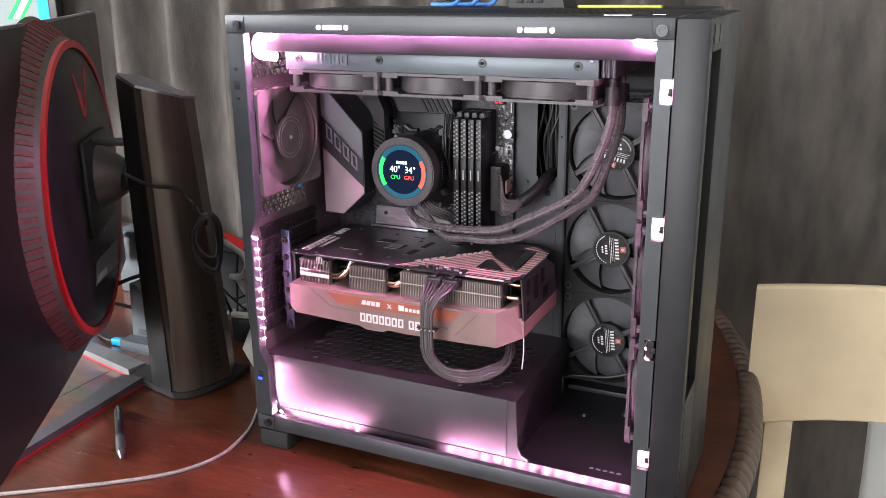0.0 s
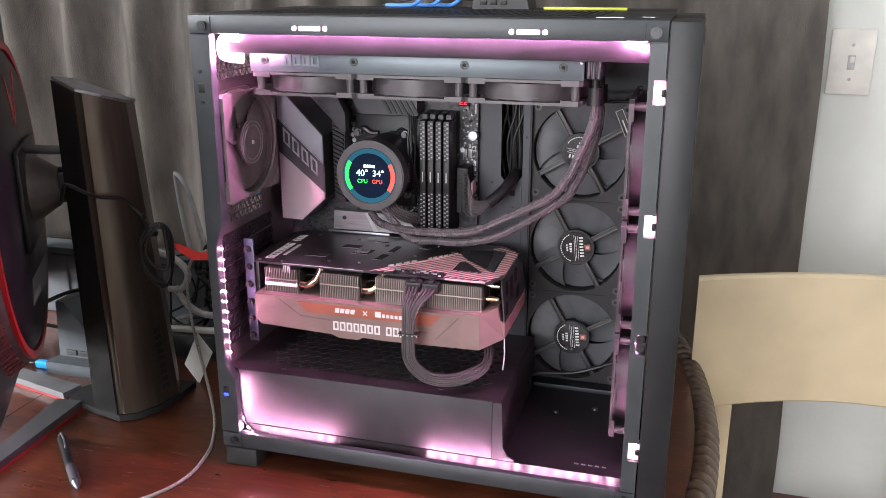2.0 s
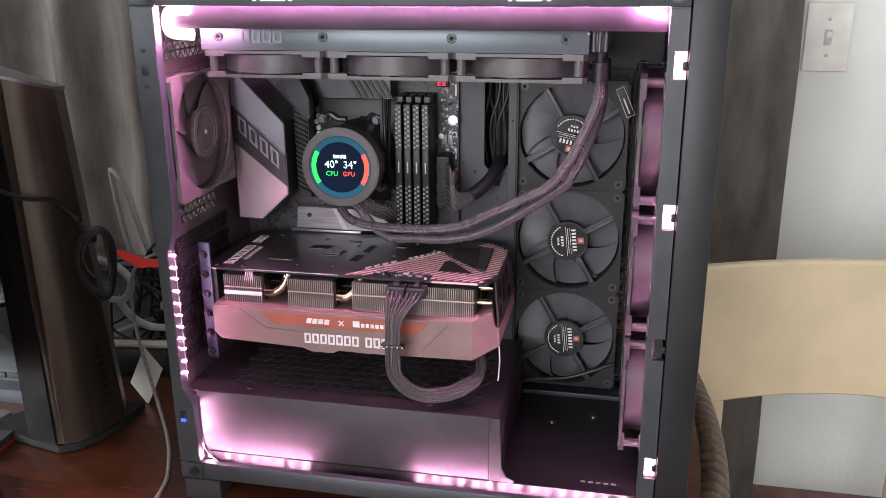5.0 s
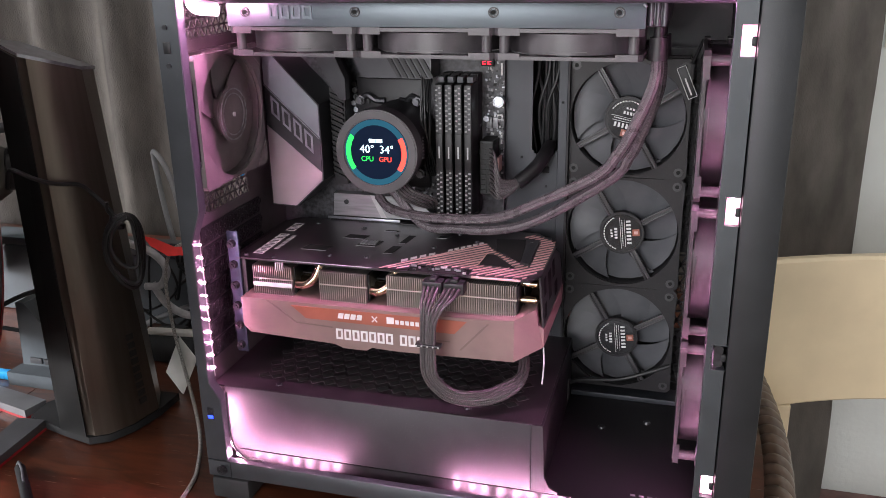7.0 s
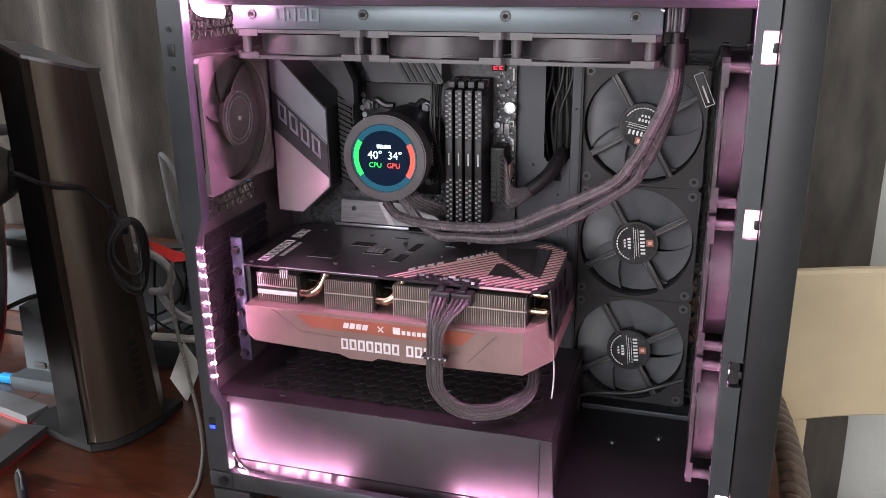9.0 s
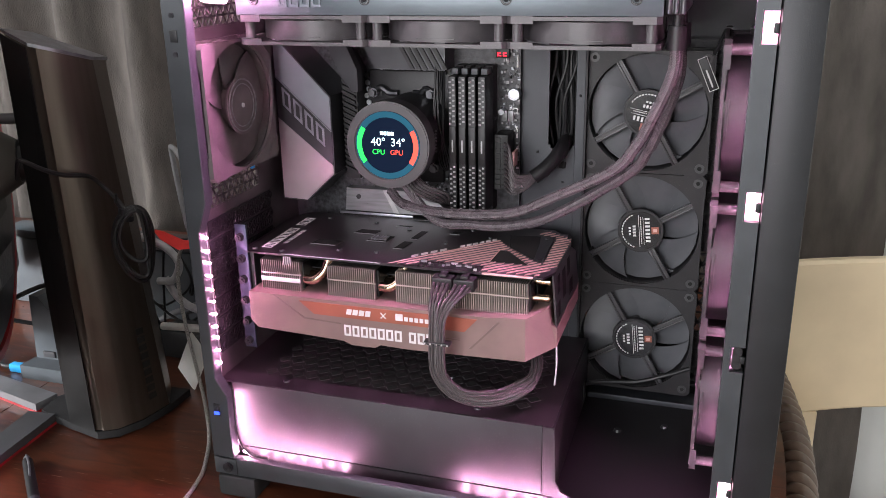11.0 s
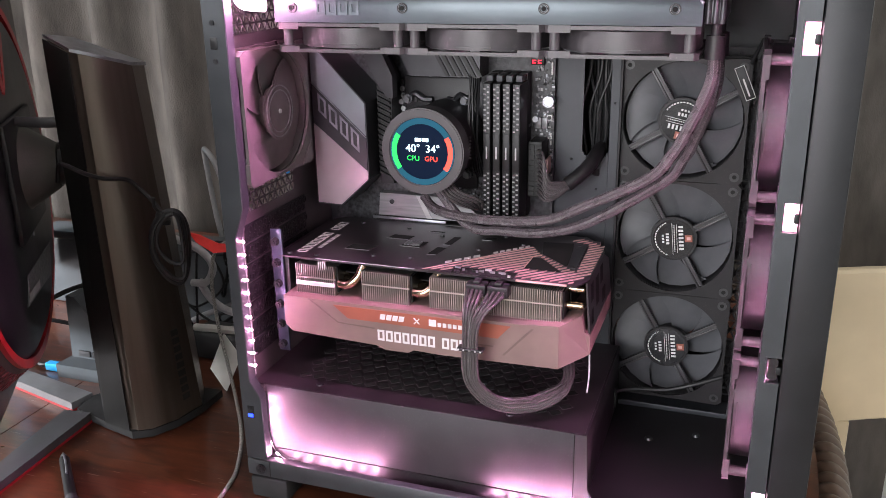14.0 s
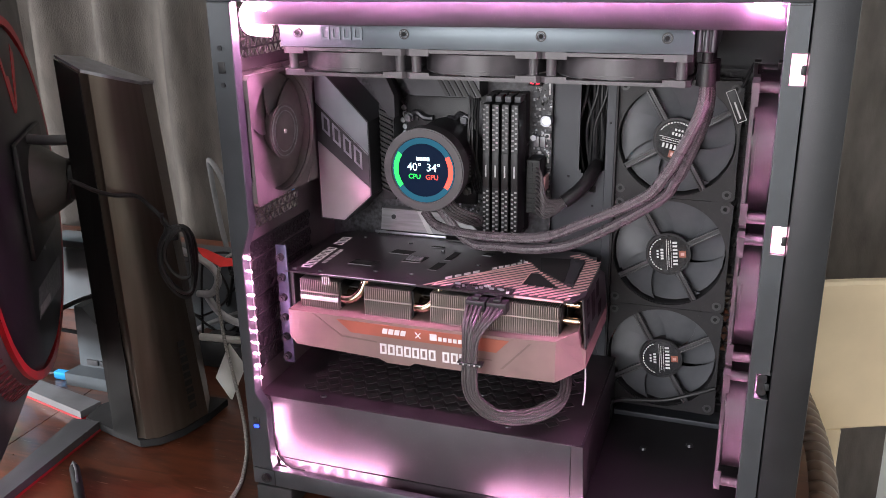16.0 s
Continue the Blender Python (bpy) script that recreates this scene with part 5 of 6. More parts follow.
for i in range(11):  # plain bars in place of the printed name along the left end
    y = 0.066 + 0.0092 * i
    if i != 7:
        bm = B()
        for x0, x1, y0, y1 in ((0.0200, 0.0218, 0, 0.0070), (0.0288, 0.0306, 0, 0.0070), (0.0218, 0.0288, 0, 0.0016), (0.0218, 0.0288, 0.0054, 0.0070)):
            box(bm, x0, x1, y + y0, y + y1, ZP + 0.0001, ZP + 0.0004)
        part("print_bar", bm, WHITE, bp, smooth=0)
for i in range(5):
    flat("print_bar", [(0.0350, 0.082 + 0.009 * i), (0.0395, 0.082 + 0.009 * i), (0.0395, 0.089 + 0.009 * i), (0.0350, 0.089 + 0.009 * i)], PALE)
for i in range(4):
    x = 0.171 + 0.0070 * i
    y = 0.0545 + (x - 0.156) * 1.054 + 0.004
    flat("print_bar", [(x, y), (x + 0.005, y + 0.0053), (x + 0.0035, y + 0.0105), (x - 0.0015, y + 0.0052)], WHITE)
for i in range(6):
    x = 0.207 + 0.0050 * i
    y = 0.0545 + (x - 0.156) * 1.054 + 0.004
    flat("print_bar", [(x, y), (x + 0.0036, y + 0.0038), (x + 0.0024, y + 0.0085), (x - 0.0012, y + 0.0047)], WHITE)
# cut-outs laid on as near-black sheets, the shade within as colour
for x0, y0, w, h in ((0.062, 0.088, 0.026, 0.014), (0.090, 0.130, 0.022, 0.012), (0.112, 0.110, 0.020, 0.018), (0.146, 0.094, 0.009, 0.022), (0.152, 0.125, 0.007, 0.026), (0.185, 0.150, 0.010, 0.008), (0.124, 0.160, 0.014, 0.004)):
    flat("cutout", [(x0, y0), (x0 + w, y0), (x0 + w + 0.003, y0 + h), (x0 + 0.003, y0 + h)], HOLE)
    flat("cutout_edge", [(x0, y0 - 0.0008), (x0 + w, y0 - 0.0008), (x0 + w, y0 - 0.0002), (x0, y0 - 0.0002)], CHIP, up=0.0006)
for i in range(6):
    bm = B(); box(bm, 0.1145 + 0.0028 * i, 0.1163 + 0.0028 * i, 0.1135, 0.1250, ZP + 0.0004, ZP + 0.0016)
    part("small_part", bm, random.choice((ZINC, CHIP)), bp, smooth=0)
for x, y in ((0.016, 0.060), (0.045, 0.060), (0.098, 0.075), (0.045, 0.17), (0.135, 0.078), (0.142, 0.150), (0.100, 0.165), (0.19, 0.12), (0.205, 0.165), (0.228, 0.146), (0.2868, 0.095), (0.2825, 0.156)):
    bm = B(); cyl(bm, (x, y, ZP + 0.0008), (0, 0, 1), 0.0025, 0.0021, 0.0016, 16)
    part("screw", bm, SCREW, bp)
bm = B(); box(bm, 0.048, 0.149, 0.0517, 0.0530, ZP - 0.0002, ZP + 0.0003)
part("bright_edge", bm, PALE, bp)
bm = B(); box(bm, 0.020, 0.2980, 0.0575, 0.1840, ZP - 0.0042, ZP - 0.0020)
part("circuit_board", bm, PCB, gpu)

# fin stacks with bent heat pipes between them
for x0, x1, z0, z1, y0 in ((0.0255, 0.0675, 0.9490, 0.9790, 0.0520), (0.0960, 0.1450, 0.9490, 0.9790, 0.0500), (0.1640, 0.2880, 0.9500, 0.9800, 0.0500)):
    # added black block, painting the shade in the gaps between fins
    core = B(); box(core, x0, x1, y0 + 0.006, 0.175, z0 + 0.002, z1 - 0.002)
    part("fin_gap_shade", core, BLACK, gpu)
    bm = B(); box(bm, 0, 0.0006, y0, 0.178, z0, z1), box(bm, 0.0006, 0.0021, y0 - 0.0004, y0 + 0.0004, z0 + 0.0164, z0 + 0.0178)
    one = part("fin", bm, FIN, gpu, smooth=0)
    one.matrix_basis = Matrix.Translation((x0, 0, 0))
    for n in range(1, int((x1 - x0) / 0.0021)):
        ob = new("fin", one.data)
        ob.parent = gpu
        ob.matrix_parent_inverse = one.matrix_parent_inverse.copy()
        ob.matrix_basis = Matrix.Translation((x0 + 0.0021 * n, 0, 0))
bm = B(); box(bm, 0.0255, 0.0670, 0.0508, 0.0520, 0.9580, 0.9625, 0.0004)
part("bright_bracket", bm, WHITE, gpu)
for i in range(4):
    bm = B(); box(bm, 0.0510 + 0.0022 * i, 0.0520 + 0.0022 * i, 0.050, 0.0518, 0.9760, 0.9840)
    part("lead", bm, PALE, gpu, smooth=0)
for xa in (0.0690, 0.1460):
    for k in range(3):
        bm = B(); tube(bm, [(xa, 0.058 + 0.014 * k, 0.9605), (xa + 0.010, 0.057 + 0.014 * k, 0.9615), (xa + 0.019, 0.060 + 0.014 * k, 0.9690), (xa + 0.0235, 0.066 + 0.014 * k, 0.9830)], 0.0046, 12, 8)
        part("heat_pipe", bm, COPPER, gpu, "bent nickel heat pipe")
for k, (z, y) in enumerate(((0.9745, 0.075), (0.9620, 0.066), (0.9530, 0.085), (0.9720, 0.105), (0.9600, 0.120))):
    bm = B(); cyl(bm, (0.2935, y, z), (1, 0, 0), 0.0034, 0.0034, 0.016, 16), bmesh.ops.create_uvsphere(bm, u_segments=14, v_segments=8, radius=0.0034, matrix=Matrix.Translation((0.3015, y, z)))
    part("heat_pipe", bm, COPPER, gpu)
for z in (0.956, 0.966, 0.976):
    for x0, x1 in ((0.068, 0.0955), (0.1455, 0.1635)):
        bm = B(); box(bm, x0, x1, 0.075, 0.17, z, z + 0.0012)
        part("base_plate", bm, BLACK, gpu)

# shroud
bm = B()
prism(bm, [(0.0170, 0.9495), (0.0170, 0.9200), (0.0240, 0.9130), (0.1130, 0.9095), (0.1220, 0.9060), (0.1450, 0.9060), (0.1510, 0.9095), (0.1760, 0.9085), (0.2872, 0.9105), (0.2872, 0.9515), (0.2500, 0.9490)], 0.0400, 0.1800)
shroud = part("shroud", bm, BROWN, gpu, "matt brown plastic shroud")
bm = B()
va = [bm.verts.new(v) for v in ((0.2871, 0.0400, 0.9105), (0.3110, 0.0620, 0.9180), (0.3110, 0.0620, 0.9360), (0.3060, 0.0600, 0.9400), (0.3035, 0.0580, 0.9560), (0.2871, 0.0400, 0.9515), (0.2871, 0.1790, 0.9105), (0.3110, 0.1790, 0.9180), (0.3110, 0.1790, 0.9360), (0.3060, 0.1790, 0.9400), (0.3035, 0.1790, 0.9560), (0.2871, 0.1790, 0.9515))]
bm.faces.new(va[:6]), bm.faces.new(va[:5:-1])
for i in range(6):
    bm.faces.new((va[i], va[6 + i], va[6 + (i + 1) % 6], va[(i + 1) % 6]))
bmesh.ops.recalc_face_normals(bm, faces=bm.faces)
part("shroud_end", bm, BROWN, gpu, smooth=0)
bm = B()
ends = [[bm.verts.new((x, y, z)) for y, z in ((0.066, 0.9842), (0.150, 0.9842), (0.178, 0.9700), (0.178, 0.9362), (0.064, 0.9362))] for x in (0.3045, 0.3062)]
for v in ends[0] + ends[1]:
    v.co.x += 0.0045 * (0.9842 - v.co.z) / 0.048
bm.faces.new(ends[0]), bm.faces.new(ends[1][::-1])
for k in range(5):
    bm.faces.new((ends[0][k], ends[1][k], ends[1][(k + 1) % 5], ends[0][(k + 1) % 5]))
bmesh.ops.recalc_face_normals(bm, faces=bm.faces)
ep = part("end_plate", bm, BACKPLATE, gpu, "glossy dark end plate with cut-outs", smooth=0)
# end plate stays whole; dark sheets paint the shade of its cut-outs
for y0, y1, z0, z1 in ((0.076, 0.092, 0.962, 0.978), (0.098, 0.118, 0.950, 0.976), (0.124, 0.142, 0.962, 0.978), (0.072, 0.086, 0.942, 0.955), (0.128, 0.150, 0.942, 0.955)):
    bm = B()
    quad = [bm.verts.new((0.3065 + 0.0045 * (0.9842 - z) / 0.048, y, z)) for y, z in ((y0, z0), (y1 - 0.004, z0), (y1, z1), (y0 + 0.004, z1))]
    bmesh.ops.solidify(bm, geom=[bm.faces.new(quad)], thickness=0.0004)
    part("cutout", bm, HOLE, ep, smooth=0)
bm = B(); box(bm, 0.2895, 0.2905, 0.075, 0.172, 0.9520, 0.9810)
part("end_baffle", bm, BLACK, gpu)
bm = B(); prism(bm, [(0.0700, 0.9460), (0.0850, 0.9340), (0.2320, 0.9330), (0.2440, 0.9462)], 0.0391, 0.0400)
acc = part("accent_panel", bm, ACCENT, shroud, "rust-red inset panel")
for o in ([(0.0430, 0.9490), (0.0450, 0.9490), (0.0760, 0.9280), (0.0735, 0.9280)], [(0.0735, 0.9290), (0.1120, 0.9275), (0.1120, 0.9262), (0.0735, 0.9278)], [(0.2060, 0.9250), (0.2280, 0.9250), (0.2280, 0.9240), (0.2060, 0.9240)], [(0.2360, 0.9170), (0.2385, 0.9170), (0.2650, 0.9460), (0.2625, 0.9460)]):
    bm = B(); prism(bm, o, 0.0396, 0.0400)
    part("groove", bm, mat("groove_brown", (0.13, 0.085, 0.075), 0.55, 0, 0.06, 40, 400, 0.02), shroud, smooth=0)
part("maker_mark", marks(0.1180, 0.1430, 0.9375, 0.9428, 4, 0.0390, 0.0012, 0.0004, 0.2), WHITE, acc, smooth=0)
bm = B(); prism(bm, [(0.1520, 0.9375), (0.1530, 0.9370), (0.1580, 0.9425), (0.1572, 0.9430)], 0.0386, 0.0390), prism(bm, [(0.1520, 0.9425), (0.1572, 0.9370), (0.1580, 0.9376), (0.1528, 0.9430)], 0.0386, 0.0390)
part("cross_mark", bm, WHITE, acc, smooth=0)
bm = B(); box(bm, 0.1670, 0.1740, 0.0386, 0.0390, 0.9370, 0.9435)
part("maker_mark", bm, WHITE, acc, smooth=0)
part("maker_mark", marks(0.1755, 0.2050, 0.9372, 0.9412, 6, 0.0390, 0, 0.0004, 0.3), WHITE, acc, smooth=0)
for i in range(11):  # plain white bars in place of the product name
    if i == 7:
        continue
    x = 0.1150 + 0.0084 * i - (0.003 if i > 7 else 0)
    bm = hollow(B(), x, x + 0.0068, 0.9155, 0.9262, 0.0019, 0.0400)
    part("print_mark", bm, WHITE, shroud, smooth=0)
bm = B(); tube(bm, [(0.3110, 0.062, 0.918), (0.3118, 0.060, 0.900), (0.3108, 0.058, 0.882)], 0.0008, 6)
part("stray_wire", bm, PALE, gpu)
bm = B(); box(bm, 0.0005, 0.0165, 0.0560, 0.1800, 0.9100, 0.9840, 0.0005)
part("bracket", bm, SATIN, gpu)

# power lead of the graphics card
lead = thing("power_cable", "two bundles of black sleeved power wires with plugs", "cable", (0.22, 0.05, 0.86))
for x0 in (0.2030, 0.2230):
    bm = B(); box(bm, x0, x0 + 0.0185, 0.0370, 0.0505, 0.9725, 0.9830, 0.0008)
    plug = part("plug", bm, BLACK, lead)
    for i in range(4):
        bm = B(); box(bm, x0 + 0.0010 + 0.0043 * i, x0 + 0.0044 + 0.0043 * i, 0.0362, 0.0369, 0.9745, 0.9810)
        part("plug_cell", bm, SATIN, plug)
    bm = B(); box(bm, x0 + 0.006, x0 + 0.0125, 0.039, 0.0490, 0.9832, 0.9860, 0.0006)
    part("latch", bm, BLACK, plug)
random.seed(11)
for b, x0 in enumerate((0.2052, 0.2252)):
    for i in range(8):
        sx = x0 + 0.0043 * (i % 4)
        row = i // 4
        off = 0.80 * ((0.0023 * (i % 4) - 0.0035) + 0.0088 * (b - 0.5))
        dy = 0.0030 * row
        u = random.uniform(-0.0011, 0.0011)
        spine = [(0.2145, 0.0160, 0.950), (0.2140, 0.0150, 0.925), (0.2150, 0.0145, 0.904), (0.2215, 0.0150, 0.892), (0.2340, 0.0165, 0.8825), (0.2505, 0.0215, 0.8780), (0.2690, 0.0310, 0.8780), (0.2840, 0.0430, 0.8830), (0.2920, 0.0570, 0.8880), (0.2900, 0.0760, 0.8980), (0.2750, 0.1000, 0.9020)]
        mid = Vector((0.2500, 0, 0.9060))
        pts = [(sx, 0.0365, 0.9785 - 0.004 * row), (sx * 0.75 + (0.216 + off) * 0.25, 0.0275 + u, 0.9725), (sx * 0.3 + (0.2150 + off) * 0.7, 0.0185 + u, 0.9640)]
        for n, (x, y, z) in enumerate(spine):
            out = Vector((x - mid.x, 0, z - mid.z))
            out = Vector((-1, 0, 0)) if n < 3 else out.normalized()
            w = -off * (1.0 if n < 8 else 0.6)
            pts.append((x + out.x * w + u, y + dy, z + out.z * w + u))
        bm = B(); tube(bm, pts, 0.00145, 8, 8)
        part("wire", bm, WIRE, lead)
for b in (0, 1):
    cx = 0.2090 + 0.0105 * b
    bm = B(); box(bm, cx - 0.0068, cx + 0.0066, 0.0125, 0.0218, 0.9290, 0.9320, 0.001)
    tie = part("cable_tie", bm, BLACK, lead)
    for k in range(3):
        bm = B(); box(bm, cx - 0.006 + 0.005 * k, cx - 0.0045 + 0.005 * k, 0.0121, 0.0126, 0.9298, 0.9312)
        part("tie_tooth", bm, PALE, tie)

# main power lead of the board
main = thing("power_cable", "thick bundle of black wires entering a sleeve", "cable", (0.25, 0.19, 1.03))
bm = B(); box(bm, 0.2235, 0.2375, 0.1780, 0.2045, 1.0270, 1.0830, 0.001)
plug = part("plug", bm, DEEPBLACK, main)
for i in range(10):
    bm = B(); box(bm, 0.2245, 0.2300, 0.1772, 0.1779, 1.0285 + 0.0053 * i, 1.0325 + 0.0053 * i), box(bm, 0.2310, 0.2365, 0.1772, 0.1779, 1.0285 + 0.0053 * i, 1.0325 + 0.0053 * i)
    part("plug_cell", bm, DEEPBLACK, plug, smooth=0)
bm = B(); box(bm, 0.2388, 0.2412, 0.188, 0.2040, 1.0480, 1.0640, 0.0006)
part("latch", bm, STRIPE, plug)
for i in range(11):
    z = 1.0310 + 0.0044 * i
    bm = B(); tube(bm, [(0.2340, 0.1775, z), (0.2405, 0.1700, z - 0.003), (0.2465, 0.1680 - 0.0004 * (i % 3), 1.0265 + 0.0022 * i), (0.2560, 0.1720, 1.0310 + 0.0014 * i), (0.2650, 0.1780, 1.0390 + 0.0008 * i)], 0.00125, 7, 8)
    part("wire", bm, WIRE, main)
bm = B(); tube(bm, [(0.2630, 0.177, 1.0420), (0.2720, 0.182, 1.0490), (0.2810, 0.190, 1.0580), (0.2860, 0.204, 1.0670), (0.2870, 0.225, 1.0700)], 0.0070, 16, 8)
part("sleeve", bm, SATIN, main, "matt black heat-shrink sleeve")
hidden = thing("cable_bundle", "tangle of black cables behind the tray slot", "cable", (0.28, 0.24, 1.05))
for i in range(9):
    x = 0.2745 + 0.0024 * i
    bm = B(); tube(bm, [(x, 0.232 + 0.002 * (i % 4), 1.205), (x + 0.006 * math.sin(i * 2.3), 0.226 + 0.002 * (i % 3), 1.15), (x - 0.007 * math.cos(2 * i), 0.224 + 0.003 * (i % 2), 1.105), (x, 0.236, 1.04), (x, 0.24, 0.98)], 0.0016, 7, 8)
    part("wire", bm, CABLE, hidden)
# thin leads between cooler and memory, and hose leads
leads = thing("pump_leads", "thin black leads running beside the cooler", "cable", (0.16, 0.19, 1.06))
for i in range(5):
    x = 0.1660 + 0.0016 * i
    bm = B(); tube(bm, [(x - 0.004, 0.188, 1.175), (x, 0.172 + 0.002 * i, 1.140), (x + 0.003 * math.sin(i * 2), 0.165, 1.105), (x + 0.002, 0.168, 1.080), (x + 0.001 * i, 0.180, 1.052), (x, 0.196, 1.040)], 0.0011, 6, 8)
    part("lead", bm, CABLE, leads)
for i in range(5):
    bm = B(); tube(bm, [(0.140 + 0.003 * i, 0.150, 1.044), (0.146 + 0.004 * i, 0.146, 1.032 + 0.001 * i), (0.163 + 0.005 * i, 0.152, 1.020 + 0.0015 * i), (0.178, 0.170, 1.012), (0.180, 0.195, 1.006)], 0.0016, 7, 8)
    part("lead", bm, WIRE, leads)
# fan lead along the bottom of the lowest side fan, rear fan lead, tag
bm = B(); tube(bm, [(0.316, 0.195, 0.812), (0.330, 0.205, 0.814), (0.370, 0.212, 0.816), (0.400, 0.215, 0.826), (0.424, 0.22, 0.835)], 0.0022, 8, 8)
fl = thing("fan_lead", "black fan lead with a small plug", "cable", (0.33, 0.2, 0.80))
part("wire", bm, CABLE, fl)
bm = B(); box(bm, 0.3130, 0.3200, 0.190, 0.197, 0.795, 0.818, 0.0006)
part("plug", bm, BLACK, fl)
for i in range(4):
    bm = B(); box(bm, 0.3145 + 0.0012 * i, 0.3150 + 0.0012 * i, 0.1893, 0.1899, 0.797, 0.815)
    part("pin_mark", bm, PALE, fl)
rl = thing("fan_lead", "white fan plug and wires beside the rear fan", "cable", (0.0, 0.02, 1.06))
bm = B(); box(bm, 0.0015, 0.0055, 0.0135, 0.0195, 1.0740, 1.0880, 0.0006)
part("plug", bm, PALE, rl)
bm = B(); tube(bm, [(0.0035, 0.0165, 1.0740), (0.001, 0.016, 1.066), (-0.003, 0.018, 1.055), (-0.010, 0.022, 1.048)], 0.0009, 6, 6)
part("wire", bm, PALE, rl)
tagm = Matrix.Translation((0.4205, 0.150, 1.150)) @ pose(0, 0, 0, 0, -24, 0)
tg = thing("plug_tag", "small black plug with white outline near fan", "plug", (0.42, 0.155, 1.14))
bm = B(); box(bm, -0.0042, 0.0042, 0, 0.003, -0.015, 0.015, 0.0004, tagm)
pt = part("plug_body", bm, BLACK, tg)
bm = B()
for a in ((-0.0042, -0.0037, -0.015, 0.015), (0.0037, 0.0042, -0.015, 0.015), (-0.0037, 0.0037, 0.0145, 0.015), (-0.0037, 0.0037, -0.015, -0.0145)):
    box(bm, a[0], a[1], -0.0005, -0.0001, a[2], a[3], 0, tagm)
part("outline", bm, WHITE, pt, smooth=0)
bm = B(); box(bm, -0.001, 0.0004, -0.0005, -0.0001, -0.012, 0.004, 0, tagm)
part("print_bar", bm, WHITE, pt, smooth=0)
bm = B(); tube(bm, [(0.4240, 0.153, 1.166), (0.428, 0.158, 1.176), (0.432, 0.165, 1.186)], 0.0015, 6)
part("wire", bm, CABLE, tg)
# blue clip behind the rear fan
bm = B(); box(bm, -0.0138, -0.011, 0.115, 0.120, 1.050, 1.062, 0.0006)
solo("blue_clip", bm, SKY, "small blue plastic clip on rear panel", "clip")

# ---------------------------------------------------------------- monitor with its stand, seen from the back
def frame_of(nx, ny, c):
    """Local x along the panel, y up, z out of its back."""
    return Matrix(((-ny, 0, nx, c[0]), (nx, 0, ny, c[1]), (0, 1, 0, c[2]), (0, 0, 0, 1)))


MM = frame_of(0.828, 0.561, (-0.292, 0.032, 1.0405)) @ Matrix.Diagonal((1.075, 1.075, 1, 1))
MS = frame_of(0.834, 0.552, (-0.318, 0.046, 1.052))
mon = thing("monitor", "black ultrawide monitor seen from behind, red ring, bronze stand", "monitor", (-0.22, 0.09, TOP))


def local(bm, m=None):
    bmesh.ops.transform(bm, matrix=m or MM, verts=list(bm.verts))
    bmesh.ops.recalc_face_normals(bm, faces=bm.faces)
    return bm


def shell():
    bm = B()
    n = 30
    rows = []
    for i in range(n + 1):
        x = -0.46 + 0.858 * i / n
        bow = 0.10 * (x + 0.06) ** 2 + 0.030
        t = 0.012 * max(0, 1 - (abs(x) / 0.36) ** 2)
        rows.append([bm.verts.new((x, y, z)) for y, z in ((-0.212, -bow), (-0.212, -bow - 0.012), (0.197, -bow - 0.012), (0.197, -bow), (0.14, t - bow), (-0.14, t - bow))])
    for a, b in zip(rows, rows[1:]):
        for k in range(6):
            bm.faces.new((a[k], a[(k + 1) % 6], b[(k + 1) % 6], b[k]))
    bm.faces.new(rows[0]), bm.faces.new(rows[-1][::-1])
    return local(bm)


part("shell", shell(), MONITOR, mon, "black plastic back shell", smooth=25)
bm = B()
for i in range(30):
    x = -0.46 + 0.858 * i / 30
    bow = 0.10 * (x + 0.075) ** 2 + 0.030
    box(bm, x, x + 0.0286, 0.1972, 0.2000, -bow - 0.010, -bow - 0.004)
part("top_trim", local(bm), ZINC, mon, "thin bright metal edge")
bm = B(); cyl(bm, (0, 0, -0.020), (0, 0, 1), 0.206, 0.178, 0.040, 96)
disc = part("round_hump", local(bm), RINGGREY, mon, "grey conical rim of the round hump")
bm = B(); ring(bm, (0, 0, 0.0015), (0, 0, 1), 0.1700, 0.1785, 0.005, 96)
part("red_ring", local(bm), RINGRED, disc, "glossy red ring")
VENT = mat("vent_red", (0.10, 0.020, 0.020), 0.5, 0, 0.3, 200, 600, 0.2)
slope = math.degrees(math.atan2(0.028, 0.040))
for i in range(104):
    bm = B(); box(bm, -0.0165, 0.0165, -0.0027, 0.0027, -0.0006, 0.0012, 0, pose(0, 0, 0, 0, 0, 360 * i / 104) @ pose(0.192, 0, -0.020, 0, 90 - slope, 0))
    part("vent_slot", local(bm), VENT, disc, smooth=0)
bm = B(); cyl(bm, (0, 0, -0.002), (0, 0, 1), 0.1695, 0.1695, 0.004, 96), cyl(bm, (0, 0, 0.0032), (0, 0, 1), 0.1695, 0.158, 0.0064, 96)
face = part("hump_face", local(bm), MONITOR, disc)
for o in ([(-0.022, 0.144), (-0.012, 0.139), (0.014, 0.092), (0.010, 0.084)], [(0.036, 0.148), (0.046, 0.138), (0.024, 0.088), (0.016, 0.083)], [(-0.002, 0.122), (0.008, 0.120), (0.018, 0.090), (0.013, 0.084)]):
    bm = B(); prism(bm, o, 0.0065, 0.0071, "xy")
    part("red_mark", local(bm), RINGRED, face, smooth=0)
bm = B(); prism(bm, [(-0.040, -0.113), (0.086, -0.124), (0.106, -0.094), (-0.022, -0.087)], 0.0065, 0.0069, "xy")
lab = part("label", local(bm), CHIP, face, "pale grey sticker")
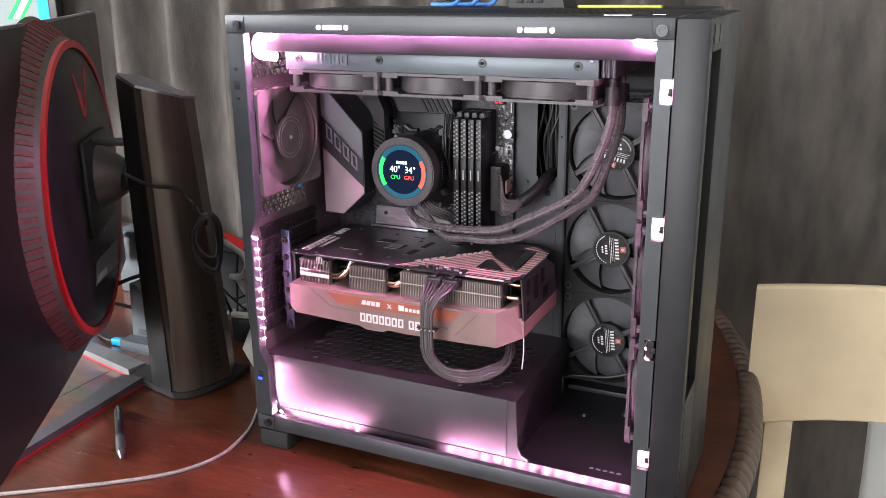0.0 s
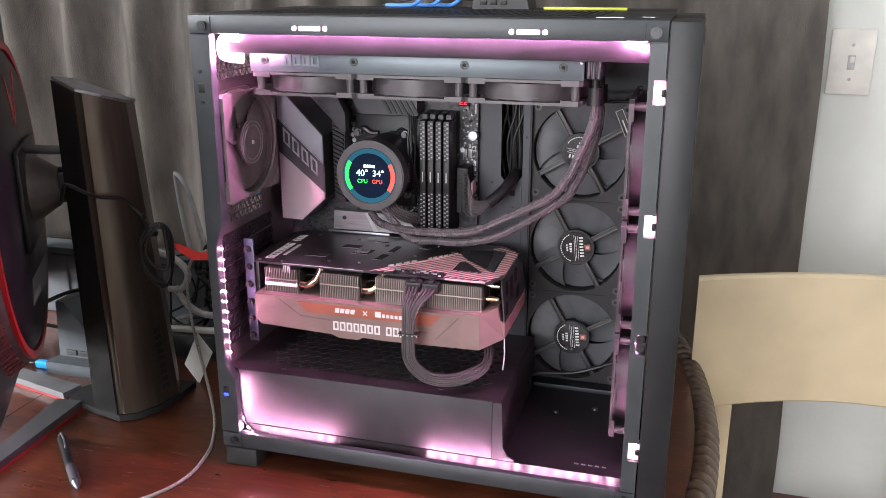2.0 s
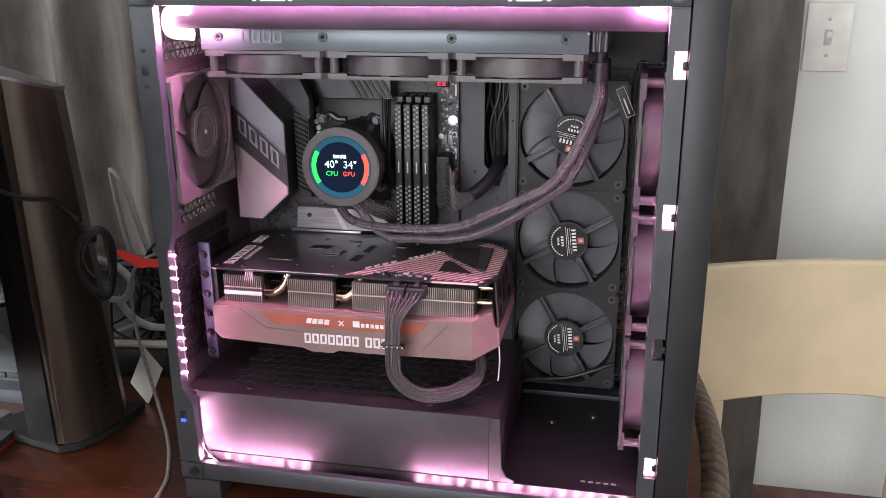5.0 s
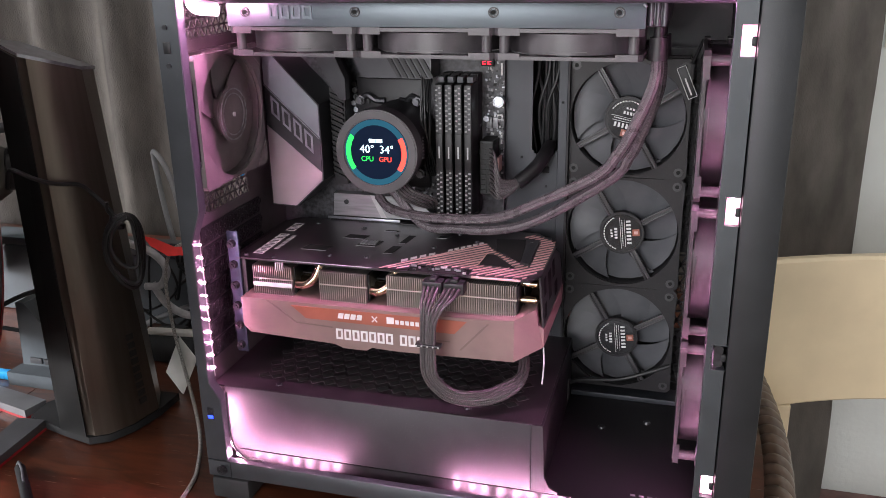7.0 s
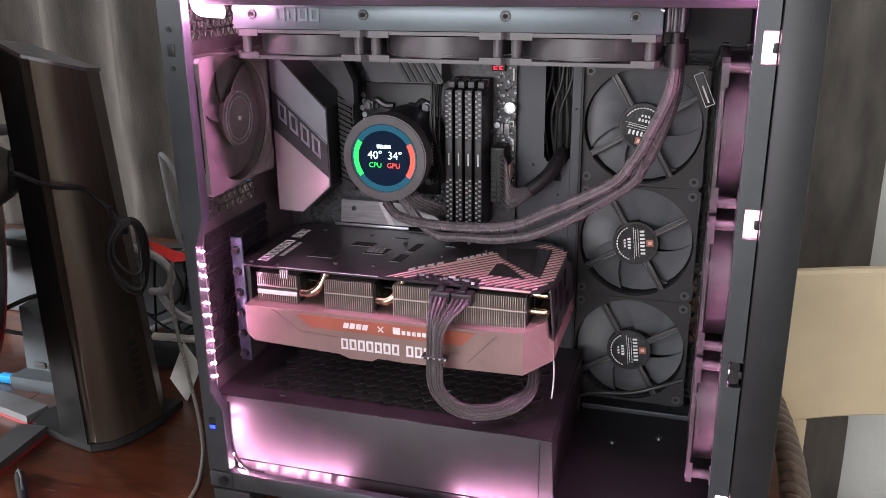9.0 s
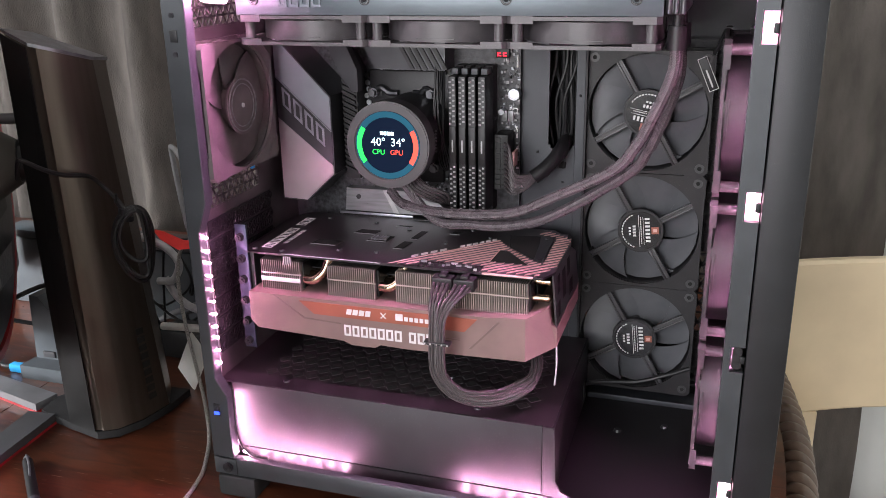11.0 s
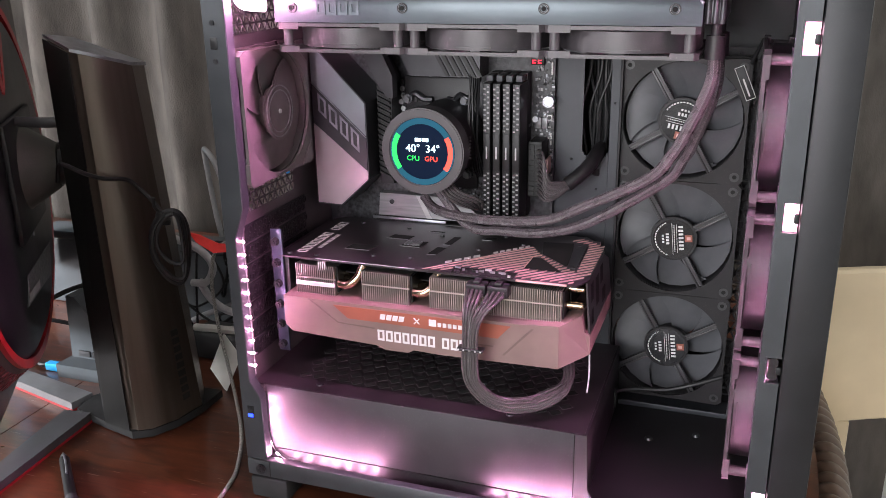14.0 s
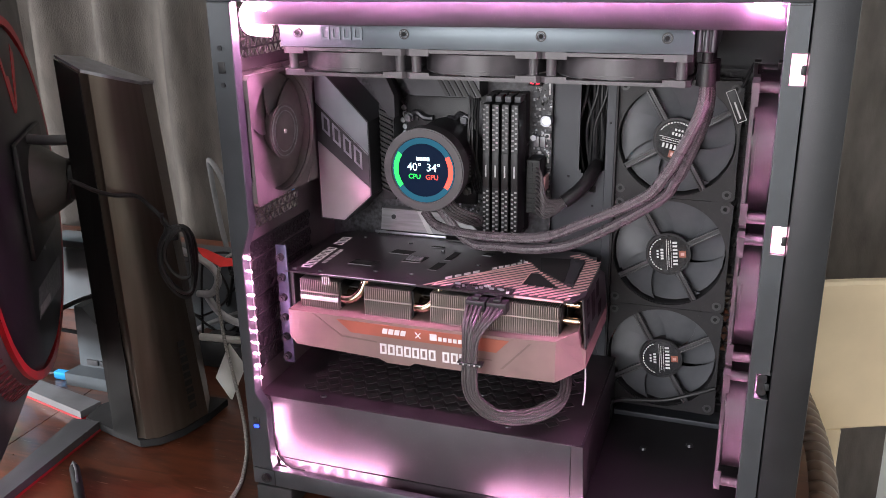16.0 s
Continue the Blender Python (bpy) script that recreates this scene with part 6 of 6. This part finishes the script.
bm = B(); prism(bm, [(-0.034, -0.111), (0.020, -0.1155), (0.024, -0.108), (-0.029, -0.1035)], 0.0070, 0.0073, "xy")
part("print_bar", local(bm), PALE, lab)
bm = B(); cyl(bm, (0.035, -0.062, 0.0070), (0, 0, 1), 0.0028, 0.0024, 0.001, 14)
part("screw", local(bm), ZINC, face)
bm = B(); box(bm, -0.036, 0.092, -0.054, 0.062, 0.0065, 0.0125, 0.002)
part("mount_plate", local(bm), BLACK, mon)
bm = B(); cyl(bm, (0.034, 0.008, 0.0290), (0, 0, 1), 0.042, 0.022, 0.033, 32)
part("hinge", local(bm), RINGGREY, mon, "tapered grey hinge")
bm = B(); cyl(bm, (0.034, 0.006, 0.064), (0, 0, 1), 0.018, 0.018, 0.038, 24)
part("pivot", local(bm), BLACK, mon)


def column():
    """Tapered column: five corners from foot to sloping top."""
    foot = ((-0.2390, 0.0560), (-0.1970, 0.0480), (-0.1780, 0.0600), (-0.1640, 0.0860), (-0.1565, 0.1250), (-0.1800, 0.1650), (-0.2550, 0.1350))
    head = ((-0.2460, 0.0620, 1.1870), (-0.2060, 0.0510, 1.1745), (-0.1930, 0.0610, 1.1700), (-0.1835, 0.0810, 1.1630), (-0.1780, 0.1060, 1.1555), (-0.1950, 0.1500, 1.1500), (-0.2600, 0.1200, 1.1780))
    bm = B()
    rows = []
    for n in range(9):
        u = n / 8
        rows.append([bm.verts.new((a[0] + (b[0] - a[0]) * u, a[1] + (b[1] - a[1]) * u, TOP + 0.012 + (b[2] - TOP - 0.012) * u)) for a, b in zip(foot, head)])
    for a, b in zip(rows, rows[1:]):
        for k in range(7):
            bm.faces.new((a[k], a[(k + 1) % 7], b[(k + 1) % 7], b[k]))
    bm.faces.new(rows[0][::-1]), bm.faces.new(rows[-1])
    bmesh.ops.recalc_face_normals(bm, faces=bm.faces)
    bmesh.ops.bevel(bm, geom=[e for e in bm.edges if len(e.link_faces) == 2 and e.calc_face_angle(0) > 0.75 and abs(e.verts[0].co.z - e.verts[1].co.z) > 0.02], offset=0.007, segments=3, affect="EDGES")
    return bm, foot, head


bm, FOOT, HEAD = column()
col = part("stand_column", bm, BRONZE, mon, "tall tapered dark bronze stand column", smooth=33)


def on_face(i, j, u0, u1, v0, v1, out):
    """A thin plate on the column's face between corners i and j; u across, v from foot to head."""
    bm = B()
    base = TOP + 0.012
    def at(u, v, k):
        a = Vector((*FOOT[i], base)).lerp(Vector(HEAD[i]), v)
        b = Vector((*FOOT[j], base)).lerp(Vector(HEAD[j]), v)
        d = b - a
        return a.lerp(b, u) + Vector((d.y, -d.x, 0)).normalized() * k
    q = [(u0, v0), (u1, v0), (u1, v1), (u0, v1)]
    lo = [bm.verts.new(at(u, v, 0.0001)) for u, v in q]
    hi = [bm.verts.new(at(u, v, out)) for u, v in q]
    bm.faces.new(lo[::-1]), bm.faces.new(hi)
    for k in range(4):
        bm.faces.new((lo[k], lo[(k + 1) % 4], hi[(k + 1) % 4], hi[k]))
    bmesh.ops.recalc_face_normals(bm, faces=bm.faces)
    return bm


part("column_face", on_face(0, 1, 0.0, 0.95, 0.0, 0.997, 0.0012), DEEPBLACK, col, "black inset face")
for i in range(9):
    part("side_mark", on_face(3, 4, 0.35, 0.62, 0.245 - 0.025 * i, 0.263 - 0.025 * i, 0.0008), MARKGREY, col, smooth=0)
# sloping top in pale zinc: light from above is put into the colour
bm = B()
lo = [bm.verts.new(Vector(h) + Vector((0, 0, 0.0002))) for h in HEAD]
hi = [bm.verts.new(Vector(h) + Vector((0, 0, 0.0035))) for h in HEAD]
bm.faces.new(lo[::-1]), bm.faces.new(hi)
for k in range(7):
    bm.faces.new((lo[k], lo[(k + 1) % 7], hi[(k + 1) % 7], hi[k]))
part("column_top", bm, ZINC, col, "slanted column top, lightened for light from above")
bm = B(); prism(bm, [(-0.296, 0.074), (-0.243, 0.059), (-0.198, 0.0490), (-0.179, 0.0605), (-0.1645, 0.087), (-0.156, 0.126), (-0.1555, 0.166), (-0.270, 0.160), (-0.300, 0.105)], TOP + 0.0015, TOP + 0.0105, "xy")
part("foot_block", bm, RUBBER, mon)


def leg(a, b, w0, w1, name, label, top=LEGGREY):
    """A flat tapering foot from a to b."""
    a, b = Vector(a), Vector(b)
    d = (b - a).normalized()
    s = Vector((-d.y, d.x, 0))
    for z0, z1, k, m, nm in ((TOP, TOP + 0.0030, 1.0, RINGRED, "red_underside"), (TOP + 0.0032, TOP + 0.0125, 0.985, top, name)):
        bm = B()
        o = [a + s * w0 * k, b + s * w1 * k, b - s * w1 * k, a - s * w0 * k]
        prism(bm, [(v.x, v.y) for v in o], z0, z1, "xy")
        part(nm, bm, m, mon, label if nm == name else "", smooth=0)


leg((-0.288, 0.066, 0), (-0.262, -0.20, 0), 0.018, 0.0090, "leg", "dark grey flat leg with red underside")
leg((-0.306, 0.094, 0), (-0.56, 0.150, 0), 0.015, 0.010, "leg", "light grey flat leg", LEGPALE)
bm = B(); tube(bm, [tuple(MS @ Vector(v)) for v in ((0.03, 0.014, 0.024), (0.03, 0.013, 0.07), (0.01, 0.010, 0.10))], 0.0045, 10)
part("plug", bm, SATIN, mon)
bm = B(); tube(bm, [tuple(MS @ Vector(v)) for v in ((-0.01, 0.050, 0.028), (-0.02, 0.049, 0.055), (-0.022, 0.049, 0.078))], 0.0055, 12)
part("joystick", bm, LEGGREY, mon)
cc = thing("monitor_cable", "black cable coiled and tied on the monitor stand", "cable", (-0.13, 0.07, 0.93))
bm = B(); tube(bm, [(-0.232, 0.036, 1.046), (-0.212, 0.020, 1.068), (-0.200, 0.0156, 1.070), (-0.1926, 0.0306, 1.0588), (-0.1844, 0.0475, 1.0498), (-0.1738, 0.0694, 1.0437), (-0.167, 0.0800, 1.0313), (-0.152, 0.0800, 1.0180), (-0.136, 0.070, 1.010)], 0.0023, 8)
part("wire", bm, CABLE, cc)
for k, (dz, hz, hw, wire_r) in enumerate(((0.0, 0.040, 0.0185, 0.0027), (0.003, 0.037, 0.0165, 0.0025), (0.012, 0.027, 0.0125, 0.0021))):
    pts = []
    for i in range(25):
        a = 2 * math.pi * i / 24
        w = hw * math.sin(a + 0.25 * math.cos(a))
        pts.append((-0.130 + 0.79 * w + 0.0035 * k + 0.002 * math.sin(2 * a + k), 0.069 + 0.61 * w - 0.0035 * k, 0.974 + dz + hz * math.cos(a)))
    bm = B(); tube(bm, pts, wire_r, 8, 3)
    part("loop", bm, CABLE, cc)
for z in (1.004, 1.011):
    bm = B(); cyl(bm, (-0.1325, 0.067, z), (0.2, 0.1, 1), 0.0075, 0.0070, 0.005, 14)
    part("tie", bm, BLACK, cc)
bm = B(); tube(bm, [(-0.1325, 0.067, 1.010), (-0.138, 0.062, 1.020), (-0.136, 0.060, 1.030)], 0.0018, 7)
part("tie_end", bm, BLACK, cc)

# ---------------------------------------------------------------- things on the table
pen = thing("ballpoint_pen", "black ballpoint pen with a clear grey grip", "pen", (-0.19, -0.06, TOP))
pa, pb = Vector((-0.242, -0.010, TOP + 0.0062)), Vector((-0.139, -0.108, TOP + 0.0050))
d = (pb - pa).normalized()


def pen_bit(name, t0, t1, r0, r1, material):
    a, b = pa.lerp(pb, t0), pa.lerp(pb, t1)
    bm = B(); cyl(bm, (a + b) / 2, d, r0, r1, (b - a).length, 20)
    part(name, bm, material, pen)


pen_bit("barrel", 0.06, 0.60, 0.0055, 0.0057, BLACK)
pen_bit("grip", 0.602, 0.86, 0.0060, 0.0058, LEGGREY)
pen_bit("tip", 0.862, 0.97, 0.0052, 0.0014, ZINC)
pen_bit("button", 0.0, 0.058, 0.0032, 0.0036, ZINC)
n = Vector((-d.y, d.x, 0))
bm = B(); tube(bm, [pa.lerp(pb, 0.05) + Vector((0, 0, 0.0075)), pa.lerp(pb, 0.2) + Vector((0, 0, 0.0085)) + n * 0.001, pa.lerp(pb, 0.34) + Vector((0, 0, 0.0068))], 0.0013, 8)
part("clip", bm, ZINC, pen)
bm = B(); tube(bm, [(-0.40, -0.335, TOP + 0.0022), (-0.30, -0.27, TOP + 0.0022), (-0.216, -0.217, TOP + 0.0022), (-0.116, -0.146, TOP + 0.0022), (-0.062, -0.096, TOP + 0.0022), (-0.040, -0.045, TOP + 0.0022), (-0.045, 0.010, TOP + 0.0022), (-0.058, 0.045, TOP + 0.0022), (-0.082, 0.090, TOP + 0.003), (-0.118, 0.140, TOP + 0.012), (-0.150, 0.175, TOP + 0.045), (-0.172, 0.195, TOP + 0.09), (-0.176, 0.20, TOP + 0.15), (-0.155, 0.20, TOP + 0.19), (-0.10, 0.24, TOP + 0.20)], 0.0022, 10, 10)
solo("braided_cable", bm, PALEBRAID, "pale braided cable curving over the table", "cable")
# thick grey cables standing up behind the stand
for pts in ([(-0.10, 0.42, TOP + 0.004), (-0.20, 0.425, TOP + 0.02), (-0.27, 0.42, TOP + 0.10), (-0.335, 0.47, TOP + 0.20), (-0.372, 0.495, TOP + 0.228), (-0.378, 0.50, TOP + 0.21), (-0.35, 0.48, TOP + 0.10), (-0.30, 0.45, TOP + 0.004)],
            [(-0.02, 0.40, TOP + 0.21), (-0.12, 0.42, TOP + 0.23), (-0.19, 0.44, TOP + 0.17), (-0.20, 0.44, TOP + 0.10), (-0.16, 0.42, TOP + 0.004)],
            [(-0.33, 0.33, TOP + 0.004), (-0.28, 0.335, TOP + 0.03), (-0.20, 0.34, TOP + 0.06), (-0.14, 0.34, TOP + 0.06), (-0.05, 0.335, TOP + 0.004)]):
    bm = B(); tube(bm, pts, 0.0042, 10, 10)
    solo("grey_cable", bm, GREYCABLE, "thick grey cable looping up behind the stand", "cable", group="grey cables")
random.seed(21)
for i in range(12):
    x0, y0 = random.uniform(-0.30, -0.16), random.uniform(0.305, 0.345)
    pts = [(x0, y0, TOP + 0.003)]
    for k in range(5):
        pts.append((x0 + random.uniform(-0.05, 0.12), y0 + random.uniform(-0.015, 0.010), TOP + random.uniform(0.02, 0.16)))
    pts.append((-0.06 + random.uniform(-0.02, 0.03), 0.325 + random.uniform(-0.015, 0.015), TOP + random.uniform(0.05, 0.15)))
    pts.append((-0.02, 0.31 + 0.01 * (i % 4), TOP + 0.003))
    bm = B(); tube(bm, pts, random.choice((0.0018, 0.0024, 0.0030)), 8, 9)
    solo("black_cable", bm, CABLE, "thin black cable tangled behind the computer", "cable", group="tangled cables")
bm = B()
outline = [(-0.119, 0.986), (-0.108, 0.9838), (-0.088, 0.9745), (-0.066, 0.9760), (-0.060, 0.9665), (-0.082, 0.9655), (-0.0946, 0.9640), (-0.112, 0.9755)]
rows = [[bm.verts.new((x, 0.090 + 0.004 * math.sin(60 * x) + d, z)) for x, z in outline] for d in (0, 0.0016)]
bm.faces.new(rows[0]), bm.faces.new(rows[1][::-1])
for k in range(8):
    bm.faces.new((rows[0][k], rows[1][k], rows[1][(k + 1) % 8], rows[0][(k + 1) % 8]))
bmesh.ops.recalc_face_normals(bm, faces=bm.faces)
tube(bm, [(-0.064, 0.0945, 0.971), (-0.045, 0.11, 0.968), (-0.02, 0.15, 0.955), (0.0, 0.31, 0.93)], 0.0030, 8)
solo("cable_strap", bm, RED, "bright red cable strap among the tangled cables", "strap")
# blue-grey box and low black power strip behind the stand
boxy = thing("storage_box", "blue-grey plastic box behind the monitor stand", "box", (-0.32, 0.38, TOP))
bm = B(); box(bm, -0.60, -0.045, 0.362, 0.405, TOP, TOP + 0.108, 0.004)
part("body", bm, GREYBOX, boxy)
bm = B(); box(bm, -0.602, -0.043, 0.360, 0.407, TOP + 0.1084, TOP + 0.121, 0.003)
part("lid", bm, GREYBOX, boxy)
for x in (-0.52, -0.37, -0.22, -0.09):
    bm = B(); box(bm, x, x + 0.006, 0.3585, 0.3618, TOP + 0.006, TOP + 0.106, 0.001)
    part("rib", bm, GREYBOX, boxy)
ps = thing("power_strip", "low black power strip lying behind the stand", "power strip", (-0.15, 0.27, TOP))
bm = B(); box(bm, -0.255, -0.050, 0.252, 0.292, TOP, TOP + 0.040, 0.004)
part("body", bm, BLACK, ps)
for i in range(4):
    bm = B(); box(bm, -0.240 + 0.045 * i, -0.212 + 0.045 * i, 0.257, 0.287, TOP + 0.0402, TOP + 0.0420, 0.0006)
    part("outlet", bm, LEGGREY, ps)
for x, z in ((-0.20, 0.085), (-0.165, 0.075), (-0.12, 0.082)):
    bm = B(); box(bm, x, x + 0.022, 0.300, 0.316, TOP + z - 0.006, TOP + z + 0.006, 0.003), tube(bm, [(x + 0.022, 0.308, TOP + z), (x + 0.05, 0.312, TOP + z - 0.03), (x + 0.07, 0.312, TOP + 0.002)], 0.003, 8)
    solo("white_plug", bm, PALE, "white plug on a cable behind the stand", "plug", group="white plugs")
# paper tag
bm = B(); box(bm, -0.022, 0.022, -0.0003, 0.0003, -0.030, 0.030, 0, Matrix.Translation((-0.165, 0.192, TOP + 0.034)) @ pose(0, 0, 0, -12, 24, -30))
solo("paper_tag", bm, PAPER, "small white paper tag on a cable", "paper")
bm = B(); tube(bm, [(-0.235, 0.235, TOP + 0.055), (-0.20, 0.225, TOP + 0.062), (-0.165, 0.22, TOP + 0.066), (-0.12, 0.23, TOP + 0.066)], 0.005, 8)
solo("white_cable", bm, PAPER, "short thick white cable behind the stand", "cable")
# second screen behind the curved monitor, its picture switched on
scr = thing("desktop_screen", "flat desktop screen lit with a green and blue picture", "monitor", (-1.33, 0.70, TOP))
bm = B(); box(bm, -1.600, -1.072, 0.722, 0.742, 1.02, 1.385, 0.004)
part("housing", bm, BLACK, scr)
bm = B(); box(bm, -1.588, -1.094, 0.7205, 0.7215, 1.034, 1.373)
panel = part("panel", bm, glow("panel_grey", (0.16, 0.19, 0.19), 1.0), scr, "lit grey picture")
bm = B(); box(bm, -1.128, -1.0945, 0.7195, 0.7203, 1.035, 1.372)
part("blue_band", bm, glow("panel_blue", (0.02, 0.42, 0.80), 1.0), panel, "bright blue band")
bm = B(); prism(bm, [(-1.235, 1.221), (-1.182, 1.221), (-1.1285, 1.282), (-1.1285, 1.330)], 0.7195, 0.7203)
part("green_band", bm, glow("panel_green", (0.02, 0.62, 0.10), 1.0), panel, "bright green swirl")
bm = B(); prism(bm, [(-1.214, 1.223), (-1.192, 1.223), (-1.1287, 1.293), (-1.1287, 1.317)], 0.7187, 0.7193)
part("white_band", bm, glow("panel_white", (0.55, 0.85, 0.80), 1.0), panel)
bm = B(); box(bm, -1.365, -1.300, 0.728, 0.738, TOP + 0.010, 1.0198, 0.003)
part("neck", bm, BLACK, scr)
bm = B(); box(bm, -1.440, -1.220, 0.640, 0.742, TOP, TOP + 0.0098, 0.004)
part("foot", bm, BLACK, scr)
for pts in ([(-0.240, 0.222, 0.925), (-0.205, 0.220, 0.915), (-0.188, 0.220, 0.895), (-0.200, 0.221, 0.872), (-0.222, 0.222, 0.868)], [(-0.214, 0.224, 0.872), (-0.195, 0.223, 0.846), (-0.165, 0.222, 0.834), (-0.120, 0.226, 0.838), (-0.06, 0.24, 0.85)]):
    bm = B(); tube(bm, pts, 0.0048, 10, 8)
    solo("white_cable", bm, PALE, "thick pale cable coiled behind the stand", "cable", group="pale cables")
# grey docking stand
dock = thing("docking_stand", "blue-grey plastic device stand behind the monitor leg", "stand", (-0.35, 0.2, TOP))
bm = B(); prism(bm, [(-0.395, 0.150), (-0.300, 0.150), (-0.285, 0.250), (-0.385, 0.260)], TOP, TOP + 0.018, "xy")
part("base", bm, GREYBOX, dock)
bm = B(); prism(bm, [(-0.390, TOP + 0.0182), (-0.310, TOP + 0.0182), (-0.318, TOP + 0.040), (-0.372, TOP + 0.105), (-0.385, TOP + 0.105)], 0.175, 0.245)
part("back", bm, GREYBOX, dock)
for i in range(3):
    bm = B(); box(bm, -0.376 + 0.022 * i, -0.358 + 0.022 * i, 0.1720, 0.1748, TOP + 0.022, TOP + 0.030, 0.0006)
    part("ridge", bm, LEGGREY, dock)
bp2 = thing("network_plug", "bright blue network plug on a cable", "plug", (-0.42, 0.165, TOP))
bm = B(); box(bm, -0.424, -0.402, 0.159, 0.170, TOP, TOP + 0.011, 0.002)
part("boot", bm, SKY, bp2)
bm = B(); tube(bm, [(-0.424, 0.1645, TOP + 0.0055), (-0.438, 0.165, TOP + 0.005), (-0.47, 0.18, TOP + 0.004), (-0.52, 0.22, TOP + 0.004)], 0.003, 8)
part("wire", bm, CABLE, bp2)
bm = B(); tube(bm, [(-0.34, 0.30, TOP + 0.003), (-0.40, 0.24, TOP + 0.03), (-0.47, 0.17, TOP + 0.07), (-0.46, 0.10, TOP + 0.09), (-0.40, 0.08, TOP + 0.10), (-0.34, 0.16, TOP + 0.13), (-0.30, 0.26, TOP + 0.10), (-0.28, 0.30, TOP + 0.003)], 0.003, 8)
solo("black_cable", bm, CABLE, "black cable looping behind the monitor", "cable", group="tangled cables")

# ---------------------------------------------------------------- on top of the case
hubx = thing("network_box", "small black network box on the case top", "network box", (0.262, 0.235, 1.2670))
bm = B(); prism(bm, [(0.232, 1.2670), (0.300, 1.2670), (0.293, 1.2960), (0.236, 1.2960)], 0.212, 0.262)
part("body", bm, BLACK, hubx)
for k in range(3):
    bm = B(); box(bm, 0.242 + 0.012 * k, 0.250 + 0.012 * k, 0.2105, 0.2119, 1.2720, 1.2790, 0.0004)
    part("port", bm, SATIN, hubx)
for i in range(3):
    x = 0.158 + 0.024 * i
    bm = B(); tube(bm, [(x - 0.05, 0.262, 1.2692), (x - 0.02, 0.245, 1.2695), (x, 0.225, 1.2720), (x + 0.020, 0.215, 1.2850), (x + 0.045, 0.214, 1.3000), (x + 0.075, 0.24, 1.3050)], 0.0024, 10, 8)
    solo("network_cable", bm, BLUE, "bright blue network cable over the case top", "cable", group="network cables")
bm = B(); box(bm, 0.318, 0.412, 0.205, 0.214, 1.2669, 1.2700, 0.0008)
solo("plastic_strip", bm, LIME, "yellow-green plastic strip lying on the case", "strip")
bm = B(); tube(bm, [(0.10, 0.27, 1.2685), (0.135, 0.255, 1.2750), (0.18, 0.25, 1.2780), (0.235, 0.245, 1.2760)], 0.0014, 8)
solo("black_cable", bm, CABLE, "thin black cable lying on the case top", "cable")
